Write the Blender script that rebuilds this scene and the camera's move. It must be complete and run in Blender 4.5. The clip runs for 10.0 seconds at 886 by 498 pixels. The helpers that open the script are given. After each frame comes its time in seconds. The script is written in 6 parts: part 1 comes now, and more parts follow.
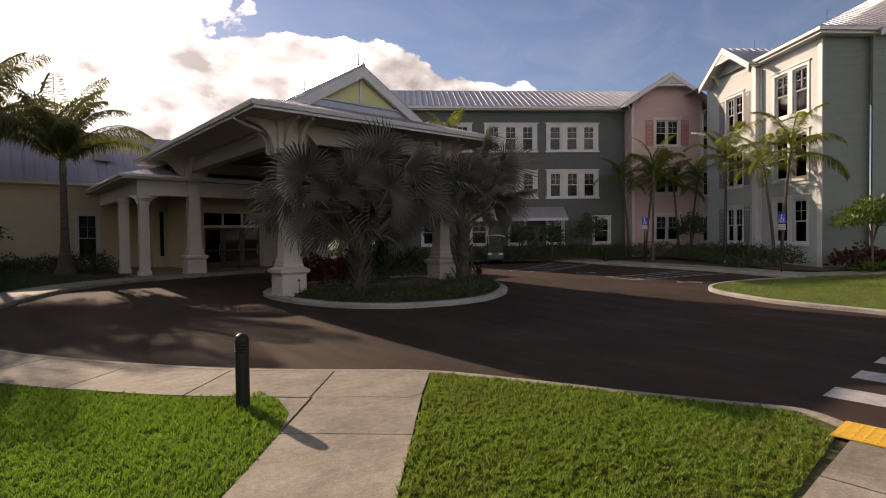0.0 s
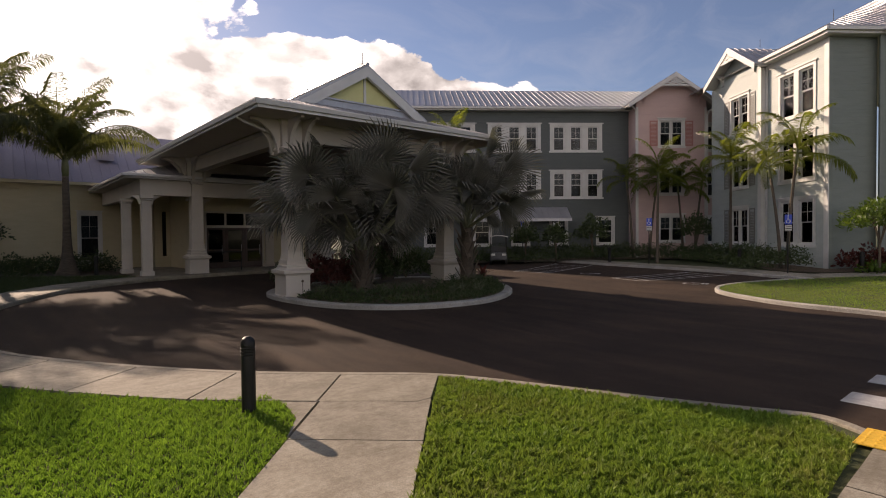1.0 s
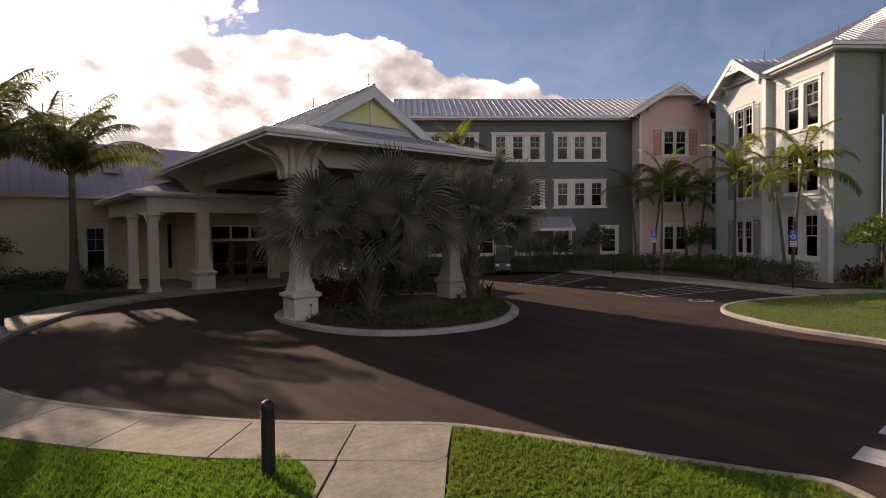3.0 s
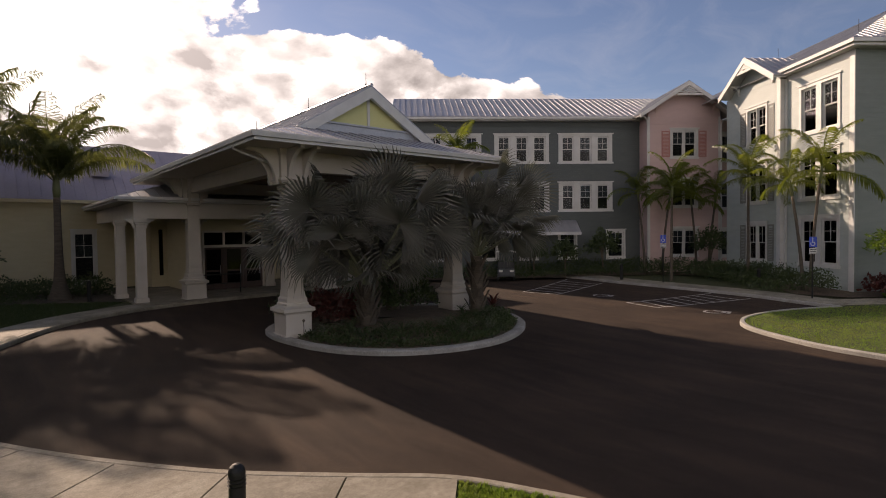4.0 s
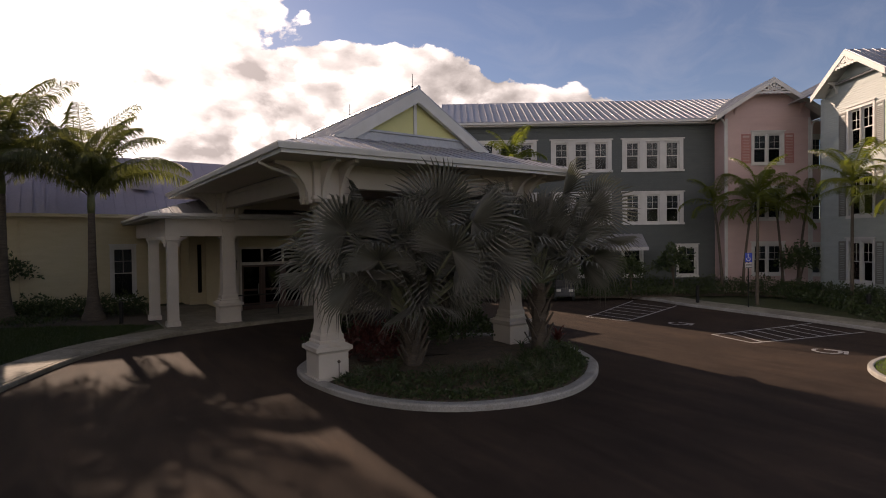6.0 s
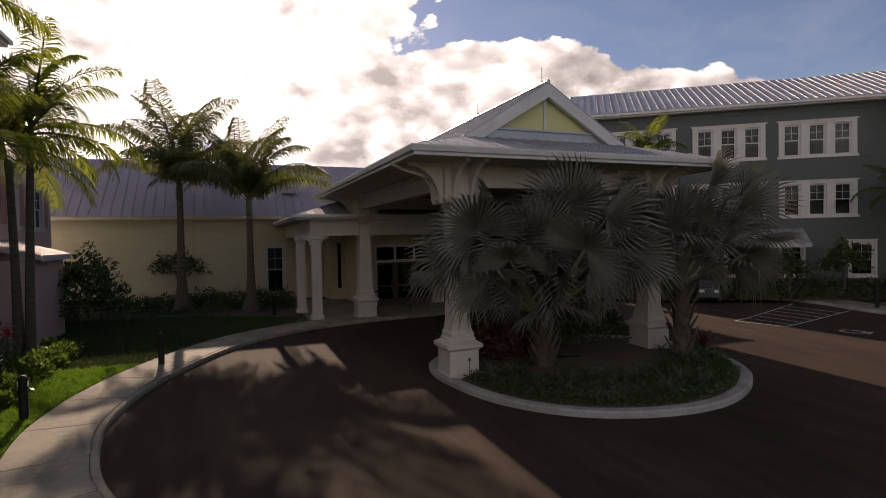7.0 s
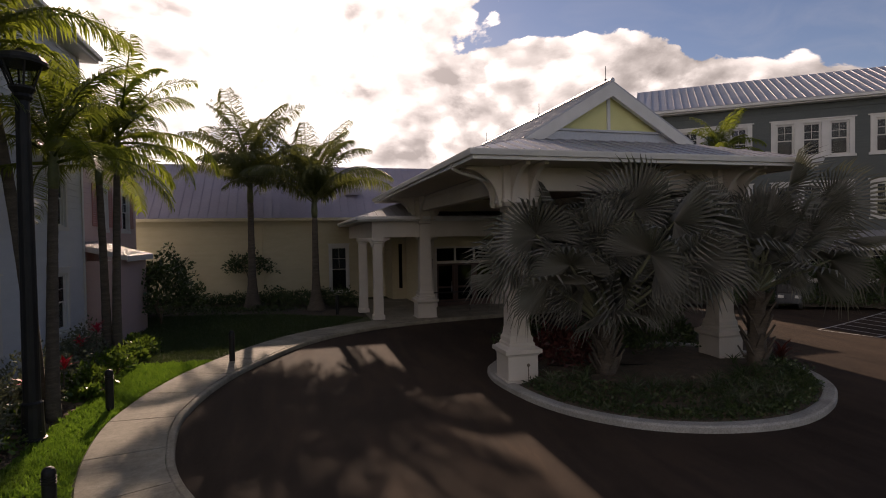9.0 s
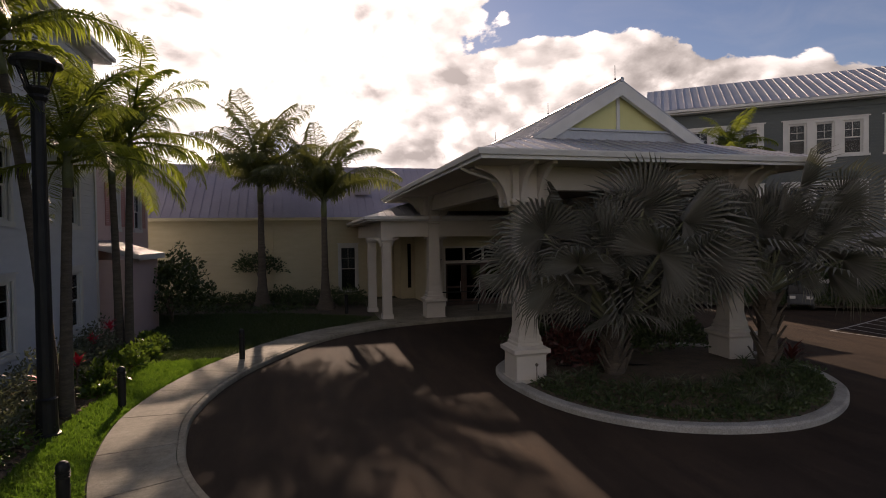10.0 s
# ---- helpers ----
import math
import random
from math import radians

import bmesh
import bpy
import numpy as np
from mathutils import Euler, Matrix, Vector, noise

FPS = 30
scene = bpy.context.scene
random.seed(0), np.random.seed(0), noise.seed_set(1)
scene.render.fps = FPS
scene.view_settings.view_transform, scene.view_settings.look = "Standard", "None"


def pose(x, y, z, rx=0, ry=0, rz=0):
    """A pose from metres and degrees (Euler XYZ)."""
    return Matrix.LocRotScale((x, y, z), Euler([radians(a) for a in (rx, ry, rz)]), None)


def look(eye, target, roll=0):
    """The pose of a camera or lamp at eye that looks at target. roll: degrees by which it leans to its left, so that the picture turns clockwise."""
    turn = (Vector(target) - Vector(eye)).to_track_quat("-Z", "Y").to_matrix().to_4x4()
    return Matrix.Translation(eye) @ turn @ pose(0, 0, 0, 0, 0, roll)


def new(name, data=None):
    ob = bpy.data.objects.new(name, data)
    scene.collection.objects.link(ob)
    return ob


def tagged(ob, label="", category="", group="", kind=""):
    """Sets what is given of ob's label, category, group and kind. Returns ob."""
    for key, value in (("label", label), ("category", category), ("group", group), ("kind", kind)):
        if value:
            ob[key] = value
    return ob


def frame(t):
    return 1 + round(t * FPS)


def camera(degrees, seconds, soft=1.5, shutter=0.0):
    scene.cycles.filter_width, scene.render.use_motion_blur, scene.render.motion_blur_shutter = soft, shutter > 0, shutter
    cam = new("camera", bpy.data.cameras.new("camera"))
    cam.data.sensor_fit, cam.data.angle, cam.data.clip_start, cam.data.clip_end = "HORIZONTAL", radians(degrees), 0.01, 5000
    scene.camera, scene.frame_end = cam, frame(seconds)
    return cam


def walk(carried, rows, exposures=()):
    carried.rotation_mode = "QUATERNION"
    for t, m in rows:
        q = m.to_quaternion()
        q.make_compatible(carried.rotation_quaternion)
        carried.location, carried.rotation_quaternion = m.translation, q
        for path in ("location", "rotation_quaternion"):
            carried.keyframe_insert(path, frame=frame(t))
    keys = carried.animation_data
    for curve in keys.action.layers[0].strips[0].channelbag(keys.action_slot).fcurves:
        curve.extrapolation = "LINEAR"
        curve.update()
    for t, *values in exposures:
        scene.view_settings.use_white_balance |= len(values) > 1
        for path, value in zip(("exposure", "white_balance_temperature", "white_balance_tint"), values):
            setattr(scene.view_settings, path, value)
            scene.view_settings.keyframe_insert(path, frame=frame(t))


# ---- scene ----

cam = camera(78.7, 10.0, 1.0)
PATH = [
    (0, (0.962, 1.047, 2.274), (2.263, 2.566, 2.226), -0.7),
    (0.5, (0.964, 1.164, 2.28), (2.263, 2.684, 2.231), -0.7),
    (1, (0.969, 1.225, 2.288), (2.266, 2.747, 2.241), -0.6),
    (1.5, (0.919, 1.258, 2.352), (2.214, 2.78, 2.302), -0.6),
    (2, (0.82, 1.227, 2.541), (2.115, 2.751, 2.49), -0.7),
    (2.5, (0.726, 1.201, 2.886), (2.02, 2.725, 2.83), -0.7),
    (4, (1.518, 2.219, 3.463), (2.809, 3.745, 3.405), -0.8),
    (4.5, (2.189, 3.019, 3.686), (3.48, 4.545, 3.629), -0.9),
    (5, (2.67, 3.725, 3.935), (3.963, 5.25, 3.881), -0.9),
    (5.2, (2.834, 3.904, 3.973), (4.124, 5.431, 3.923), -1.0),
    (6.3, (2.923, 4.457, 4.02), (3.957, 6.169, 3.983), -0.8),
    (6.5, (2.914, 4.473, 4.029), (3.844, 6.243, 3.987), -1.1),
    (7, (2.881, 4.536, 4.066), (3.633, 6.389, 4.027), -1.1),
    (7.5, (2.916, 4.505, 4.15), (3.583, 6.39, 4.109), -1.1),
    (8, (2.887, 4.547, 4.18), (3.505, 6.449, 4.139), -1.1),
    (8.5, (2.953, 4.544, 4.206), (3.52, 6.461, 4.165), -1.1),
    (9, (2.967, 4.555, 4.202), (3.504, 6.481, 4.162), -1.0),
    (9.5, (2.987, 4.53, 4.193), (3.501, 6.463, 4.155), -1.0),
    (10, (2.971, 4.518, 4.182), (3.476, 6.453, 4.143), -0.9),
]
walk(cam, [(t, look(eye, target, roll)) for t, eye, target, roll in PATH],
     [(0, 0.26, 7650, 28), (2.5, 0.26, 7650, 28), (4, 0.2, 7700, 28), (5, 0.22, 7700, 29), (6.5, 0.05, 7700, 29), (7.5, -0.02, 7700, 29), (10, -0.05, 7700, 29)])

# ---- world, sun ----
SUN_HEADING, SUN_ELEV = -3.0, 25.4      # degrees from +y towards +x, and above the horizon
sun_dir = Vector((math.sin(radians(SUN_HEADING)) * math.cos(radians(SUN_ELEV)),
                  math.cos(radians(SUN_HEADING)) * math.cos(radians(SUN_ELEV)), math.sin(radians(SUN_ELEV))))
sun = new("sun", bpy.data.lights.new("sun", "SUN"))
sun.data.energy, sun.data.angle, sun.data.color = 5.0, radians(0.6), (1.0, 0.9, 0.73)
sun.matrix_world = look(sun_dir * 100, (0, 0, 0))


class Nodes:
    """Short-hand for node trees."""
    def __init__(self, tree, keep=False):
        self.tree = tree
        if not keep:
            tree.nodes.clear()

    def add(self, kind, **values):
        n = self.tree.nodes.new(kind)
        for key, value in values.items():
            if key in n.inputs:
                n.inputs[key].default_value = value
        return n

    def link(self, a, b):
        self.tree.links.new(a, b)

    def math(self, op, a, b=0.0, clamp=False):
        n = self.tree.nodes.new("ShaderNodeMath")
        n.operation, n.use_clamp = op, clamp
        for i, v in enumerate((a, b)):
            if hasattr(v, "links"):
                self.link(v, n.inputs[i])
            else:
                n.inputs[i].default_value = v
        return n.outputs[0]

    def ramp(self, fac, stops):
        n = self.tree.nodes.new("ShaderNodeValToRGB")
        els = n.color_ramp.elements
        while len(els) < len(stops):
            els.new(0.5)
        for e, (p, c) in zip(els, stops):
            e.position, e.color = p, (*c, 1) if len(c) == 3 else c
        self.link(fac, n.inputs[0])
        return n.outputs[0]

    def mix(self, fac, a, b, blend="MIX"):
        n = self.tree.nodes.new("ShaderNodeMix")
        n.data_type, n.blend_type = "RGBA", blend
        for i, v in ((0, fac), (6, a), (7, b)):
            if hasattr(v, "links"):
                self.link(v, n.inputs[i])
            else:
                n.inputs[i].default_value = v if i == 0 else (*v, 1)
        return n.outputs[2]


world = bpy.data.worlds.new("sky")
scene.world = world
world.use_nodes = True
w = Nodes(world.node_tree)
out, bg = w.add("ShaderNodeOutputWorld"), w.add("ShaderNodeBackground", Strength=1.0)
sky = w.add("ShaderNodeTexSky")
sky.sky_type, sky.sun_disc = "NISHITA", False
sky.sun_elevation, sky.sun_rotation = radians(SUN_ELEV), radians(SUN_HEADING)
sky.air_density, sky.dust_density, sky.ozone_density = 1.0, 0.35, 4.0
co = w.add("ShaderNodeTexCoord")
sep = w.add("ShaderNodeSeparateXYZ")
w.link(co.outputs["Generated"], sep.inputs[0])
up = sep.outputs[2]
dot = w.tree.nodes.new("ShaderNodeVectorMath")
dot.operation = "DOT_PRODUCT"
w.link(co.outputs["Generated"], dot.inputs[0])
dot.inputs[1].default_value = sun_dir
toward = dot.outputs["Value"]
# cumulus: billowing noise on the direction, thicker round the sun and in a low bank; relief by a second sample nearer the sun


def billow(shift):
    mp = w.add("ShaderNodeMapping")
    mp.inputs["Scale"].default_value = (1.0, 1.0, 1.55)
    mp.inputs["Location"].default_value = shift
    w.link(co.outputs["Generated"], mp.inputs[0])
    a = w.add("ShaderNodeTexNoise", Scale=3.6, Detail=14.0, Roughness=0.6, Distortion=0.15)
    v = w.add("ShaderNodeTexVoronoi", Scale=12.0, Smoothness=0.35)
    v.feature = "SMOOTH_F1"
    w.link(mp.outputs[0], a.inputs["Vector"])
    bend = w.mix(0.16, (0, 0, 0), a.outputs[1], "ADD")
    mv = w.tree.nodes.new("ShaderNodeVectorMath")
    w.link(mp.outputs[0], mv.inputs[0])
    w.link(bend, mv.inputs[1])
    w.link(mv.outputs[0], v.inputs["Vector"])
    v2 = w.add("ShaderNodeTexVoronoi", Scale=31.0, Smoothness=0.35)
    v2.feature = "SMOOTH_F1"
    w.link(mv.outputs[0], v2.inputs["Vector"])
    puffs = w.math("ADD", w.math("MULTIPLY", v.outputs["Distance"], 0.34), w.math("MULTIPLY", v2.outputs["Distance"], 0.15))
    return w.math("SUBTRACT", w.math("ADD", a.outputs[0], 0.075), puffs), puffs


CLOUD = Vector((0.3, 0.2, 0.9))
n1, puff = billow(CLOUD)
n2, _ = billow(CLOUD + sun_dir * 0.018 + Vector((0, 0, 0.028)))
near = w.math("MULTIPLY", w.math("SUBTRACT", toward, 0.878), 3.6, True)
away = w.math("MULTIPLY", w.math("SUBTRACT", 0.89, toward), 1.8, True)
ea = w.tree.nodes.new("ShaderNodeVectorMath")
ea.operation = "DOT_PRODUCT"
w.link(co.outputs["Generated"], ea.inputs[0])
ea.inputs[1].default_value = (math.sin(radians(62)), math.cos(radians(62)), 0.25)
# Clear sky eastward; the last term adds unseen cloud elsewhere as fill light.
clear = w.math("SUBTRACT", w.math("MULTIPLY", w.math("MINIMUM", away, 0.25), w.math("MULTIPLY", w.math("SUBTRACT", ea.outputs["Value"], 0.5), 4.0, True)), w.math("MULTIPLY", w.math("SUBTRACT", 0.3, ea.outputs["Value"]), 0.15, True))
bk = w.tree.nodes.new("ShaderNodeVectorMath")
bk.operation = "DOT_PRODUCT"
w.link(co.outputs["Generated"], bk.inputs[0])
bk.inputs[1].default_value = (math.sin(radians(32)), math.cos(radians(32)), 0)
side = w.math("MULTIPLY", w.math("SUBTRACT", bk.outputs["Value"], 0.885), 17.0, True)
bank = w.math("MULTIPLY", w.math("MULTIPLY", side, 3.0, True), w.math("MULTIPLY", w.math("SUBTRACT", w.math("ADD", 0.265, w.math("MULTIPLY", side, 0.1)), up), 3.4, True))
cover = w.math("ADD", w.math("SUBTRACT", w.math("ADD", n1, near), clear), w.math("MULTIPLY", bank, 1.8))
dens = w.ramp(cover, [(0.515, (0, 0, 0)), (0.545, (1, 1, 1))])
glow = w.math("POWER", w.math("MAXIMUM", toward, 0.0), 13.0)
rim = w.math("SUBTRACT", 1.0, w.math("MULTIPLY", w.math("SUBTRACT", cover, 0.53), 4.5, True))
model = w.math("ADD", w.math("MULTIPLY", w.math("SUBTRACT", 0.168, puff), 3.0), w.math("MULTIPLY", w.math("SUBTRACT", n1, n2), 2.6))
relief = w.math("ADD", w.math("ADD", 0.62, model), w.math("MULTIPLY", rim, 0.3), True)
shade = w.ramp(relief, [(0.0, (0.36, 0.37, 0.37)), (0.5, (0.7, 0.735, 0.73)), (1.0, (1.26, 1.33, 1.32))])
# The 0.5 term brightens unseen cloud opposite the sun to fill shaded walls.
lit = w.math("ADD", w.math("ADD", 0.88, w.math("MULTIPLY", w.math("SUBTRACT", 0.0, toward, True), 0.5)), w.math("MULTIPLY", glow, 1.25))
cl = w.add("ShaderNodeVectorMath")
cl.operation = "SCALE"
w.link(shade, cl.inputs[0])
w.link(lit, cl.inputs["Scale"])
skys = w.add("ShaderNodeVectorMath")
skys.operation = "SCALE"
w.link(sky.outputs[0], skys.inputs[0])
skys.inputs["Scale"].default_value = 0.088
# thin high streaks
st = w.add("ShaderNodeMapping")
st.inputs["Rotation"].default_value = (0, 0, radians(25))
st.inputs["Scale"].default_value = (1.2, 5.0, 9.0)
w.link(co.outputs["Generated"], st.inputs[0])
wisp = w.add("ShaderNodeTexNoise", Scale=1.6, Detail=7.0, Roughness=0.6, Distortion=0.8)
w.link(st.outputs[0], wisp.inputs["Vector"])
veil = w.ramp(wisp.outputs[0], [(0.45, (0, 0, 0)), (0.8, (0.14, 0.14, 0.14))])
blue = w.mix(veil, skys.outputs[0], (0.62, 0.68, 0.72))
w.link(w.mix(dens, blue, cl.outputs[0]), bg.inputs[0])
w.link(bg.outputs[0], out.inputs[0])

# ---- materials ----


def surface(name, c1, c2, scale=3.0, rough=0.7, bump=0.15, fine=40.0, metal=0.0, stain=0.25, stretch=(1, 1, 1), per=0.0, spec=0.5):
    """Two tones mixed by coarse noise, darkened by fine grain; bump from the grain."""
    m = bpy.data.materials.new(name)
    m.use_nodes = True
    n = Nodes(m.node_tree)
    o, p = n.add("ShaderNodeOutputMaterial"), n.add("ShaderNodeBsdfPrincipled", Roughness=rough, Metallic=metal)
    p.inputs["Specular IOR Level"].default_value = spec
    c, mp = n.add("ShaderNodeTexCoord"), n.add("ShaderNodeMapping")
    mp.inputs["Scale"].default_value = stretch
    n.link(c.outputs["Object"], mp.inputs[0])
    a = n.add("ShaderNodeTexNoise", Scale=scale, Detail=4.0, Roughness=0.6)
    b = n.add("ShaderNodeTexNoise", Scale=fine, Detail=3.0, Roughness=0.65)
    n.link(mp.outputs[0], a.inputs["Vector"])
    n.link(mp.outputs[0], b.inputs["Vector"])
    col = n.mix(n.ramp(a.outputs[0], [(0.35, (0, 0, 0)), (0.65, (1, 1, 1))]), c1, c2)
    g = n.ramp(b.outputs[0], [(0.3, (1 - stain,) * 3), (0.65, (1, 1, 1))])
    col = n.mix(1.0, col, g, "MULTIPLY")
    if per:
        info = n.add("ShaderNodeObjectInfo")
        v = n.ramp(info.outputs["Random"], [(0.0, (1 - per,) * 3), (1.0, (1 + per,) * 3)])
        col = n.mix(1.0, col, v, "MULTIPLY")
    n.link(col, p.inputs["Base Color"])
    r = n.math("ADD", n.math("MULTIPLY", a.outputs[0], 0.2), rough - 0.1, True)
    n.link(r, p.inputs["Roughness"])
    bp = n.add("ShaderNodeBump", Strength=bump, Distance=0.02)
    n.link(b.outputs[0], bp.inputs["Height"])
    n.link(bp.outputs[0], p.inputs["Normal"])
    n.link(p.outputs[0], o.inputs[0])
    return m


def worn_asphalt():
    """Brown-black asphalt: fine stone, tyre-polished streaks along the drive, broad faded patches."""
    m = surface("asphalt", (0.044, 0.0295, 0.021), (0.067, 0.045, 0.032), 0.35, 0.9, 0.5, 70, stain=0.5, spec=0.18)
    n = Nodes(m.node_tree, True)
    p = next(q for q in m.node_tree.nodes if q.type == "BSDF_PRINCIPLED")
    col = p.inputs["Base Color"].links[0].from_socket
    c, mp = n.add("ShaderNodeTexCoord"), n.add("ShaderNodeMapping")
    mp.inputs["Rotation"].default_value = (0, 0, radians(-28))
    mp.inputs["Scale"].default_value = (1.6, 0.3, 1)
    n.link(c.outputs["Object"], mp.inputs[0])
    st, gr = n.add("ShaderNodeTexNoise", Scale=1.0, Detail=5.0, Roughness=0.6, Distortion=0.6), n.add("ShaderNodeTexNoise", Scale=260.0, Detail=2.0)
    n.link(mp.outputs[0], st.inputs["Vector"])
    n.link(c.outputs["Object"], gr.inputs["Vector"])
    col = n.mix(1.0, col, n.ramp(st.outputs[0], [(0.3, (0.72, 0.71, 0.7)), (0.5, (1.0, 1.0, 1.0)), (0.7, (1.38, 1.33, 1.26))]), "MULTIPLY")
    col = n.mix(1.0, col, n.ramp(gr.outputs[0], [(0.35, (0.6, 0.6, 0.6)), (0.62, (1.25, 1.25, 1.25)), (0.72, (2.0, 1.9, 1.8))]), "MULTIPLY")
    n.link(col, p.inputs["Base Color"])
    return m


def stained_concrete():
    """Broomed concrete with drifting brown stains and fine pitting."""
    m = surface("concrete", (0.212, 0.19, 0.146), (0.335, 0.31, 0.252), 1.1, 0.85, 0.35, 60, stain=0.3, per=0.08)
    n = Nodes(m.node_tree, True)
    p = next(q for q in m.node_tree.nodes if q.type == "BSDF_PRINCIPLED")
    col = p.inputs["Base Color"].links[0].from_socket
    c, mp = n.add("ShaderNodeTexCoord"), n.add("ShaderNodeMapping")
    mp.inputs["Rotation"].default_value = (0, 0, radians(42))
    mp.inputs["Scale"].default_value = (1.2, 5.0, 1)
    n.link(c.outputs["Object"], mp.inputs[0])
    a, b = n.add("ShaderNodeTexNoise", Scale=1.0, Detail=8.0, Roughness=0.7, Distortion=1.2), n.add("ShaderNodeTexNoise", Scale=9.0, Detail=6.0, Roughness=0.75)
    n.link(mp.outputs[0], a.inputs["Vector"])
    n.link(c.outputs["Object"], b.inputs["Vector"])
    col = n.mix(1.0, col, n.ramp(a.outputs[0], [(0.35, (0.86, 0.83, 0.8)), (0.5, (1.0, 0.99, 0.97)), (0.66, (1.08, 1.08, 1.07))]), "MULTIPLY")
    col = n.mix(1.0, col, n.ramp(b.outputs[0], [(0.38, (0.82, 0.8, 0.77)), (0.6, (1.06, 1.06, 1.06))]), "MULTIPLY")
    n.link(col, p.inputs["Base Color"])
    return m


def turf_blades(name, straw, glow):
    """Grass blades: two greens by blade, straw-coloured worn patches."""
    m = leafy(name, (0.045, 0.11, 0.009), (0.27, 0.44, 0.045), 0.6, 0.45, glow)
    n = Nodes(m.node_tree, True)
    p = next(q for q in m.node_tree.nodes if q.type == "BSDF_PRINCIPLED")
    col = p.inputs["Base Color"].links[0].from_socket
    c, a = n.add("ShaderNodeTexCoord"), n.add("ShaderNodeTexNoise", Scale=0.9, Detail=6.0, Roughness=0.7)
    n.link(c.outputs["Object"], a.inputs["Vector"])
    n.link(n.mix(n.ramp(a.outputs[0], [(0.44, (0, 0, 0)), (0.68, (straw, straw, straw))]), col, (0.3, 0.21, 0.07)), p.inputs["Base Color"])
    return m


def leafy(name, c1, c2, rough=0.45, trans=0.35, glow=(0.34, 0.38, 0.05)):
    """Leaves: two greens by leaf, some light passing through."""
    m = bpy.data.materials.new(name)
    m.use_nodes = True
    n = Nodes(m.node_tree)
    o, p = n.add("ShaderNodeOutputMaterial"), n.add("ShaderNodeBsdfPrincipled", Roughness=rough)
    t, mx = n.add("ShaderNodeBsdfTranslucent"), n.add("ShaderNodeMixShader", Fac=trans)
    g = n.add("ShaderNodeNewGeometry")
    c, no = n.add("ShaderNodeTexCoord"), n.add("ShaderNodeTexNoise", Scale=2.0, Detail=2.0)
    n.link(c.outputs["Object"], no.inputs["Vector"])
    f = n.math("ADD", n.math("MULTIPLY", g.outputs["Random Per Island"], 0.6), n.math("MULTIPLY", no.outputs[0], 0.5), True)
    col = n.mix(f, c1, c2)
    n.link(col, p.inputs["Base Color"])
    n.link(n.mix(0.4, col, glow), t.inputs[0])
    n.link(p.outputs[0], mx.inputs[1])
    n.link(t.outputs[0], mx.inputs[2])
    n.link(mx.outputs[0], o.inputs[0])
    return m


def glass(name, tint=(0.75, 0.8, 0.82), mirror=0.35):
    m = bpy.data.materials.new(name)
    m.use_nodes = True
    n = Nodes(m.node_tree)
    o, t = n.add("ShaderNodeOutputMaterial"), n.add("ShaderNodeBsdfTransparent", Color=(*tint, 1))
    g, mx, lw = n.add("ShaderNodeBsdfGlossy", Roughness=0.02), n.add("ShaderNodeMixShader"), n.add("ShaderNodeFresnel", IOR=1.3)
    n.link(n.math("ADD", lw.outputs[0], mirror * 0.05, True), mx.inputs[0])
    n.link(t.outputs[0], mx.inputs[1])
    n.link(g.outputs[0], mx.inputs[2])
    n.link(mx.outputs[0], o.inputs[0])
    return m


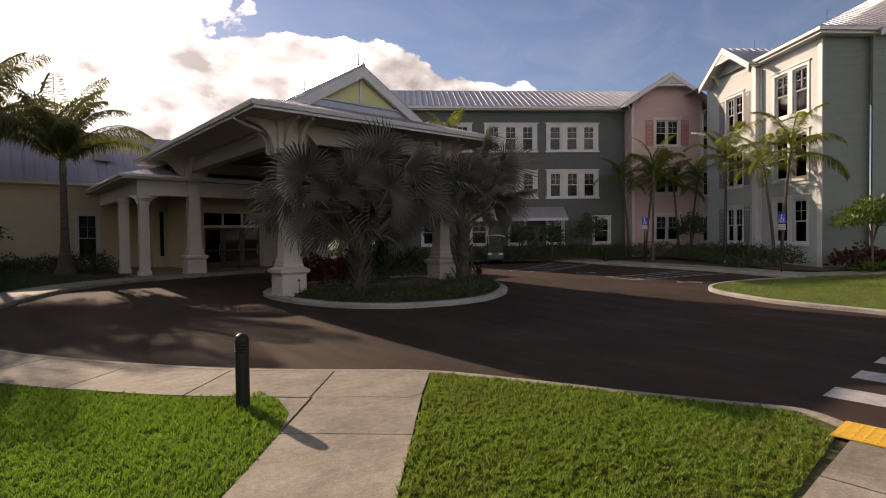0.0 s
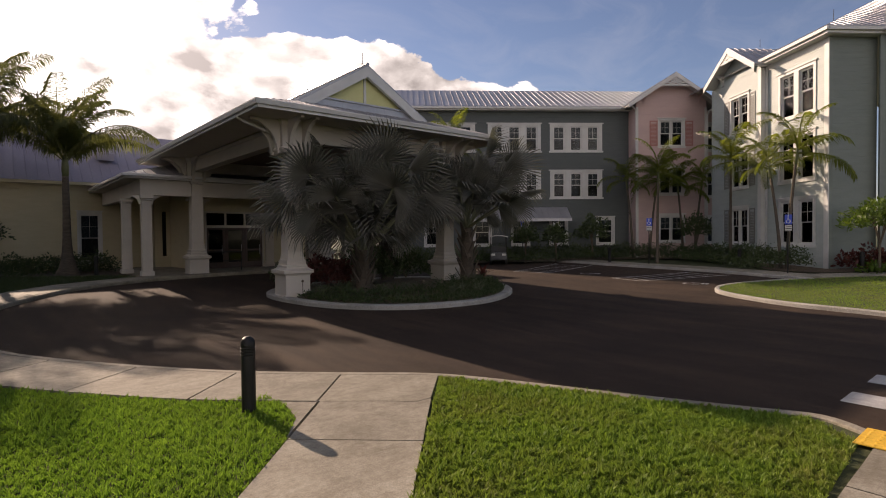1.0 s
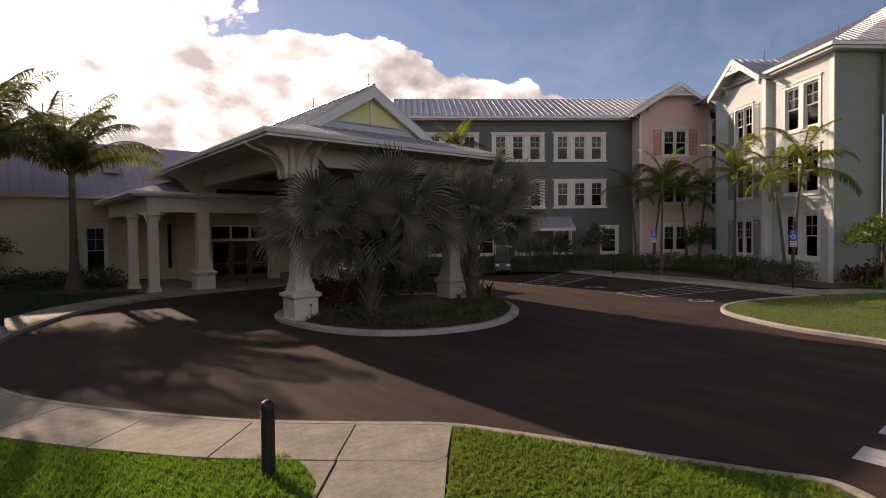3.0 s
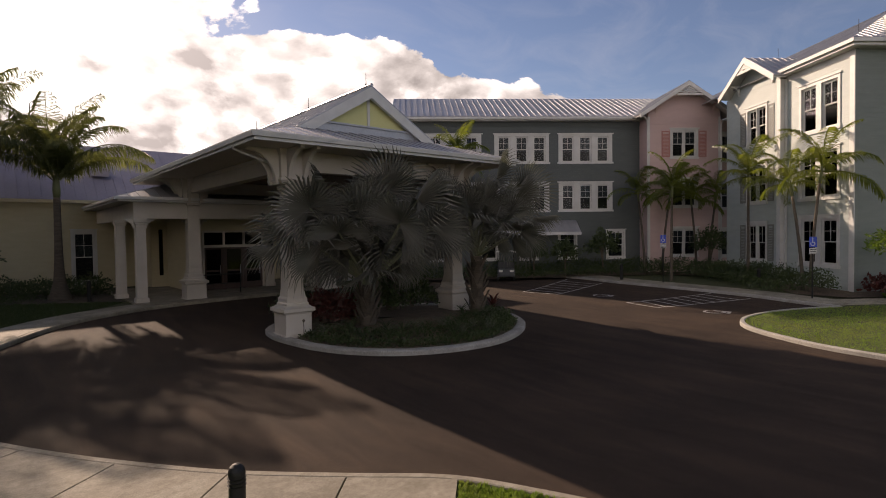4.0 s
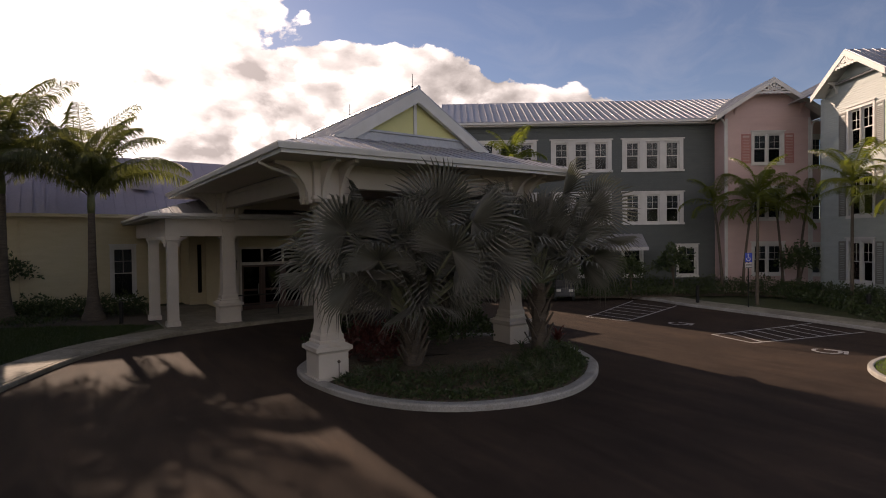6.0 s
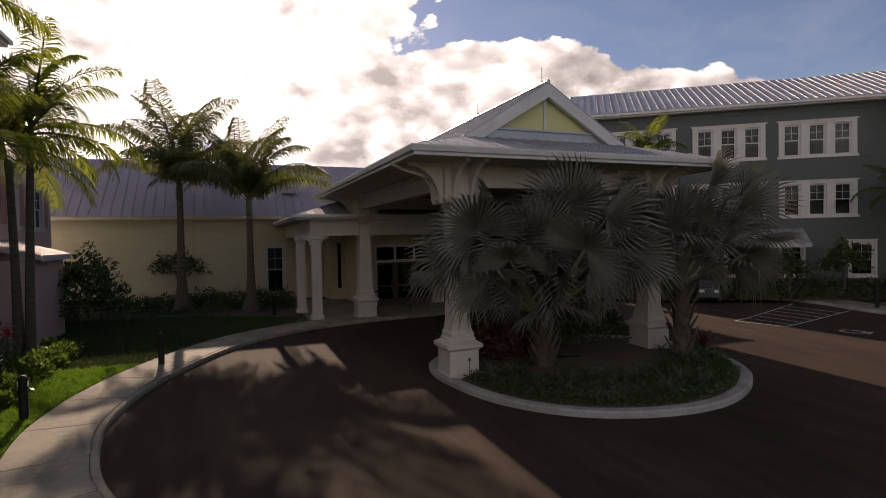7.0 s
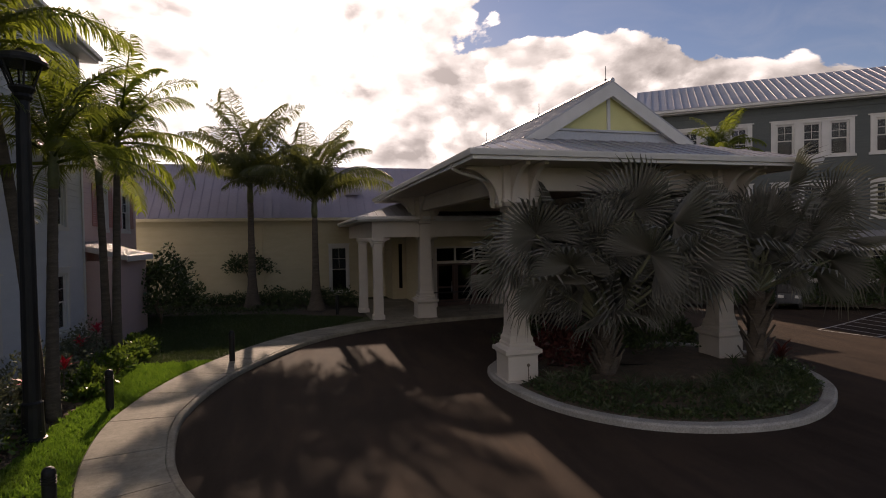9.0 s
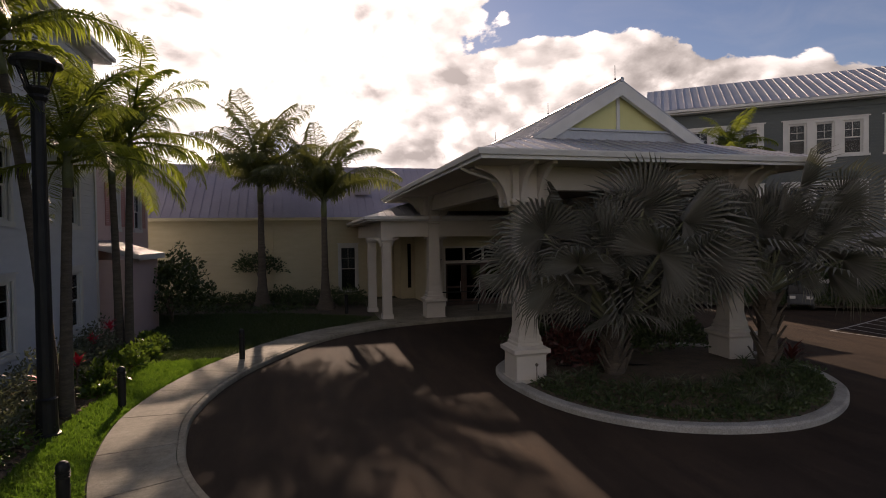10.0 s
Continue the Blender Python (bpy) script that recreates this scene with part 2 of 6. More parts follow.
M = dict(
    asphalt=worn_asphalt(),
    concrete=stained_concrete(),
    kerb=surface("kerb_concrete", (0.32, 0.305, 0.27), (0.44, 0.42, 0.38), 1.6, 0.85, 0.4, 30, stain=0.4),
    soil=surface("soil", (0.10, 0.075, 0.05), (0.17, 0.12, 0.08), 3.0, 0.95, 0.6, 25, stain=0.5),
    mulch=surface("dark_mulch", (0.045, 0.034, 0.024), (0.08, 0.058, 0.04), 3.0, 0.95, 0.8, 25, stain=0.5),
    turf=surface("turf", (0.045, 0.058, 0.015), (0.08, 0.09, 0.028), 1.5, 0.95, 0.6, 70, stain=0.5),
    white=surface("white_trim", (0.56, 0.555, 0.53), (0.63, 0.625, 0.6), 1.5, 0.55, 0.05, 30, stain=0.06),
    blue=surface("blue_grey_siding", (0.073, 0.088, 0.086), (0.087, 0.102, 0.1), 1.0, 0.6, 0.08, 30, stain=0.08, stretch=(1, 1, 4)),
    pink=surface("pink_siding", (0.56, 0.4, 0.37), (0.6, 0.43, 0.4), 1.0, 0.6, 0.08, 30, stain=0.08, stretch=(1, 1, 4)),
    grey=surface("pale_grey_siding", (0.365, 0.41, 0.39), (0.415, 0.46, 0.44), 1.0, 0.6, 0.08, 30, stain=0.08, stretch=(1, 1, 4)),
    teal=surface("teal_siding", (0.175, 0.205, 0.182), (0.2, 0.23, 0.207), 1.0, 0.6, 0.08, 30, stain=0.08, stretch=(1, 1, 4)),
    yellow=surface("yellow_siding", (0.55, 0.48, 0.31), (0.6, 0.525, 0.35), 1.0, 0.65, 0.08, 30, stain=0.1, stretch=(1, 1, 4)),
    gable=surface("gable_yellow", (0.6, 0.58, 0.26), (0.65, 0.625, 0.3), 1.0, 0.6, 0.06, 30, stain=0.06),
    pale=surface("pale_blue_siding", (0.52, 0.545, 0.58), (0.57, 0.595, 0.625), 1.0, 0.6, 0.08, 30, stain=0.08, stretch=(1, 1, 4)),
    cream=surface("cream_stucco", (0.56, 0.51, 0.44), (0.62, 0.565, 0.49), 1.0, 0.8, 0.2, 60, stain=0.12),
    metal=surface("galvalume_roof", (0.38, 0.38, 0.395), (0.45, 0.45, 0.465), 0.8, 0.47, 0.05, 12, metal=0.65, stain=0.12, per=0.06),
    mauve=surface("weathered_metal_roof", (0.29, 0.26, 0.31), (0.33, 0.3, 0.35), 0.6, 0.75, 0.05, 12, metal=0.1, stain=0.1, per=0.02),
    wood=surface("stained_ceiling", (0.14, 0.075, 0.04), (0.2, 0.11, 0.06), 2.0, 0.55, 0.15, 20, stain=0.3, stretch=(6, 0.6, 1)),
    doorwood=surface("dark_door_wood", (0.05, 0.02, 0.014), (0.08, 0.032, 0.02), 4.0, 0.4, 0.1, 40, stain=0.3, stretch=(6, 6, 0.6)),
    dark=surface("black_metal", (0.012, 0.0115, 0.011), (0.02, 0.019, 0.018), 3.0, 0.5, 0.1, 60, stain=0.2, spec=0.3),
    # Near-black backing sheets: the dimness of unlit interiors is put into the colour.
    room=surface("unlit_room_black", (0.03, 0.03, 0.032), (0.05, 0.048, 0.045), 1.0, 0.9, 0.0, 10),
    blind=surface("curtain", (0.055, 0.06, 0.065), (0.12, 0.125, 0.13), 6.0, 0.9, 0.1, 12, stain=0.3, stretch=(8, 1, 0.3)),
    shutter=surface("rose_shutter", (0.46, 0.2, 0.18), (0.52, 0.24, 0.21), 2.0, 0.6, 0.1, 20),
    shutter2=surface("grey_shutter", (0.2, 0.2, 0.18), (0.25, 0.25, 0.23), 2.0, 0.6, 0.1, 20),
    trunk=surface("palm_trunk", (0.09, 0.07, 0.052), (0.15, 0.12, 0.09), 3.0, 0.9, 0.6, 18, stain=0.4, stretch=(1, 1, 5)),
    shaft=surface("crownshaft", (0.11, 0.13, 0.05), (0.15, 0.17, 0.07), 3.0, 0.5, 0.1, 18),
    bark=surface("bark", (0.12, 0.09, 0.065), (0.18, 0.14, 0.1), 6.0, 0.9, 0.5, 30, stain=0.4),
    paint=surface("road_paint", (0.38, 0.37, 0.36), (0.52, 0.51, 0.49), 6.0, 0.7, 0.1, 60, stain=0.4),
    yellowpad=surface("tactile_yellow", (0.75, 0.42, 0.03), (0.8, 0.48, 0.05), 4.0, 0.7, 0.1, 40),
    signblue=surface("sign_blue", (0.01, 0.05, 0.42), (0.012, 0.06, 0.46), 4.0, 0.4, 0.0, 40, stain=0.05),
    petal=surface("red_petals", (0.5, 0.01, 0.03), (0.6, 0.02, 0.05), 8.0, 0.5, 0.0, 40),
    plastic=surface("cart_plastic", (0.62, 0.6, 0.54), (0.68, 0.66, 0.6), 4.0, 0.35, 0.0, 40, stain=0.05),
    cart=surface("cart_paint", (0.05, 0.055, 0.06), (0.07, 0.075, 0.08), 4.0, 0.3, 0.0, 40, stain=0.1),
    vinyl=surface("cart_seat", (0.03, 0.03, 0.03), (0.05, 0.05, 0.05), 4.0, 0.5, 0.05, 40),
    glass=glass("window_glass", mirror=0.05),
    door=glass("door_glass", (0.22, 0.2, 0.18), 0.1),
    feather=leafy("palm_leaflet", (0.045, 0.062, 0.02), (0.095, 0.11, 0.042), 0.45, 0.5, (0.32, 0.34, 0.07)),
    slim=leafy("slender_palm_leaflet", (0.032, 0.05, 0.011), (0.078, 0.098, 0.02), 0.4, 0.52, (0.56, 0.66, 0.07)),
    stalk=surface("leaf_stalk", (0.2, 0.22, 0.12), (0.27, 0.28, 0.17), 3.0, 0.5, 0.1, 20),
    fan=leafy("silver_fan", (0.085, 0.084, 0.07), (0.165, 0.16, 0.137), 0.45, 0.14),
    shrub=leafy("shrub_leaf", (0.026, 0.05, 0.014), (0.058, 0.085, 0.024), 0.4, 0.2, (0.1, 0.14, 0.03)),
    silver=leafy("silvery_shrub_leaf", (0.06, 0.075, 0.04), (0.17, 0.18, 0.12), 0.3, 0.2, (0.14, 0.17, 0.06)),
    chip=leafy("bark_chip", (0.09, 0.055, 0.03), (0.3, 0.2, 0.12), 0.9, 0.0),
    bright=leafy("bright_shrub_leaf", (0.05, 0.1, 0.012), (0.1, 0.165, 0.022), glow=(0.22, 0.32, 0.04)),
    croton=leafy("red_leaf", (0.05, 0.012, 0.012), (0.12, 0.03, 0.022), glow=(0.22, 0.05, 0.03)),
    blade=turf_blades("grass_blade", 0.3, (0.19, 0.36, 0.035)),
    worn_blade=turf_blades("worn_grass_blade", 0.62, (0.22, 0.27, 0.05)),
)

# ---- mesh helpers ----


def ease(t):
    t = max(0.0, min(1.0, t))
    return t * t * (3 - 2 * t)


def rise(x, y):
    """The drive climbs half a metre from the lawns to the entrance."""
    return 0.5 * ease((y - 6.5) / 22.0) * (1 - 0.7 * ease((x - 17.0) / 8.0))


def gz(x, y):
    """Ground level: it also climbs gently towards the east."""
    return 0.0006 * max(0.0, min(x, 32.0) - 5.0) ** 2 + rise(x, y)


def thing(name, m, label="", category="", group="", kind=""):
    ob = new(name)
    ob.empty_display_size = 0.2
    ob.matrix_basis = m
    return tagged(ob, label, category, group, kind)


def mesh_of(name, bm, material, smooth=False):
    me = bpy.data.meshes.new(name)
    bm.normal_update()
    bm.to_mesh(me)
    bm.free()
    me.materials.append(M[material] if isinstance(material, str) else material)
    if smooth:
        me.polygons.foreach_set("use_smooth", [True] * len(me.polygons))
    return me


def part(name, bm, material, parent=None, label="", m=None, smooth=False):
    """One mesh object under parent; m is its pose in the parent's frame."""
    me = bm if isinstance(bm, bpy.types.Mesh) else mesh_of(name, bm, material, smooth)
    ob = new(name, me)
    ob.parent = parent
    if m is not None:
        ob.matrix_basis = m
    return tagged(ob, label)


def box(bm, x0, y0, z0, x1, y1, z1, m=None):
    vs = [bm.verts.new((x, y, z)) for z in (z0, z1) for x, y in ((x0, y0), (x1, y0), (x1, y1), (x0, y1))]
    for f in ((3, 2, 1, 0), (4, 5, 6, 7), (0, 1, 5, 4), (1, 2, 6, 5), (2, 3, 7, 6), (3, 0, 4, 7)):
        bm.faces.new([vs[i] for i in f])
    if m is not None:
        bmesh.ops.transform(bm, matrix=m, verts=vs)
    return vs


def boxes(*rows, bevel=0.0):
    bm = bmesh.new()
    for r in rows:
        box(bm, *r)
    if bevel:
        bmesh.ops.bevel(bm, geom=bm.edges[:], offset=bevel, segments=2, affect="EDGES", profile=0.7)
    return bm


def plate(u0, u1, v0, v1, holes, lo, hi, axis="y", bm=None):
    """A flat board with rectangular holes, one joined piece; across x and z, or with axis z across x and y."""
    bm = bm or bmesh.new()
    us = sorted({u0, u1, *(h for o in holes for h in o[:2])})
    vs_ = sorted({v0, v1, *(h for o in holes for h in o[2:])})
    made = []
    for a, b in zip(us, us[1:]):
        for c, d in zip(vs_, vs_[1:]):
            if not any(o[0] < (a + b) / 2 < o[1] and o[2] < (c + d) / 2 < o[3] for o in holes):
                made += box(bm, a, lo, c, b, hi, d) if axis == "y" else box(bm, a, c, lo, b, d, hi)
    bmesh.ops.remove_doubles(bm, verts=made, dist=0.0004)
    return bm


def quad(bm, *pts):
    return bm.faces.new([bm.verts.new(p) for p in pts])


def prism(bm, pts, lo, hi, axis="z"):
    """A plan outline pushed from lo to hi along an axis; for y the outline is (x, z)."""
    put = (lambda p, h: (p[0], p[1], h)) if axis == "z" else (lambda p, h: (p[0], h, p[1])) if axis == "y" else (lambda p, h: (h, p[0], p[1]))
    a, b = [bm.verts.new(put(p, lo)) for p in pts], [bm.verts.new(put(p, hi)) for p in pts]
    bm.faces.new(a)
    bm.faces.new(b[::-1])
    for i in range(len(pts)):
        j = (i + 1) % len(pts)
        bm.faces.new((a[j], a[i], b[i], b[j]))
    bmesh.ops.recalc_face_normals(bm, faces=bm.faces[:])


def tube(bm, path, radii, seg=10, caps=True):
    """A round bar along a path of points."""
    rings, n = [], len(path)
    for i, p in enumerate(path):
        p = Vector(p)
        d = Vector(path[min(i + 1, n - 1)]) - Vector(path[max(i - 1, 0)])
        q = d.to_track_quat("Z", "Y")
        r = radii[i] if hasattr(radii, "__len__") else radii
        rings.append([bm.verts.new(p + q @ Vector((r * math.cos(2 * math.pi * k / seg), r * math.sin(2 * math.pi * k / seg), 0))) for k in range(seg)])
    for a, b in zip(rings, rings[1:]):
        for k in range(seg):
            bm.faces.new((a[k], a[(k + 1) % seg], b[(k + 1) % seg], b[k]))
    if caps:
        bm.faces.new(rings[0][::-1])
        bm.faces.new(rings[-1])


def curve(pts, n=6, closed=False):
    """Catmull-Rom through plan points."""
    outp, k = [], len(pts)
    for i in range(k if closed else k - 1):
        a, b, c, d = (Vector(pts[(i + o) % k] if closed else pts[min(max(i + o, 0), k - 1)]) for o in (-1, 0, 1, 2))
        for s in range(n):
            t = s / n
            outp.append(0.5 * (2 * b + (c - a) * t + (2 * a - 5 * b + 4 * c - d) * t * t + (3 * b - a - 3 * c + d) * t ** 3))
    if not closed:
        outp.append(Vector(pts[-1]))
    return [(p.x, p.y) for p in outp]


def offset(pts, d, closed=False):
    """A plan line moved d to its left."""
    res, k = [], len(pts)
    for i, p in enumerate(pts):
        a = pts[(i - 1) % k] if closed else pts[max(i - 1, 0)]
        b = pts[(i + 1) % k] if closed else pts[min(i + 1, k - 1)]
        t = Vector((b[0] - a[0], b[1] - a[1])).normalized()
        res.append((p[0] - t.y * d, p[1] + t.x * d))
    return res


def follow_ground(bm, h=0.0, step=1.0):
    """Cuts a flat mesh into strips along x and lifts it on to the ground."""
    xs = [v.co.x for v in bm.verts]
    x = math.floor(max(min(xs), 5.0)) + step
    while x < min(max(xs), 32.0):
        bmesh.ops.bisect_plane(bm, geom=bm.verts[:] + bm.edges[:] + bm.faces[:], plane_co=(x, 0, 0), plane_no=(1, 0, 0))
        x += step
    y = max(min(v.co.y for v in bm.verts), 6.5)
    top = min(max(v.co.y for v in bm.verts), 28.5)
    while y < top:
        bmesh.ops.bisect_plane(bm, geom=bm.verts[:] + bm.edges[:] + bm.faces[:], plane_co=(0, y, 0), plane_no=(0, 1, 0))
        y += step
    for v in bm.verts:
        v.co.z += gz(v.co.x, v.co.y) + h


def sheet(name, outline, h, material, **tags):
    """A level sheet of ground inside a plan outline."""
    bm = bmesh.new()
    f = bm.faces.new([bm.verts.new((x, y, 0)) for x, y in outline])
    bmesh.ops.triangulate(bm, faces=[f])
    follow_ground(bm, h, 1.5)
    bmesh.ops.recalc_face_normals(bm, faces=bm.faces[:])
    if sum(f.normal.z for f in bm.faces) < 0:
        bmesh.ops.reverse_faces(bm, faces=bm.faces[:])
    return tagged(part(name, bm, material), kind="structure", **tags)


def kerb_line(name, pts, width, top, closed=False, label="", material="kerb"):
    """A rounded concrete kerb swept along a plan line; it grows to the line's left."""
    prof = [(0, -0.1), (0, top * 0.75), (width * 0.15, top), (width * 0.85, top), (width, top * 0.9), (width, -0.1)]
    lines = [offset(pts, d, closed) for d, _ in prof]
    bm = bmesh.new()
    vs = [[bm.verts.new((x, y, gz(x, y) + z)) for x, y in line] for line, (_, z) in zip(lines, prof)]
    n = len(pts)
    for a, b in zip(vs, vs[1:]):
        for i in range(n if closed else n - 1):
            j = (i + 1) % n
            bm.faces.new((a[i], a[j], b[j], b[i]))
    if not closed:
        for end in (0, -1):
            bm.faces.new([row[end] for row in vs])
    bmesh.ops.recalc_face_normals(bm, faces=bm.faces[:])
    return tagged(part(name, bm, material), label, "kerb", kind="structure")

# ---- ground ----
drive_edge = curve([(18.6, 28.6), (15.5, 28.0), (12.5, 27.65), (9.2, 27.4), (6.7, 26.8), (5.25, 26.05), (4.15, 25.2), (3.1, 24.0), (2.2, 22.5), (1.45, 21.05), (0.9, 19.5), (0.63, 18.1),
                    (0.57, 17.2), (0.68, 16.1), (0.95, 14.8), (1.45, 13.6), (2.3, 12.25), (3.15, 11.1), (4.1, 9.95), (5.3, 8.8), (6.36, 7.79), (7.0, 6.6), (7.63, 5.1), (8.2, 3.85), (8.5, 3.15), (8.25, 2.6)], 5)
lawn_edge = curve([(18.47, -40), (17.6, -6), (17.8, 1.2), (18.5, 4.4), (18.95, 6.6), (19.55, 7.9), (20.3, 9.05), (21.2, 9.75), (22.4, 10.05), (24.0, 9.85), (25.5, 9.25), (26.9, 8.35)], 5)
far_edge = curve([(26.9, 8.35), (27.4, 9.9), (28.1, 11.8), (28.55, 14.1), (28.85, 16.6), (29.2, 19.9), (29.7, 21.9), (29.6, 24.0), (28.4, 26.6), (25.5, 30.2), (22.0, 31.6), (18.6, 31.6)], 5)

ground = bmesh.new()
quad(ground, (-900, -900, -0.25), (900, -900, -0.25), (900, 900, -0.25), (-900, 900, -0.25))
tagged(part("ground", ground, "turf"), "wide flat ground reaching the horizon", "ground", kind="structure")
sheet("road", [(-12, -45), (45, -45), (45, 45), (-12, 45)], 0.0, "asphalt", label="dark asphalt drive with faint wear", category="road")

# west side: lawn slab behind the pavement
west = [p for p in offset(drive_edge, -0.15)]
sheet("lawn_west", west + [(8.1, -40), (-60, -40), (-60, 60), (22, 60), (22, 30)], 0.09, "turf", label="mown green lawn beside the drive", category="lawn")
kerb_line("kerb_west", drive_edge[::-1], 0.15, 0.127, label="pale concrete kerb along the drive", material="concrete")
east = lawn_edge + far_edge[1:]
sheet("lawn_east", offset(east, -0.15) + [(22, 60), (90, 60), (90, -40)], 0.09, "turf", label="mown green lawn by the parking bays", category="lawn")
kerb_line("kerb_east", east[::-1], 0.15, 0.13, label="pale concrete kerb round the parking bays")

# pavement slabs along the drive
pave = thing("pavement", pose(0, 0, 0), "pale concrete pavement in jointed slabs", "pavement", kind="structure")
walk_line = [p for p in drive_edge if p[1] > 7.6 and p[0] < 12.6]


def slab_strip(a_line, b_line, length, top=0.128, first=None):
    """Concrete slabs between two plan lines, cut by tooled joints."""
    cum, last, start = 0.0, 0, 0
    for i in range(1, len(a_line)):
        cum += math.dist(a_line[i], a_line[i - 1])
        if cum >= (first or length) or i == len(a_line) - 1:
            ring = list(a_line[start:i + 1]) + list(b_line[start:i + 1])[::-1]
            c = Vector((sum(p[0] for p in ring) / len(ring), sum(p[1] for p in ring) / len(ring)))
            bm = bmesh.new()
            pts = []
            for k, p in enumerate(ring):
                q = Vector(p)
                pts.append(q + (c - q).normalized() * 0.017)
            prism(bm, [(q.x, q.y) for q in pts], -0.05, 0.0)
            for v in bm.verts:
                v.co.z += top + gz(v.co.x, v.co.y)
            part("slab", bm, "concrete", pave)
            cum, start, first = 0.0, i, None


def dense(pts, step=0.3):
    res = [pts[0]]
    for a, b in zip(pts, pts[1:]):
        n = max(1, int(math.dist(a, b) / step))
        res += [(a[0] + (b[0] - a[0]) * k / n, a[1] + (b[1] - a[1]) * k / n) for k in range(1, n + 1)]
    return res


wl = dense(walk_line)
near_a, near_b = offset(wl, -0.145)[::-1], offset(wl, -1.5)[::-1]
slab_strip([(6.42, 7.74), *near_a], [(5.5, 6.81), *near_b], 1.6, first=1.43)
# spur across the lawn, with the wedge at its rounded corner
ia = [(5.5 - 0.675 * 0.3 * k, 6.8 - 0.738 * 0.3 * k) for k in range(56)]
ib = [(4.42 - 0.675 * 0.3 * k, 7.82 - 0.738 * 0.3 * k) for k in range(56)]
bm = bmesh.new()
prism(bm, [(3.92, 8.28), (4.405, 7.84), (3.45, 6.79), (3.8, 7.3), (3.9, 7.8)], 0.07, 0.1235)
part("slab", bm, "concrete", pave)
slab_strip(ia, ib, 1.49, 0.124)
rw = dense([(8.1, 2.55), (5.9, 2.47), (1.75, 2.34)])
slab_strip(rw, [(x, y - 1.5) for x, y in rw], 1.5, 0.121)
# far pavement by the parking bays
fp = dense([p for p in far_edge if p[1] < 27])
slab_strip(offset(fp, -0.16), offset(fp, -1.5), 1.8, 0.135)
ep = dense([(27.3, 8.3), (29.5, 6.3), (32.0, 4.0), (36.0, -2.0)])
slab_strip(ep, offset(ep, 1.3), 1.8, 0.131)
# entrance paving
bm = bmesh.new()
prism(bm, [(6.3, 27.9), (7.0, 27.1), (9.2, 27.57), (12.5, 27.83), (15.5, 28.2), (18.4, 28.75), (18.4, 36.5), (6.3, 36.5)], 0.5, 0.66)
part("slab", bm, "concrete", pave)

pads = thing("tactile_paving", pose(8.0, 1.94, gz(8, 2) + 0.125), "yellow tactile warning pad at the crossing", "tactile paving")
bm = boxes((-0.31, -0.75, 0, 0.31, 0.75, 0.012))
part("pad", bm, "yellowpad", pads)
dome = bmesh.new()
bmesh.ops.create_cone(dome, segments=6, radius1=0.02, radius2=0.012, depth=0.008, cap_ends=True)
dome = mesh_of("dome", dome, "yellowpad")
for i in range(6):
    for j in range(14):
        part("dome", dome, None, pads, m=pose(-0.26 + i * 0.104, -0.68 + j * 0.105, 0.016))
# island
isle = curve([(8.15, 18.4), (8.22, 17.3), (8.5, 16.1), (9.05, 15.05), (9.9, 14.18), (10.95, 13.62), (12.0, 13.36), (13.0, 13.33), (14.0, 13.58), (15.1, 14.15), (16.0, 14.95), (16.6, 16.1), (16.8, 17.5), (16.3, 19.1), (14.9, 20.4), (12.4, 20.9), (9.8, 20.5), (8.5, 19.5)], 5, True)
kerb_line("island_kerb", isle, 0.3, 0.15, True, label="whitish rounded concrete kerb round the planted island")
bm = bmesh.new()
rings = [offset(isle, d, True) for d in (0.28, 0.9, 1.8, 2.8)]
vs = [[bm.verts.new((x, y, gz(x, y) + 0.1 + 0.07 * k + 0.03 * noise.noise((x, y, k)))) for x, y in r] for k, r in enumerate(rings)]
for a, b in zip(vs, vs[1:]):
    for i in range(len(isle)):
        j = (i + 1) % len(isle)
        bm.faces.new((a[i], a[j], b[j], b[i]))
mid = bm.verts.new((12.4, 17.3, gz(12.4, 17.3) + 0.34))
for i in range(len(isle)):
    bm.faces.new((vs[-1][i], vs[-1][(i + 1) % len(isle)], mid))
tagged(part("island_bed", bm, "soil", smooth=True), "dark mulched planting bed mounded inside the kerb", "planting bed", kind="structure")

# painted bays
marks = thing("road_markings", pose(0, 0, 0), "white painted parking lines and access symbols", "road marking", kind="structure")


def stripe(a, b, width=0.085, h=0.006):
    d = (Vector(b) - Vector(a)).normalized()
    s = Vector((-d.y, d.x)) * width / 2
    bm = bmesh.new()
    quad(bm, *[(p.x, p.y, 0) for p in (Vector(a) - s, Vector(b) - s, Vector(b) + s, Vector(a) + s)])
    follow_ground(bm, h)
    bmesh.ops.recalc_face_normals(bm, faces=bm.faces[:])
    part("painted_line", bm, "paint", marks)


def hatch(a, b, c, d, n):
    """A hatched aisle: corners a, b along the kerb, c, d out in the drive."""
    a, b, c, d = map(Vector, (a, b, c, d))
    for p, q in ((a, d), (b, c), (d, c)):
        stripe(p, q)
    for k in range(1, n + 1):
        t = k / (n + 1)
        stripe(a.lerp(d, t * 0.96), b.lerp(c, min(t * 1.04, 1)))


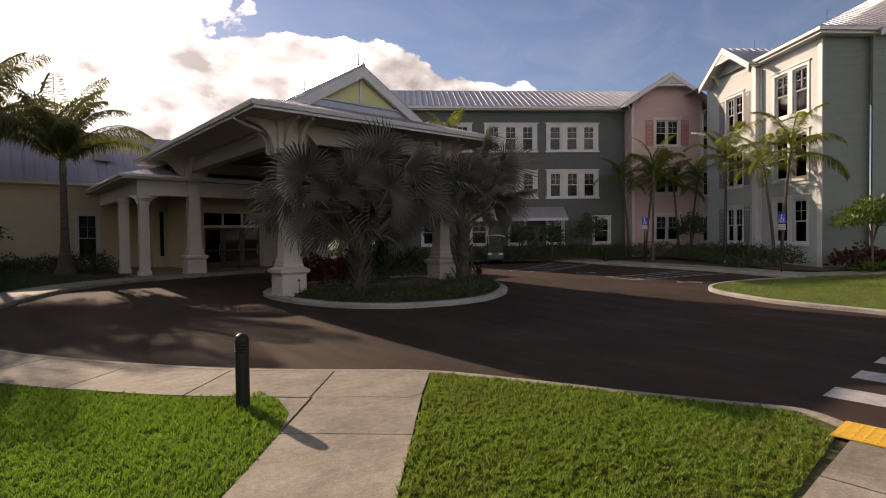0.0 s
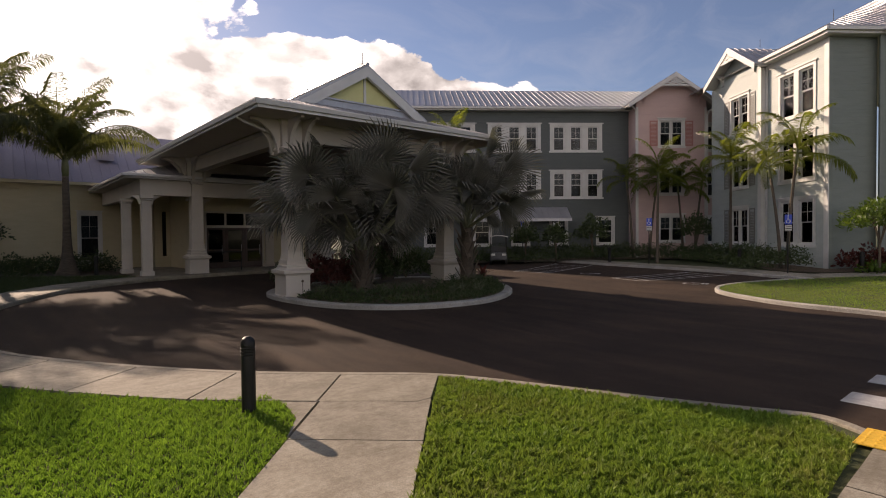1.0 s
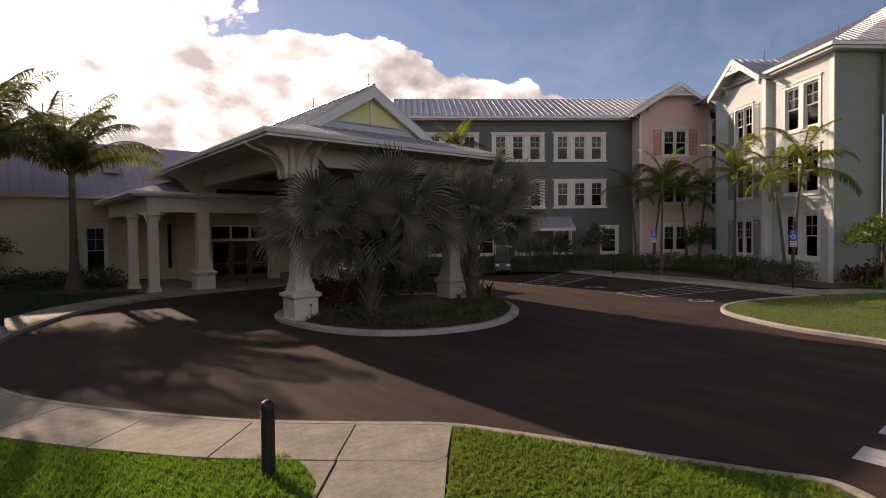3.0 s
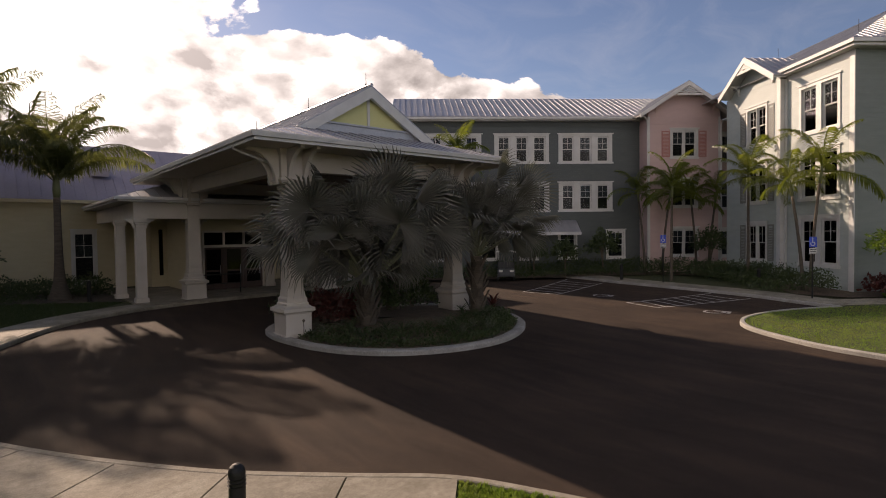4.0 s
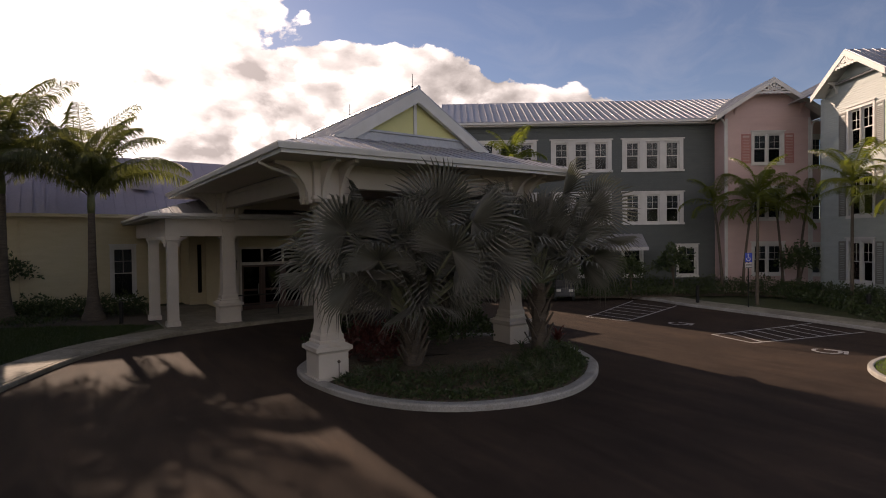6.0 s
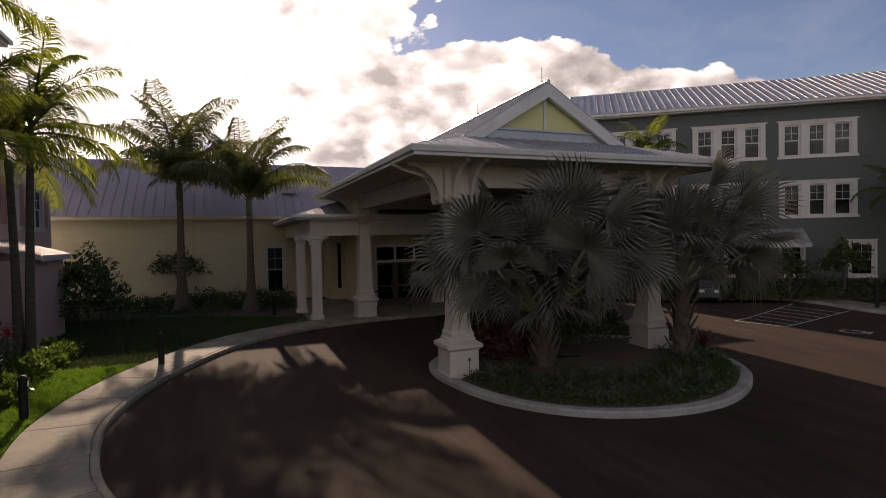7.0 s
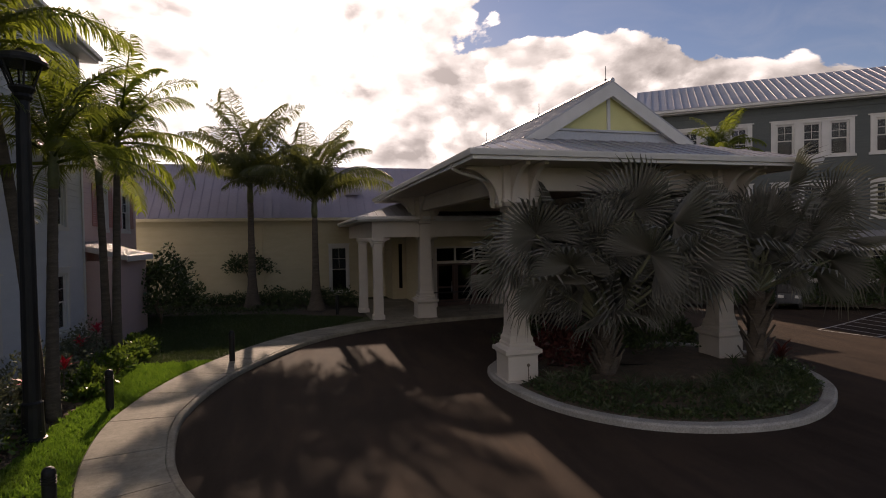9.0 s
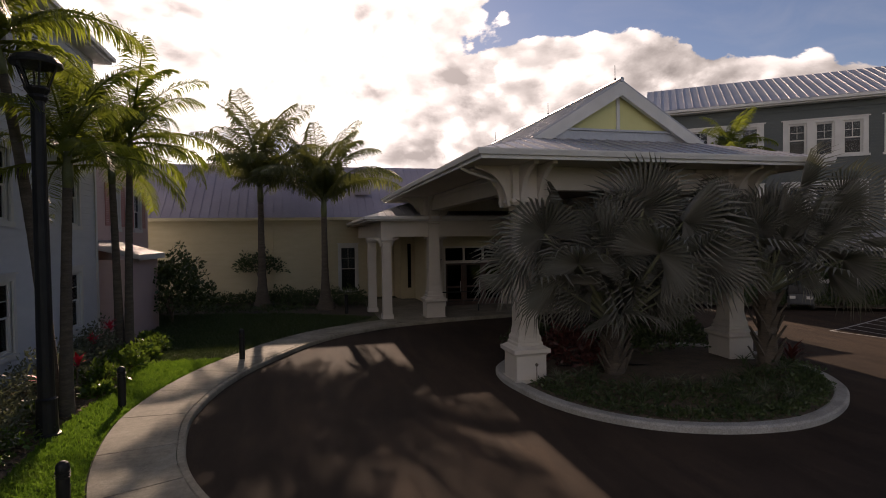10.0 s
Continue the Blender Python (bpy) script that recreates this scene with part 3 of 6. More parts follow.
hatch((29.1, 22.9), (29.0, 20.2), (23.4, 19.2), (22.8, 21.0), 6)
hatch((28.3, 13.8), (27.7, 11.8), (22.8, 13.6), (23.2, 15.25), 7)
for k in range(5):
    y0 = 3.27 - k * 0.02
    bm = bmesh.new()
    x0 = 9.64 + k * 1.36
    quad(bm, (x0, y0 - 3.2, 0), (x0 + 0.62, y0 - 3.2, 0), (x0 + 0.68, y0, 0), (x0 + 0.06, y0, 0))
    follow_ground(bm, 0.006)
    part("crossing_bar", bm, "paint", marks)
for cx, cy in ((23.3, 11.5), (24.5, 17.4)):
    bm = bmesh.new()
    bmesh.ops.create_circle(bm, segments=20, radius=0.42)
    inner_ring = bmesh.ops.extrude_edge_only(bm, edges=bm.edges[:])["geom"]
    for v in (g for g in inner_ring if isinstance(g, bmesh.types.BMVert)):
        v.co *= 0.75
    box(bm, -0.1, 0.25, 0, 0.05, 1.0, 0.001)
    box(bm, -0.1, 0.2, 0, 0.55, 0.32, 0.001)
    box(bm, 0.45, -0.25, 0, 0.57, 0.3, 0.001)
    bmesh.ops.transform(bm, matrix=pose(cx, cy, gz(cx, cy) + 0.008, 0, 0, -75), verts=bm.verts[:])
    part("access_symbol", bm, "paint", marks)

# ---- buildings ----


def clip(poly, axis, value, keep_less):
    res = []
    for i, p in enumerate(poly):
        q = poly[(i + 1) % len(poly)]
        a, b = (p[axis] - value), (q[axis] - value)
        if keep_less:
            a, b = -a, -b
        if a >= 0:
            res.append(p)
        if (a >= 0) != (b >= 0):
            t = a / (a - b)
            res.append((p[0] + (q[0] - p[0]) * t, p[1] + (q[1] - p[1]) * t))
    return res


def roof_slope(parent, corners, material="metal", pitch=0.42, thick=0.05, name="roof"):
    """A standing-seam slope. corners: in order, the first two along the eave; seams run up the slope. Each pan is a part of its own."""
    c = [Vector(p) for p in corners]
    sx = (c[1] - c[0]).normalized()
    nz = sx.cross(c[2] - c[0]).normalized()
    if nz.z < 0:
        nz = -nz
    ty = nz.cross(sx).normalized()
    if (c[2] - c[0]).dot(ty) < 0:
        ty = -ty
    poly = [((p - c[0]).dot(sx), (p - c[0]).dot(ty)) for p in c]
    put = lambda s, t, h: c[0] + sx * s + ty * t + nz * h  # noqa: E731
    bm = bmesh.new()
    top, low = [bm.verts.new(put(s, t, 0)) for s, t in poly], [bm.verts.new(put(s, t, -thick)) for s, t in poly]
    bm.faces.new(top)
    bm.faces.new(low[::-1])
    for i in range(len(poly)):
        j = (i + 1) % len(poly)
        bm.faces.new((top[i], low[i], low[j], top[j]))
    bmesh.ops.recalc_face_normals(bm, faces=bm.faces[:])
    base = part(name, bm, material, parent)
    s0, s1 = min(p[0] for p in poly), max(p[0] for p in poly)
    k = max(1, round((s1 - s0) / pitch))
    step = (s1 - s0) / k
    for i in range(k):
        a, b = s0 + i * step, s0 + (i + 1) * step
        pan = clip(clip(poly, 0, a + 0.02, False), 0, b - 0.02, True)
        rib = clip(clip(poly, 0, a - 0.014, False), 0, a + 0.014, True)
        bm = bmesh.new()
        for shape, h in ((pan, 0.008), (rib, 0.034)):
            if len(shape) < 3:
                continue
            up_, dn = [bm.verts.new(put(s, t, h)) for s, t in shape], [bm.verts.new(put(s, t, 0.001)) for s, t in shape]
            bm.faces.new(up_)
            for p in range(len(shape)):
                q = (p + 1) % len(shape)
                bm.faces.new((up_[p], dn[p], dn[q], up_[q]))
        if len(bm.verts) < 3:
            bm.free()
            continue
        bmesh.ops.recalc_face_normals(bm, faces=bm.faces[:])
        part("roof_panel", bm, material, base)
    return base


def wall(parent, m, u0, u1, z0, z1, openings=(), material="blue", course=0.145, thick=0.2, name="wall", top=None):
    """A lap-sided wall: a body with the openings cut through it and boards lapped over it. Faces -y of m. top: height by u for gables."""
    us = sorted({u0, u1, *(v for o in openings for v in (o[0], o[1]) if u0 < v < u1)})
    zs = sorted({z0, z1, *(v for o in openings for v in (o[2], o[3]) if z0 < v < z1)})
    is_open = lambda u, z: any(o[0] < u < o[1] and o[2] < z < o[3] for o in openings)  # noqa: E731
    bm = bmesh.new()
    for a, b in zip(us, us[1:]):
        for c, d in zip(zs, zs[1:]):
            if not is_open((a + b) / 2, (c + d) / 2):
                box(bm, a, 0.0, c, b, thick, d)
    bmesh.ops.remove_doubles(bm, verts=bm.verts[:], dist=0.0005)
    body = part(name, bm, material, parent, m=m)
    bm = bmesh.new()
    zz = [z0 + i * course for i in range(int((z1 - z0) / course) + 1)] + [z1]
    for c, d in zip(zz, zz[1:]):
        cuts = sorted({c, d, *(z for z in zs if c < z < d)})
        for lo, hi in zip(cuts, cuts[1:]):
            if hi - lo < 0.004:
                continue
            run = None
            for a, b in [*zip(us, us[1:]), (None, None)]:
                if a is not None and not is_open((a + b) / 2, (lo + hi) / 2):
                    run = (run[0], b) if run else (a, b)
                    continue
                if run:
                    f = lambda z: -0.021 + 0.017 * (z - c) / course  # noqa: E731
                    quad(bm, (run[0], f(lo), lo), (run[1], f(lo), lo), (run[1], f(hi), hi), (run[0], f(hi), hi))
                    quad(bm, (run[0], -0.002, lo), (run[1], -0.002, lo), (run[1], f(lo), lo), (run[0], f(lo), lo))
                    run = None
    part("siding", bm, material, body)
    return body


window_cache = {}


def window(parent, m, w_, h_, casing=True, grid=True, curtain=0.5, head=True, label=""):
    """A double-hung window in an opening w_ x h_ whose lower middle is m's origin; it faces -y."""
    key = (round(w_, 3), round(h_, 3), casing, grid, curtain, head)
    if key not in window_cache:
        a, b = w_ / 2, h_
        data = [("window", mesh_of("window", plate(-a, a, 0, b, [(-a + 0.05, a - 0.05, 0.05, b - 0.05)], 0.02, 0.14), "white"))]
        if casing:
            data.append(("casing", mesh_of("casing", plate(-a - 0.12, a + 0.12, -0.02, b + 0.16, [(-a, a, 0.0, b)], -0.05, 0.018), "white")))
            data.append(("sill", mesh_of("sill", boxes((-a - 0.14, -0.075, -0.13, a + 0.14, 0.015, -0.02)), "white")))
            if head:
                data.append(("head_moulding", mesh_of("head_moulding", boxes((-a - 0.17, -0.09, b + 0.16, a + 0.17, 0.015, b + 0.21)), "white")))
        mid = b * 0.5
        for z0, z1, y in ((mid - 0.02, b - 0.05, 0.05), (0.05, mid + 0.02, 0.085)):
            x0, x1 = -a + 0.05, a - 0.05
            bm = plate(x0, x1, z0, z1, [(x0 + 0.045, x1 - 0.045, z0 + 0.045, z1 - 0.045)], y, y + 0.03)
            if grid and z1 > mid + 0.1:
                box(bm, -0.01, y + 0.005, z0 + 0.045, 0.01, y + 0.02, z1 - 0.045)
                box(bm, x0 + 0.045, y + 0.006, (z0 + z1) / 2 - 0.01, x1 - 0.045, y + 0.019, (z0 + z1) / 2 + 0.01)
            data.append(("sash", mesh_of("sash", bm, "white")))
            data.append(("pane", mesh_of("pane", boxes((x0 + 0.04, y + 0.012, z0 + 0.04, x1 - 0.04, y + 0.016, z1 - 0.04)), "glass")))
        bm = bmesh.new()
        k = max(6, int(w_ / 0.07))
        lo = b * (1 - curtain)
        pts = [(-a + 0.06 + (w_ - 0.12) * i / k, 0.17 + 0.015 * (i % 2)) for i in range(k + 1)]
        for p, q in zip(pts, pts[1:]):
            quad(bm, (*p, lo), (*q, lo), (*q, b - 0.03), (*p, b - 0.03))
        data.append(("curtain", mesh_of("curtain", bm, "blind")))
        window_cache[key] = data
    data = window_cache[key]
    ob = part("window", data[0][1], None, parent, label, m)
    for name, me in data[1:]:
        part(name, me, None, ob)
    return ob


def bracket(parent, m, size=0.5, thick=0.1, material="white", name="bracket"):
    """A curved knee bracket in the plane x-z, its corner at the top against the wall at x = 0."""
    bm = bmesh.new()
    pts = [(0, 0), (size, 0), (size, -0.08)]
    pts += [(size - (size - 0.08) * math.sin(t * math.pi / 2 / 6), -0.08 - (size * 1.1 - 0.08) * (1 - math.cos(t * math.pi / 2 / 6))) for t in range(1, 7)]
    pts += [(0, -size * 1.1)]
    prism(bm, pts, -thick / 2, thick / 2, "y")
    return part(name, bm, material, parent, m=m)


# -- porte-cochere --
CX, PX0, PX1, PY0, PY1 = 12.05, 8.73, 15.37, 18.0, 28.4
EX0, EX1, EY0, EY1, EZ = 7.0, 17.1, 16.3, 31.6, 6.25
canopy = thing("entrance_canopy", pose(CX, 24.4, 0), "cream porte-cochere with a grey metal roof and yellow gable", "canopy")
inv = pose(-CX, -24.4, 0)


def cpart(name, bm, material, parent=None, label=""):
    return part(name, bm, material, parent or canopy, label, m=inv if parent is None else None)


RX0, RX1, RY0, RY1, RZ = 9.35, 14.75, 18.7, 29.2, 7.0
tops = [(EX0, EY0, EZ), (EX1, EY0, EZ), (EX1, EY1, EZ), (EX0, EY1, EZ)]
ins = [(RX0, RY0, RZ), (RX1, RY0, RZ), (RX1, RY1, RZ), (RX0, RY1, RZ)]
for i in range(4):
    j = (i + 1) % 4
    b = roof_slope(canopy, [tops[i], tops[j], ins[j], ins[i]])
    b.matrix_basis = inv
PEAK = 8.68
for s in (0, 1):
    x = (RX0 - 0.1, RX1 + 0.1)[s]
    b = roof_slope(canopy, [(x, RY0 - 0.25, RZ - 0.03), (x, RY1 + 0.25, RZ - 0.03), (CX, RY1 + 0.25, PEAK), (CX, RY0 - 0.25, PEAK)])
    b.matrix_basis = inv
# ridge cap and lightning rods
bm = bmesh.new()
tube(bm, [(CX, RY0 - 0.27, PEAK + 0.04), (CX, RY1 + 0.27, PEAK + 0.04)], 0.07, 8)
cpart("ridge_cap", bm, "metal")
for y in (RY0 + 0.1, RY0 + 4.6, RY1 - 0.2):
    bm = bmesh.new()
    tube(bm, [(CX, y, PEAK), (CX, y, PEAK + 0.16)], 0.035, 6)
    tube(bm, [(CX, y, PEAK + 0.1), (CX, y, PEAK + 0.55)], 0.01, 5)
    cpart("lightning_rod", bm, "dark")
# gable walls
for y, sgn in ((RY0, -1), (RY1, 1)):
    bm = bmesh.new()
    prism(bm, [(RX0 + 0.35, RZ - 0.05), (RX1 - 0.35, RZ - 0.05), (CX, PEAK - 0.2)], y, y + 0.12, "y")
    g = cpart("gable", bm, "gable", label="pale yellow boarded gable")
    bm = bmesh.new()
    box(bm, CX - 0.05, y + sgn * 0.03 - 0.02, RZ + 0.3, CX + 0.05, y + sgn * 0.03 + 0.14, PEAK - 0.3)
    part("batten", bm, "white", g)
    bm = bmesh.new()
    box(bm, RX0 + 0.4, y + sgn * 0.09 - 0.02, RZ - 0.05, RX1 - 0.4, y + sgn * 0.09 + 0.14, RZ + 0.22)
    box(bm, RX0 + 0.55, y + sgn * 0.15 - 0.02, RZ + 0.22, RX1 - 0.55, y + sgn * 0.15 + 0.14, RZ + 0.28)
    part("sill_flashing", bm, "metal", g)
    bm = bmesh.new()
    for s in (-1, 1):
        e = RX0 - CX if s < 0 else RX1 - CX
        prism(bm, [(CX + e * 1.04, RZ - 0.07), (CX, PEAK - 0.02), (CX, PEAK - 0.42), (CX + e * 0.82, RZ - 0.07)], y + sgn * 0.12, y + sgn * 0.27, "y")
    part("rake_board", bm, "white", g)
# eave: fascia, gutter, soffit
bm = bmesh.new()
for a, b in zip(tops, tops[1:] + tops[:1]):
    x0, x1, y0, y1 = min(a[0], b[0]), max(a[0], b[0]), min(a[1], b[1]), max(a[1], b[1])
    if x0 == x1:
        box(bm, x0 - 0.03, y0 + 0.03, EZ - 0.24, x0 + 0.03, y1 - 0.03, EZ - 0.02)
    else:
        box(bm, x0 - 0.03, y0 - 0.03, EZ - 0.24, x1 + 0.03, y0 + 0.03, EZ - 0.02)
cpart("fascia", bm, "white")
for a, b in zip(tops, tops[1:] + tops[:1]):
    bm = bmesh.new()
    d = (Vector(b) - Vector(a)).normalized()
    o = Vector((d.y, -d.x, 0))
    base = [(0.032, -0.16), (0.1, -0.15), (0.13, -0.04), (0.13, -0.01), (0.032, -0.01)]
    ra = [bm.verts.new(Vector(a) + o * p + Vector((0, 0, q)) - d * p) for p, q in base]
    rb = [bm.verts.new(Vector(b) + o * p + Vector((0, 0, q)) + d * p) for p, q in base]
    for i in range(5):
        bm.faces.new((ra[i], rb[i], rb[(i + 1) % 5], ra[(i + 1) % 5]))
    bmesh.ops.recalc_face_normals(bm, faces=bm.faces[:])
    cpart("gutter", bm, "white")
bm = plate(EX0 + 0.03, EX1 - 0.03, EY0 + 0.03, EY1 - 0.03, [(PX0 - 0.25, PX1 + 0.25, PY0 - 0.25, PY1 + 0.25)], EZ - 0.2, EZ - 0.16, "z")
cpart("soffit", bm, "cream")
cpart("ceiling", boxes((PX0 + 0.25, PY0 + 0.25, EZ - 0.3, PX1 - 0.25, PY1 - 0.25, EZ - 0.22)), "wood", label="dark stained timber ceiling")
# deep frieze beams
BZ, CB = EZ - 0.2, 5.0
for y in (PY0, PY1):
    cpart("beam", boxes((PX0 + 0.3, y - 0.2, BZ - 0.62, PX1 - 0.3, y + 0.2, BZ)), "cream")
    cpart("beam_moulding", boxes((PX0 + 0.3, y - 0.24, BZ - 0.16, PX1 - 0.3, y + 0.24, BZ - 0.06)), "cream")
for x in (PX0, PX1):
    cpart("beam", boxes((x - 0.2, PY0 + 0.3, BZ - 0.62, x + 0.2, PY1 - 0.3, BZ)), "cream")
    cpart("beam_moulding", boxes((x - 0.24, PY0 + 0.3, BZ - 0.16, x + 0.24, PY1 - 0.3, BZ - 0.06)), "cream")


def ring_stack(bm, rows):
    """Square mouldings: rows of (z, half width)."""
    loops = [[bm.verts.new((sx * h, sy * h, z)) for sx, sy in ((-1, -1), (1, -1), (1, 1), (-1, 1))] for z, h in rows]
    for a, b in zip(loops, loops[1:]):
        for i in range(4):
            bm.faces.new((a[i], a[(i + 1) % 4], b[(i + 1) % 4], b[i]))
    bm.faces.new(loops[0][::-1])
    bm.faces.new(loops[-1])


for px in (PX0, PX1):
    for py in (PY0, PY1):
        g0 = gz(px, py) + 0.05
        post = thing("canopy_post", pose(px, py, g0), "cream square post on a broad moulded pedestal", "post", "canopy posts")
        bm = bmesh.new()
        ring_stack(bm, [(0, 0.47), (0.12, 0.47), (0.12, 0.42), (0.74, 0.42), (0.79, 0.46), (0.82, 0.51), (0.92, 0.51), (0.94, 0.45), (0.98, 0.4), (1.0, 0.36)])
        part("pedestal", bm, "cream", post)
        bm = bmesh.new()
        ring_stack(bm, [(0.99, 0.36), (1.06, 0.36), (1.09, 0.33), (1.2, 0.33), (1.27, 0.29), (1.5, 0.26), (CB - g0 - 0.16, 0.235), (CB - g0 - 0.1, 0.3), (CB - g0, 0.3)])
        part("shaft", bm, "cream", post)
        bm = bmesh.new()
        ring_stack(bm, [(CB - g0, 0.42), (CB - g0 + 0.07, 0.48), (CB - g0 + 0.1, 0.52), (CB - g0 + 0.14, 0.52), (CB - g0 + 0.2, 0.48), (BZ - g0 - 0.2, 0.48), (BZ - g0 - 0.1, 0.52), (BZ - g0 - 0.005, 0.54)])
        part("capital", bm, "cream", post)
        for a in range(4):
            for o in (-0.25, 0.25):
                bracket(post, pose(0, 0, BZ - g0 - 0.01, 0, 0, a * 90) @ pose(0.48, o, 0), 0.95, 0.12, "cream")

bm = bmesh.new()
tube(bm, [(6.95, 17.9, 6.15), (7.0, 17.92, 5.98), (7.25, 17.95, 5.88), (8.1, 18.0, 5.66), (8.24, 18.0, 5.5), (8.26, 18.0, 5.2)], 0.045, 8)
cpart("downspout", bm, "white")


def shutter(rows, material, parent, label, m):
    """A louvred shutter: two stiles and rails as one frame, each louvre a slat of its own."""
    (x0, y0, z0, _, y1, z1), (_, _, _, x1, _, _) = rows[0], rows[1]
    body = part("shutter", plate(x0, x1, z0, z1, [(x0 + 0.07, x1 - 0.07, z0 + 0.08, z1 - 0.08)], y0, y1), material, parent, label, m=m)
    for r in rows[2:]:
        if r[2] > z0 + 0.05 and r[5] < z1 - 0.05:
            part("slat", boxes((r[0] - 0.01, *r[1:3], r[3] + 0.01, *r[4:])), material, body)


# -- clubhouse (yellow) --
club = thing("clubhouse", pose(0, 38.3, 0), "yellow single-storey clubhouse with a long mauve-grey metal roof", "building")
ops = [(5.22, 6.22, 1.02, 3.78)]
wall(club, pose(0, 0, 0), -6.2, 8.6, -0.1, 5.4, ops, "yellow")
wall(club, pose(0, 0, 0), 17.5, 21.0, -0.1, 5.4, [], "yellow")
window(club, pose(5.72, 0, 1.02), 1.0, 2.76, label="tall white-framed sash window")
part("eave_gutter", boxes((-6.6, -0.62, 5.38, 21.4, -0.45, 5.56), bevel=0.02), "yellow", club)
part("soffit", boxes((-6.6, -0.45, 5.4, 21.4, 0.02, 5.44)), "cream", club)
part("frieze", boxes((-6.2, -0.05, 5.1, 8.6, -0.022, 5.4)), "yellow", club)
roof_slope(club, [(-6.7, -0.6, 5.56), (21.5, -0.6, 5.56), (21.5, 3.8, 9.17), (-6.7, 3.8, 9.17)], "mauve", 0.5)
roof_slope(club, [(21.5, 8.2, 5.56), (-6.7, 8.2, 5.56), (-6.7, 3.8, 9.17), (21.5, 3.8, 9.17)], "mauve", 0.5)
for x in (-6.2, 20.8):
    bm = bmesh.new()
    prism(bm, [(0.0, -0.1), (0.0, 5.4), (3.8, 9.05), (7.6, 5.4), (7.6, -0.1)], x, x + 0.2, "x")
    part("end_wall", bm, "yellow", club)
part("back_wall", boxes((-6.0, 7.4, -0.1, 20.8, 7.6, 5.4)), "yellow", club)
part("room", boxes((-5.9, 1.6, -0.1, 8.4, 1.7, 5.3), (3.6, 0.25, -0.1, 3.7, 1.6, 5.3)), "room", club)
bm = bmesh.new()
prism(bm, [(-0.5, 0.0), (0.5, 0.42), (-0.5, 0.42)], -0.45, 0.45, "x")
part("roof_vent", bm, "mauve", club, m=pose(6.7, 1.3, 7.05))
bm = bmesh.new()
tube(bm, [(3.7, 3.8, 9.1), (3.7, 3.8, 11.4)], 0.03, 6)
part("lightning_rod", bm, "dark", club)
bm = bmesh.new()
tube(bm, [(1.3, -0.12, 5.2), (1.3, -0.12, 0.1)], 0.04, 8)
part("downspout", bm, "yellow", club)

# entrance porch and its recessed doors
porch = thing("entrance_porch", pose(12.4, 32.0, 0), "cream columned entrance porch with low metal roof and glass doors", "porch")
pinv = pose(-12.4, -32.0, 0)


def ppart(name, bm, material, label=""):
    return part(name, bm, material, porch, label, m=pinv)


X0, X1, Y0, Y1 = 5.75, 19.1, 28.0, 38.3
b = roof_slope(porch, [(X0, Y0, 5.2), (X1, Y0, 5.2), (X1 - 3.0, Y0 + 3.2, 6.15), (X0 + 3.0, Y0 + 3.2, 6.15)])
b.matrix_basis = pinv
b = roof_slope(porch, [(X0, Y1, 5.2), (X0, Y0, 5.2), (X0 + 3.0, Y0 + 3.2, 6.15), (X0 + 3.0, Y1, 6.15)])
b.matrix_basis = pinv
b = roof_slope(porch, [(X1, Y0, 5.2), (X1, Y1, 5.2), (X1 - 3.0, Y1, 6.15), (X1 - 3.0, Y0 + 3.2, 6.15)])
b.matrix_basis = pinv
ppart("flat_roof", boxes((X0 + 2.95, Y0 + 3.15, 6.05, X1 - 2.95, Y1, 6.15)), "metal")
ppart("fascia", boxes((X0 - 0.03, Y0 - 0.04, 4.98, X1 + 0.03, Y0 + 0.03, 5.2), (X0 - 0.04, Y0 + 0.03, 4.98, X0 + 0.03, Y1 - 0.02, 5.2), (X1 - 0.03, Y0 + 0.03, 4.98, X1 + 0.04, Y1 - 0.02, 5.2)), "white")
ppart("gutter", boxes((X0 - 0.16, Y0 - 0.17, 5.06, X1 + 0.16, Y0 - 0.045, 5.18), (X0 - 0.16, Y0 - 0.045, 5.06, X0 - 0.045, Y1 - 0.6, 5.18), bevel=0.02), "white")
ppart("soffit", boxes((X0 + 0.03, Y0 + 0.03, 5.0, X1 - 0.03, Y1 - 0.05, 5.03)), "cream")
ppart("beam", boxes((6.35, 28.25, 4.28, 18.5, 28.57, 4.98), (6.35, 28.57, 4.28, 6.67, 38.25, 4.98), (18.18, 28.57, 4.28, 18.5, 38.25, 4.98)), "cream")
for x, y in ((6.6, 28.42), (6.27, 31.0), (9.15, 29.6), (15.2, 29.6), (18.34, 28.42), (18.34, 31.0)):
    col = thing("porch_column", pose(x, y, 0.66), "slim cream square porch column", "column", "porch columns")
    bm = bmesh.new()
    ring_stack(bm, [(0, 0.25), (0.18, 0.25), (0.22, 0.2), (3.35, 0.19), (3.38, 0.22), (3.43, 0.22), (3.47, 0.26), (3.62, 0.26)])
    part("shaft", bm, "cream", col)
    for a in (0, 180) if y < 30 else (90,):
        bracket(col, pose(0, 0, 3.6, 0, 0, a) @ pose(0.2, 0, 0), 0.36, 0.08, "cream")
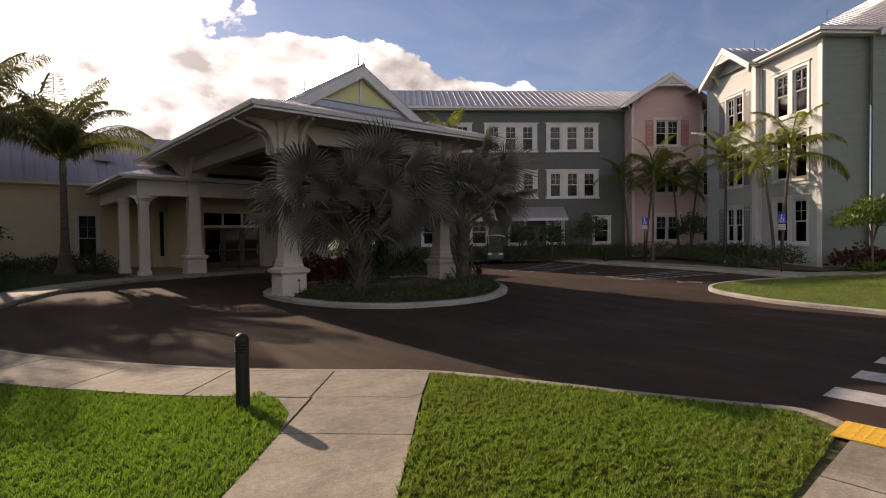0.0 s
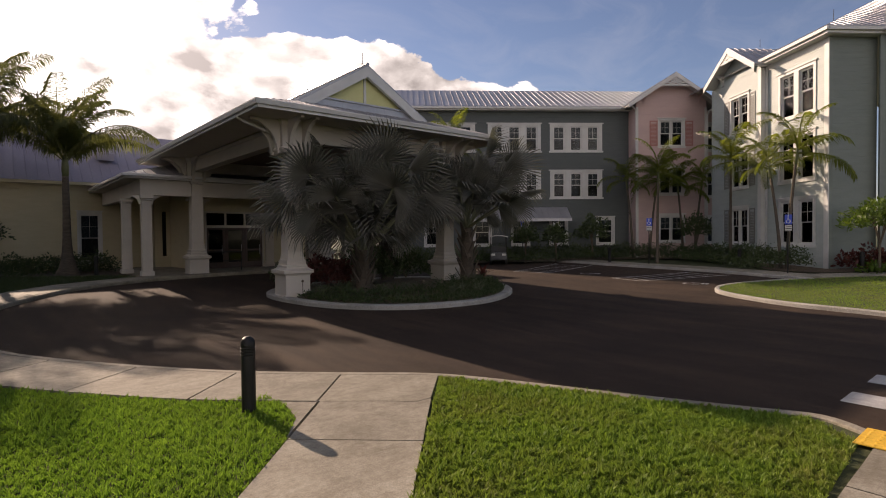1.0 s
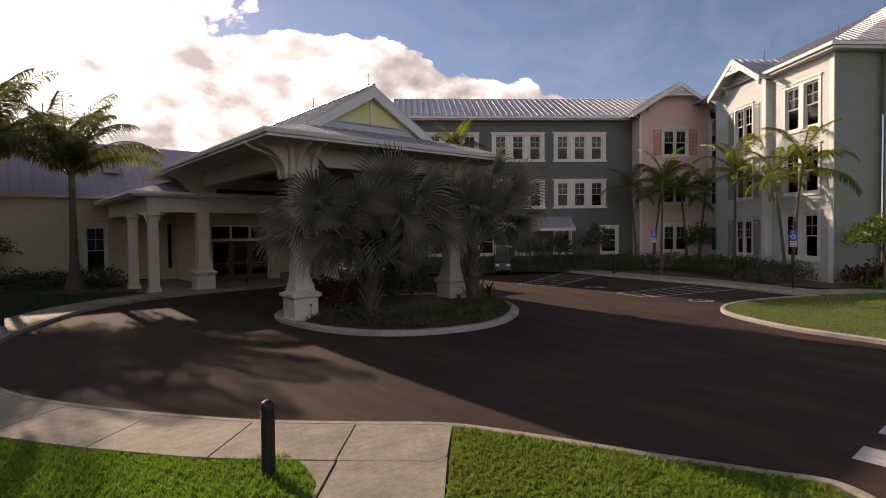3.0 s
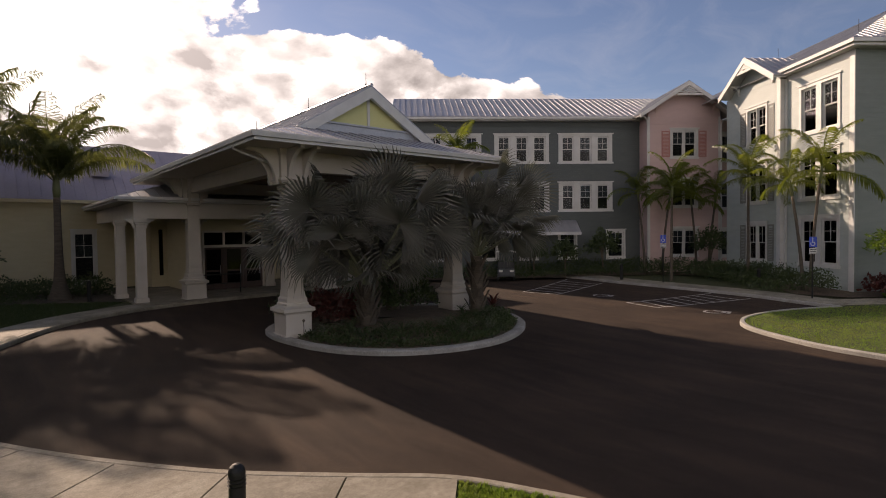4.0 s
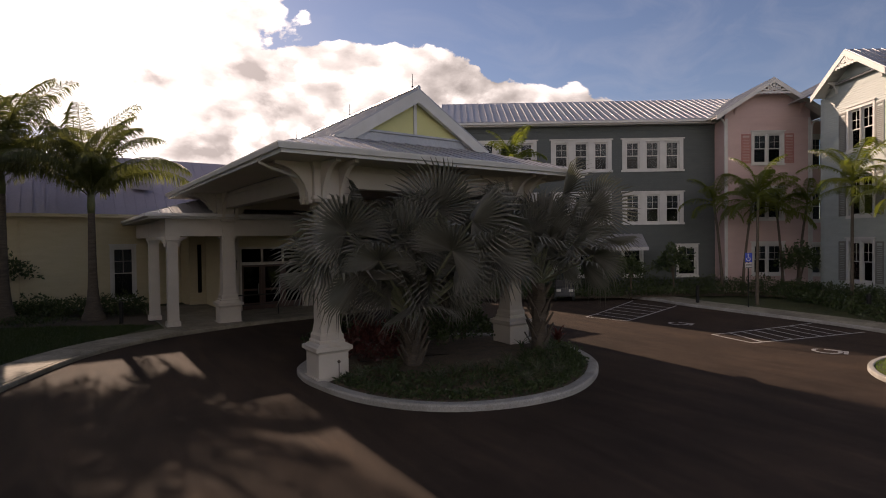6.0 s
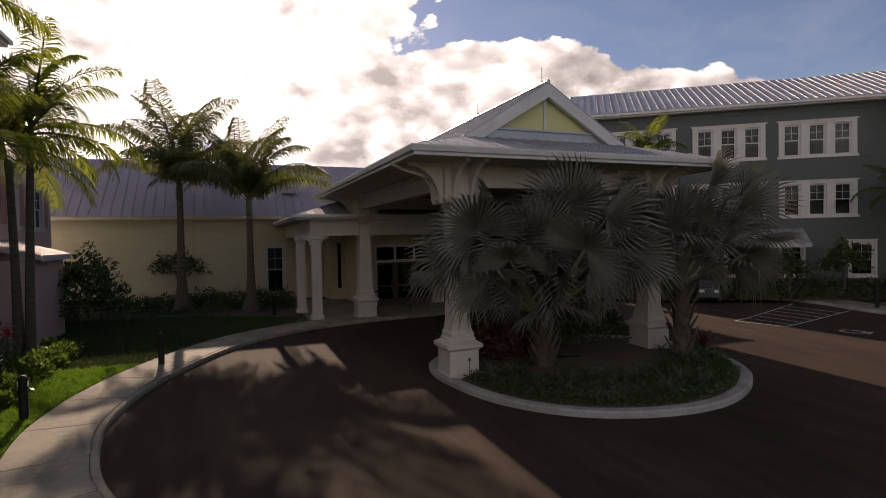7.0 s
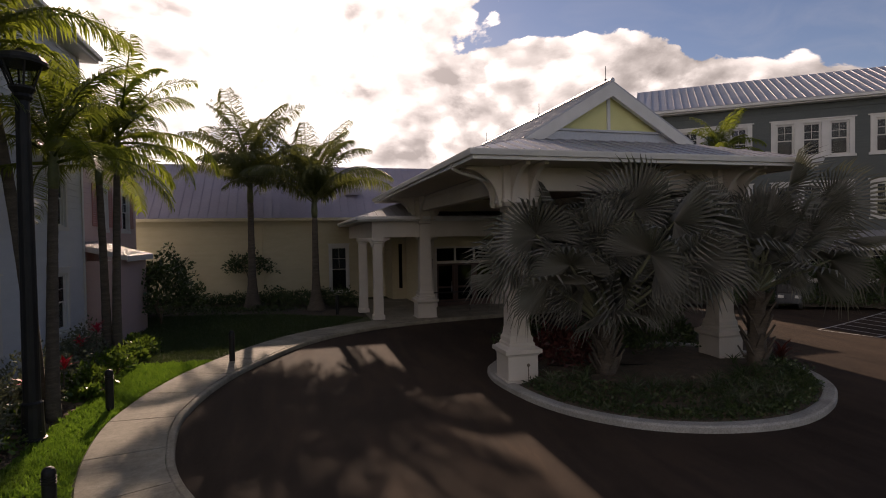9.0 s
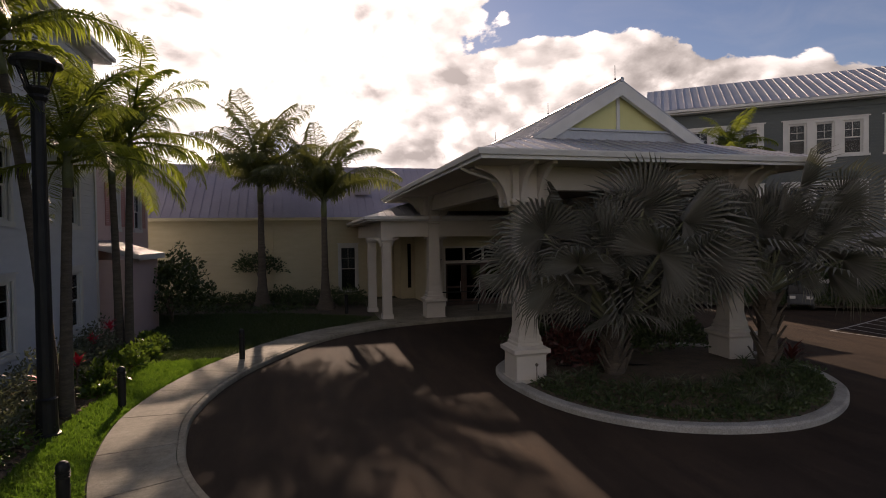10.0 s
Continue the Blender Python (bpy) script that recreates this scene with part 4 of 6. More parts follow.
# entrance walls: a glazed vestibule stands forward of the recessed wall
DX0, DX1, DY = 10.05, 13.3, 31.6
wall(porch, pinv @ pose(0, 36.0, 0), 8.6, 9.45, 0.4, 5.0, [], "yellow")
wall(porch, pinv @ pose(0, 36.0, 0), 13.9, 17.5, 0.4, 5.0, [], "yellow")
wall(porch, pinv @ pose(8.6, 0, 0, 0, 0, -90), -38.3, -36.2, 0.4, 5.0, [], "yellow")
wall(porch, pinv @ pose(17.5, 0, 0, 0, 0, 90), 36.2, 38.3, 0.4, 5.0, [], "yellow")
wall(porch, pinv @ pose(0, DY, 0), 9.45, 13.9, 0.4, 5.0, [(DX0, DX1, 0.4, 3.77)], "yellow")
wall(porch, pinv @ pose(9.45, 0, 0, 0, 0, -90), -36.2, -DY - 0.2, 0.4, 5.0, [], "yellow")
wall(porch, pinv @ pose(13.9, 0, 0, 0, 0, 90), DY + 0.2, 36.2, 0.4, 5.0, [], "yellow")
for x in (9.5, 13.35):
    ppart("pilaster", boxes((x, DY - 0.12, 0.6, x + 0.5, DY - 0.025, 4.3), (x - 0.04, DY - 0.16, 0.6, x + 0.54, DY - 0.025, 0.85), (x - 0.04, DY - 0.16, 4.1, x + 0.54, DY - 0.025, 4.3)), "cream")
ppart("narrow_window", boxes((9.0, 35.95, 1.3, 9.2, 35.975, 3.9)), "door", "slim dark glazed slot in the wall")
third = (DX1 - DX0 - 0.4) / 3
bays = [(DX0 + 0.1 + k * (third + 0.1), DX0 + 0.1 + k * (third + 0.1) + third) for k in range(3)]
ppart("door_frame", plate(DX0, DX1, 0.64, 3.77, [(DX0 + 0.1, DX1 - 0.1, 0.64, 2.88)] + [(a, b_, 3.02, 3.67) for a, b_ in bays], DY - 0.05, DY + 0.15), "cream")
for (_, x), (x2, _) in zip(bays, bays[1:]):
    ppart("mullion", boxes((x, DY - 0.02, 0.66, x2, DY + 0.12, 2.88)), "doorwood")
for a, b_ in bays:
    ppart("transom", boxes((a, DY + 0.04, 3.02, b_, DY + 0.05, 3.67)), "door")
    leaf = boxes((a, DY, 0.68, a + 0.1, DY + 0.05, 2.88), (b_ - 0.1, DY, 0.68, b_, DY + 0.05, 2.88), (a + 0.1, DY, 0.68, b_ - 0.1, DY + 0.05, 1.0), (a + 0.1, DY, 2.78, b_ - 0.1, DY + 0.05, 2.88), (a + 0.1, DY, 1.6, b_ - 0.1, DY + 0.05, 1.7))
    dr = ppart("door", leaf, "doorwood", "dark reddish wooden glazed entrance door")
    part("pane", boxes((a + 0.1, DY + 0.02, 1.0, b_ - 0.1, DY + 0.03, 2.78)), "door", dr)
    bm = bmesh.new()
    tube(bm, [(b_ - 0.16, DY - 0.05, 1.4), (b_ - 0.16, DY - 0.05, 1.95)], 0.015, 6)
    part("handle", bm, "metal", dr)
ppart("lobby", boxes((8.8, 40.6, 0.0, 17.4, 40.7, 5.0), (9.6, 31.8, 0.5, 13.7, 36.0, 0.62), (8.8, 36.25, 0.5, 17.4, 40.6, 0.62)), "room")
for x in (9.75, 13.62):
    lan = thing("wall_lantern", pose(x, DY - 0.22, 2.9), "black metal wall lantern beside the entrance doors", "lantern", "entrance lanterns")
    part("body", boxes((-0.09, -0.12, -0.22, 0.09, 0.06, 0.18), bevel=0.01), "dark", lan)
    bm = bmesh.new()
    bmesh.ops.create_cone(bm, segments=8, radius1=0.16, radius2=0.02, depth=0.16, cap_ends=True, matrix=pose(0, -0.03, 0.26))
    part("cap", bm, "dark", lan)
    part("arm", boxes((-0.02, -0.02, -0.32, 0.02, 0.08, -0.2)), "dark", lan)
bench = thing("bench_rail", pose(10.2, 29.4, 0.66), "black metal handrail by the entrance", "handrail")
bm = bmesh.new()
for x in (-1.0, 1.0):
    tube(bm, [(x, 0, 0), (x, 0, 0.95)], 0.025, 8)
tube(bm, [(-1.1, 0, 0.95), (1.1, 0, 0.95)], 0.03, 8)
tube(bm, [(-1.0, 0, 0.5), (1.0, 0, 0.5)], 0.018, 8)
part("rail", bm, "dark", bench)

# -- north-east block: blue-grey wall with a pink gabled bay --
NE = pose(34.374, 22.945, 0, 0, 0, -37)
block = thing("residence_block", NE, "three-storey blue-grey sided residence with a pink gabled bay", "building")
WZ = [(1.66, 3.4), (4.92, 6.66), (8.18, 9.92)]


def triple(parent, m, uc, z0, z1, curtain):
    """Three sashes in one broad white surround."""
    for k in (-1, 0, 1):
        window(parent, m @ pose(uc + k * 1.21, 0, z0), 0.84, z1 - z0, casing=False, curtain=curtain, label="white sash window, curtain half drawn")
    su = part("window_surround", plate(uc - 1.86, uc + 1.86, z0, z1 + 0.15, [(uc + k * 1.21 - 0.42, uc + k * 1.21 + 0.42, z0, z1) for k in (-1, 0, 1)], -0.05, 0.018), "white", parent, m=m)
    part("sill", boxes((uc - 1.93, -0.075, z0 - 0.12, uc + 1.93, 0.015, z0)), "white", su)
    part("head_moulding", boxes((uc - 1.95, -0.09, z1 + 0.15, uc + 1.95, 0.015, z1 + 0.21)), "white", su)
    return [(uc + k * 1.21 - 0.42, uc + k * 1.21 + 0.42, z0, z1) for k in (-1, 0, 1)]


I4 = Matrix.Identity(4)
ops = []
for uc in (-1.93, -6.3, -10.9):
    for (z0, z1), cu in zip(WZ[1:], (0.45, 0.6)):
        ops += triple(block, I4, uc, z0, z1, cu)
for uc in (-12.0, -8.6, -5.9, -3.2, 0.15):
    z0, z1 = WZ[0]
    ops.append((uc - 0.55, uc + 0.55, z0, z1))
    window(block, pose(uc, 0, z0), 1.1, z1 - z0, curtain=0.3, label="white-cased ground floor sash window")
wall(block, I4, -14.6, 2.0, 0.0, 10.9, ops, "blue")
part("eave_fascia", boxes((-14.9, -0.5, 10.9, 1.4, -0.46, 11.14)), "white", block)
part("gutter", boxes((-14.9, -0.63, 10.98, 1.4, -0.505, 11.12), bevel=0.025), "white", block)
part("soffit", boxes((-14.9, -0.46, 10.9, 9.5, 0.0, 10.94)), "white", block)
part("frieze", boxes((-14.6, -0.045, 10.6, 2.0, -0.021, 10.9)), "blue", block)
roof_slope(block, [(-15.0, -0.55, 11.16), (9.6, -0.55, 11.16), (9.6, 4.7, 13.6), (-15.0, 4.7, 13.6)], "metal", 0.42)
roof_slope(block, [(9.6, 10.0, 11.16), (-15.0, 10.0, 11.16), (-15.0, 4.7, 13.6), (9.6, 4.7, 13.6)], "metal", 0.84)
part("back_wall", boxes((-14.6, 9.3, 0, 9.0, 9.5, 10.9), (-14.6, 0.2, 0, -14.4, 9.3, 11.2)), "blue", block)
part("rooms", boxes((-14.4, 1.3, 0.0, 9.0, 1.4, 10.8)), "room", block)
part("corner_board", boxes((1.86, -0.05, 0.0, 2.0, -0.02, 10.9)), "white", block)
# awning over the ground floor
for u0, u1 in [(-10.4, -2.6)]:
    bm = bmesh.new()
    prism(bm, [(0, 4.25), (-1.15, 3.42), (-1.15, 3.36), (0, 4.17)], u0, u1, "x")
    aw = part("awning", bm, "metal", block, "pale metal awning over the ground floor windows")
    for k in range(int((u1 - u0) / 0.42) + 1):
        bm = bmesh.new()
        u = u0 + k * 0.42
        prism(bm, [(0, 4.25), (-1.15, 3.42), (-1.15, 3.46), (0, 4.29)], u, u + 0.035, "x")
        part("seam", bm, "metal", aw)
    part("valance", boxes((u0, -1.18, 3.24, u1, -1.15, 3.44)), "metal", aw)
# pink bay
PB = pose(0, -1.32, 0)
P0, P1 = 1.85, 6.75
pc = 4.3
ops = []
for z0, z1 in WZ:
    ops.append((pc - 0.82, pc + 0.82, z0 + 0.12, z1 + 0.1))
    for k in (-1, 1):
        window(block, PB @ pose(pc + k * 0.42, 0, z0 + 0.12), 0.8, z1 - z0 - 0.02, casing=False, curtain=0.5, label="white sash window in the pink bay")
    a, b, c, d = pc - 0.82, pc + 0.82, z0 + 0.12, z1 + 0.1
    su = part("window_surround", plate(a - 0.13, b + 0.13, c, d + 0.14, [(a, pc - 0.02, c, d), (pc + 0.02, b, c, d)], -0.05, 0.018), "white", block, m=PB)
    part("sill", boxes((a - 0.16, -0.075, c - 0.13, b + 0.16, 0.015, c)), "white", su)
    part("head_moulding", boxes((a - 0.2, -0.09, d + 0.14, b + 0.2, 0.015, d + 0.2)), "white", su)
    if z0 > 5:
        for x in (a - 0.72, b + 0.14):
            rows = [(x, -0.045, c, x + 0.07, -0.021, d), (x + 0.48, -0.045, c, x + 0.55, -0.021, d), (x + 0.07, -0.045, c, x + 0.48, -0.021, c + 0.08), (x + 0.07, -0.045, d - 0.08, x + 0.48, -0.021, d)]
            rows += [(x + 0.07, -0.04, c + 0.1 + 0.09 * k, x + 0.48, -0.028, c + 0.16 + 0.09 * k) for k in range(int((d - c - 0.2) / 0.09))]
            shutter(rows, "shutter", block, "rose louvred shutter", PB)
wall(block, PB, P0, P1, 0.0, 10.95, ops, "pink")
bm = bmesh.new()
side_top, peak_top = 10.9 + (3.25 - (P1 - P0) / 2) * 0.65, 10.9 + 3.25 * 0.65
prism(bm, [(P0, 10.95), (P1, 10.95), (P1, side_top), (pc, peak_top), (P0, side_top)], -0.02, 0.16, "y")
part("gable", bm, "pink", block, m=PB)
for u, s in ((P0, 1), (P1, -1)):
    wall(block, pose(u, 0, 0, 0, 0, -90 if s > 0 else 90), 0.0 if s > 0 else -1.32, 1.32 if s > 0 else 0.0, 0.0, 10.95, [], "pink", thick=0.15, name="side_wall")
    part("corner_board", boxes((u - 0.02, -1.36, 0, u + 0.12, -1.32, 10.95) if s > 0 else (u - 0.12, -1.36, 0, u + 0.02, -1.32, 10.95)), "white", block)
for s in (-1, 1):
    e = 3.25
    zb = 11.0
    roof_slope(block, [(pc + s * e, -2.0, zb + 0.02), (pc + s * e, 3.2, zb + 0.02), (pc, 3.2, zb + e * 0.65 + 0.02), (pc, -2.0, zb + e * 0.65 + 0.02)], "metal", 0.45)
    bm = bmesh.new()
    prism(bm, [(pc + s * (e + 0.02), zb + 0.0), (pc, zb + e * 0.65), (pc, zb + e * 0.65 - 0.26), (pc + s * (e + 0.02), zb - 0.26)], -2.05, -2.0, "y")
    part("rake_board", bm, "white", block)
    bm = bmesh.new()
    prism(bm, [(pc + s * e, zb - 0.08), (pc, zb + e * 0.65 - 0.08), (pc, zb + e * 0.65 - 0.12), (pc + s * e, zb - 0.12)], -2.0, -1.3, "y")
    part("soffit", bm, "white", block)
    bracket(block, pose(pc + s * 1.9, -1.33, 11.75, 0, 0, -90), 0.5, 0.1, "pink")
    bm = bmesh.new()
    tube(bm, [(pc + s * 3.0, -1.95, 10.85), (pc + s * 2.6, -1.5, 10.7), (pc + s * 2.5, -1.4, 10.4), (pc + s * 2.5, -1.4, 0.3)], 0.05, 8)
    part("downspout", bm, "white", block)


def fretwork(parent, m, half, rise, sag=0.35):
    """Pierced sunburst ornament under a gable peak."""
    bm = bmesh.new()
    k = 7
    for i in range(k):
        a = math.pi * (i + 0.5) / k
        c0 = Vector((0, -rise * 0.86))
        d = Vector((math.cos(a), math.sin(a)))
        r = min(rise * 0.86 / max(abs(d.y) + abs(d.x) * rise / half, 0.05), half * 0.8)
        p0, p1 = c0 + d * 0.16, c0 + d * r
        sd = Vector((-d.y, d.x)) * 0.035
        quad(bm, *[(p.x, 0, p.y) for p in (p0 - sd, p1 - sd * 1.7, p1 + sd * 1.7, p0 + sd)])
    n_ = 26
    for i in range(n_):
        a, b_ = math.pi * i / n_, math.pi * (i + 1) / n_
        for r0, r1 in ((0.1, 0.2), (0.34, 0.4)):
            quad(bm, *[(r * math.cos(t), 0, -rise * 0.86 + r * math.sin(t)) for r, t in ((r0, a), (r1, a), (r1, b_), (r0, b_))])
    n_ = 18
    for i in range(n_):
        x0, x1 = -half + 2 * half * i / n_, -half + 2 * half * (i + 1) / n_
        s0 = -rise - 0.06 * abs(math.sin(i * 1.6))
        quad(bm, (x0, 0, -rise + 0.1), (x1, 0, -rise + 0.1), (x1, 0, s0), (x0, 0, s0 + 0.03))
    ex = bmesh.ops.extrude_face_region(bm, geom=bm.faces[:])
    bmesh.ops.translate(bm, vec=(0, 0.05, 0), verts=[v for v in ex["geom"] if isinstance(v, bmesh.types.BMVert)])
    bmesh.ops.recalc_face_normals(bm, faces=bm.faces[:])
    return part("fretwork", bm, "white", parent, "white pierced sunburst gable ornament", m=m)


fretwork(block, pose(pc, -2.02, 12.85), 1.15, 0.62)
# dark recess between the pink bay and the next wing
ops = [(7.35, 8.15, z0, z1) for z0, z1 in WZ]
for a, b, c, d in ops:
    window(block, pose(7.75, -0.3, c), 0.8, d - c, curtain=0.4, label="white-cased sash window in the recess")
wall(block, pose(0, -0.3, 0), 6.75, 9.4, 0.0, 10.95, ops, "pink")

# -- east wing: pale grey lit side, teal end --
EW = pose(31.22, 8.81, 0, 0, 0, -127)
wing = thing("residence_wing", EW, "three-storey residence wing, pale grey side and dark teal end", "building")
ops = []
for z0, z1 in WZ:
    for uc in (-1.42, -2.76):
        ops.append((uc - 0.5, uc + 0.5, z0 + 0.05, z1 + 0.5))
        window(wing, pose(uc, 0, z0 + 0.05), 1.0, z1 - z0 + 0.45, casing=False, curtain=0.5, label="tall white sash window")
    c, d = z0 + 0.05, z1 + 0.5
    su = part("window_surround", plate(-3.42, -0.76, c, d + 0.16, [(-3.26, -2.26, c, d), (-1.92, -0.92, c, d)], -0.06, 0.018), "white", wing)
    part("sill", boxes((-3.46, -0.085, c - 0.16, -0.72, 0.015, c)), "white", su)
    part("head_moulding", boxes((-3.5, -0.1, d + 0.16, -0.68, 0.015, d + 0.22)), "white", su)
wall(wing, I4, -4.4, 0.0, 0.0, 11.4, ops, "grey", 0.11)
ops = []
GB = pose(0, -0.28, 0)
for z0, z1 in WZ:
    c, d = z0 + 0.05, z1 + 0.3
    ops.append((-7.2, -5.6, c, d))
    for uc in (-6.8, -6.0):
        window(wing, GB @ pose(uc, 0, c), 0.78, d - c, casing=False, curtain=0.3, label="white sash window between shutters")
    su = part("window_surround", plate(-7.32, -5.48, c, d + 0.15, [(-7.2, -6.42, c, d), (-6.38, -5.6, c, d)], -0.06, 0.018), "white", wing, m=GB)
    part("sill", boxes((-7.34, -0.085, c - 0.14, -5.46, 0.015, c)), "white", su)
    part("head_moulding", boxes((-7.4, -0.1, d + 0.15, -5.4, 0.015, d + 0.2)), "white", su)
    for x in (-7.9, -5.44):
        rows = [(x, -0.045, c, x + 0.06, -0.021, d), (x + 0.44, -0.045, c, x + 0.5, -0.021, d), (x + 0.06, -0.045, c, x + 0.44, -0.021, c + 0.08), (x + 0.06, -0.045, d - 0.08, x + 0.44, -0.021, d)]
        rows += [(x + 0.06, -0.04, c + 0.1 + 0.09 * k, x + 0.44, -0.028, c + 0.16 + 0.09 * k) for k in range(int((d - c - 0.2) / 0.09))]
        shutter(rows, "shutter2", wing, "grey louvred shutter", GB)
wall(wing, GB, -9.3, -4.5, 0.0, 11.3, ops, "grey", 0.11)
wall(wing, pose(-9.3, 0, 0, 0, 0, -90), -3.4, 0.3, 0.0, 11.3, [], "grey", 0.11, name="side_wall")
bm = bmesh.new()
prism(bm, [(-9.3, 11.3), (-4.5, 11.3), (-4.5, 11.5), (-6.5, 12.94), (-8.9, 11.42)], -0.02, 0.16, "y")
part("gable", bm, "grey", wing, m=GB)
for row in ((-4.68, -0.34, 0, -4.44, -0.3, 11.3), (-4.44, -0.34, 0, -4.4, 0.0, 11.3), (-0.22, -0.06, 0, 0.06, -0.02, 11.35)):
    part("corner_board", boxes(row), "white", wing)
part("downspout", boxes((-4.38, -0.12, 0.2, -4.28, -0.03, 11.3)), "white", wing)
for s in (-1, 1):
    e, zb = 2.5, 11.42
    roof_slope(wing, [(-6.5 + s * e, -0.98, zb), (-6.5 + s * e, 4.2, zb), (-6.5, 4.2, zb + e * 0.66), (-6.5, -0.98, zb + e * 0.66)], "metal", 0.45)
    bm = bmesh.new()
    prism(bm, [(-6.5 + s * (e + 0.02), zb), (-6.5, zb + e * 0.66), (-6.5, zb + e * 0.66 - 0.3), (-6.5 + s * (e + 0.02), zb - 0.3)], -1.03, -0.98, "y")
    part("rake_board", bm, "white", wing)
    bm = bmesh.new()
    prism(bm, [(-6.5 + s * e, zb - 0.08), (-6.5, zb + e * 0.66 - 0.08), (-6.5, zb + e * 0.66 - 0.12), (-6.5 + s * e, zb - 0.12)], -0.98, -0.28, "y")
    part("soffit", bm, "white", wing)
    bracket(wing, pose(-6.5 + s * 1.5, -0.3, 11.9, 0, 0, -90), 0.55, 0.1, "white")
fretwork(wing, pose(-6.5, -1.0, 12.86), 1.0, 0.58)
# main eaves and hipped roof
part("eave_fascia", boxes((-4.5, -0.46, 11.42, 0.46, -0.4, 11.72), (0.4, -0.4, 11.42, 0.46, 11.0, 11.72)), "white", wing)
part("gutter", boxes((-4.5, -0.58, 11.54, 0.58, -0.465, 11.7), (0.465, -0.465, 11.54, 0.58, 11.0, 11.7), bevel=0.02), "white", wing)
part("soffit", boxes((-4.5, -0.4, 11.4, 0.4, 0.0, 11.43), (0.0, 0.0, 11.4, 0.4, 11.0, 11.43)), "white", wing)
part("frieze", boxes((-4.4, -0.04, 11.1, -0.22, -0.021, 11.4)), "white", wing)
roof_slope(wing, [(-17.0, -0.5, 11.74), (0.5, -0.5, 11.74), (-7.5, 9.25, 16.6), (-17.0, 9.25, 16.6)], "metal", 0.42)
roof_slope(wing, [(0.5, -0.5, 11.74), (0.5, 19.0, 11.74), (-7.5, 9.25, 16.6)], "metal", 0.42)
roof_slope(wing, [(0.5, 19.0, 11.74), (-17.0, 19.0, 11.74), (-17.0, 9.25, 16.6), (-7.5, 9.25, 16.6)], "metal", 0.84)
# teal end
TE = pose(0, 0, 0, 0, 0, 90)
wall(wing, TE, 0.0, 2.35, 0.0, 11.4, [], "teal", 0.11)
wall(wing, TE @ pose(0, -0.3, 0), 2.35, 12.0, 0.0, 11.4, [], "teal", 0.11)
for row in ((0.02, -0.02, 0, 0.06, 0.14, 11.4), (0.3, 2.2, 0, 0.36, 2.36, 11.4)):
    part("corner_board", boxes(row), "teal", wing)
bm = bmesh.new()
prism(bm, [(2.2, 11.5), (7.0, 14.4), (11.8, 11.5), (11.8, 11.2), (7.0, 14.1), (2.2, 11.2)], 0.75, 0.82, "x")
part("rake_board", bm, "white", wing)
roof_slope(wing, [(0.85, 2.2, 11.55), (-3.0, 2.2, 11.55), (-3.0, 7.0, 14.45), (0.85, 7.0, 14.45)], "metal", 0.42)
bm = bmesh.new()
prism(bm, [(2.35, 11.4), (11.6, 11.4), (7.0, 14.0)], 0.1, 0.3, "x")
part("gable", bm, "teal", wing)
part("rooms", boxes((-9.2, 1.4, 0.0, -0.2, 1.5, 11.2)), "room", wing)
for u, y, z in ((-6.5, 1.0, 13.07), (-1.1, 1.1, 12.6), (-7.5, 9.25, 16.6)):
    bm = bmesh.new()
    tube(bm, [(u, y, z - 0.15), (u, y, z + 0.55)], 0.012, 5)
    part("lightning_rod", bm, "dark", wing)

# -- west block: pale blue-grey side with a pink end --
WB = pose(-4.0, 0, 0, 0, 0, 90)
west_block = thing("west_residence", WB, "three-storey pale blue-grey residence with a pink end bay", "building")
ops = []
for z0, z1 in WZ:
    c, d = z0 - 0.15, z1 - 0.1
    for uc in (10.9, 15.2, 19.5, 23.78):
        ops.append((uc - 0.62, uc + 0.62, c, d))
        window(west_block, pose(uc, 0, c), 1.24, d - c, curtain=0.3, label="white-cased sash window in the pale wall")
wall(west_block, I4, 6.0, 25.93, 0.0, 10.6, ops, "pale", 0.2)
part("corner_board", boxes((25.77, -0.05, 0, 25.93, -0.02, 10.6)), "white", west_block)
part("eave_fascia", boxes((5.6, -0.5, 10.6, 26.4, -0.46, 10.86), (26.37, -0.46, 10.6, 26.4, 4.0, 10.86)), "white", west_block)
part("gutter", boxes((5.6, -0.62, 10.7, 26.5, -0.505, 10.84), bevel=0.02), "white", west_block)
part("soffit", boxes((5.6, -0.46, 10.58, 26.37, 0.0, 10.62)), "white", west_block)
roof_slope(west_block, [(5.4, -0.55, 10.88), (26.4, -0.55, 10.88), (26.4, 4.7, 13.3), (5.4, 4.7, 13.3)], "metal", 0.42)
roof_slope(west_block, [(26.4, 10.0, 10.88), (5.4, 10.0, 10.88), (5.4, 4.7, 13.3), (26.4, 4.7, 13.3)], "metal", 0.84)
ops = []
for z0, z1 in WZ[:2]:
    for uc in (30.3, 33.5):
        ops.append((uc - 0.55, uc + 0.55, z0 - 0.1, z1 - 0.1))
        window(west_block, pose(uc, 0.7, z0 - 0.1), 1.1, z1 - z0, curtain=0.4, label="white-cased sash window in the pink end")
        if z0 > 2:
            for x in (uc - 1.25, uc + 0.7):
                rows = [(x, -0.045, z0, x + 0.07, -0.021, z1), (x + 0.48, -0.045, z0, x + 0.55, -0.021, z1)] + [(x + 0.07, -0.04, z0 + 0.09 * k, x + 0.48, -0.028, z0 + 0.06 + 0.09 * k) for k in range(int((z1 - z0) / 0.09))]
                shutter(rows, "shutter", west_block, "rose louvred shutter", pose(0, 0.7, 0))
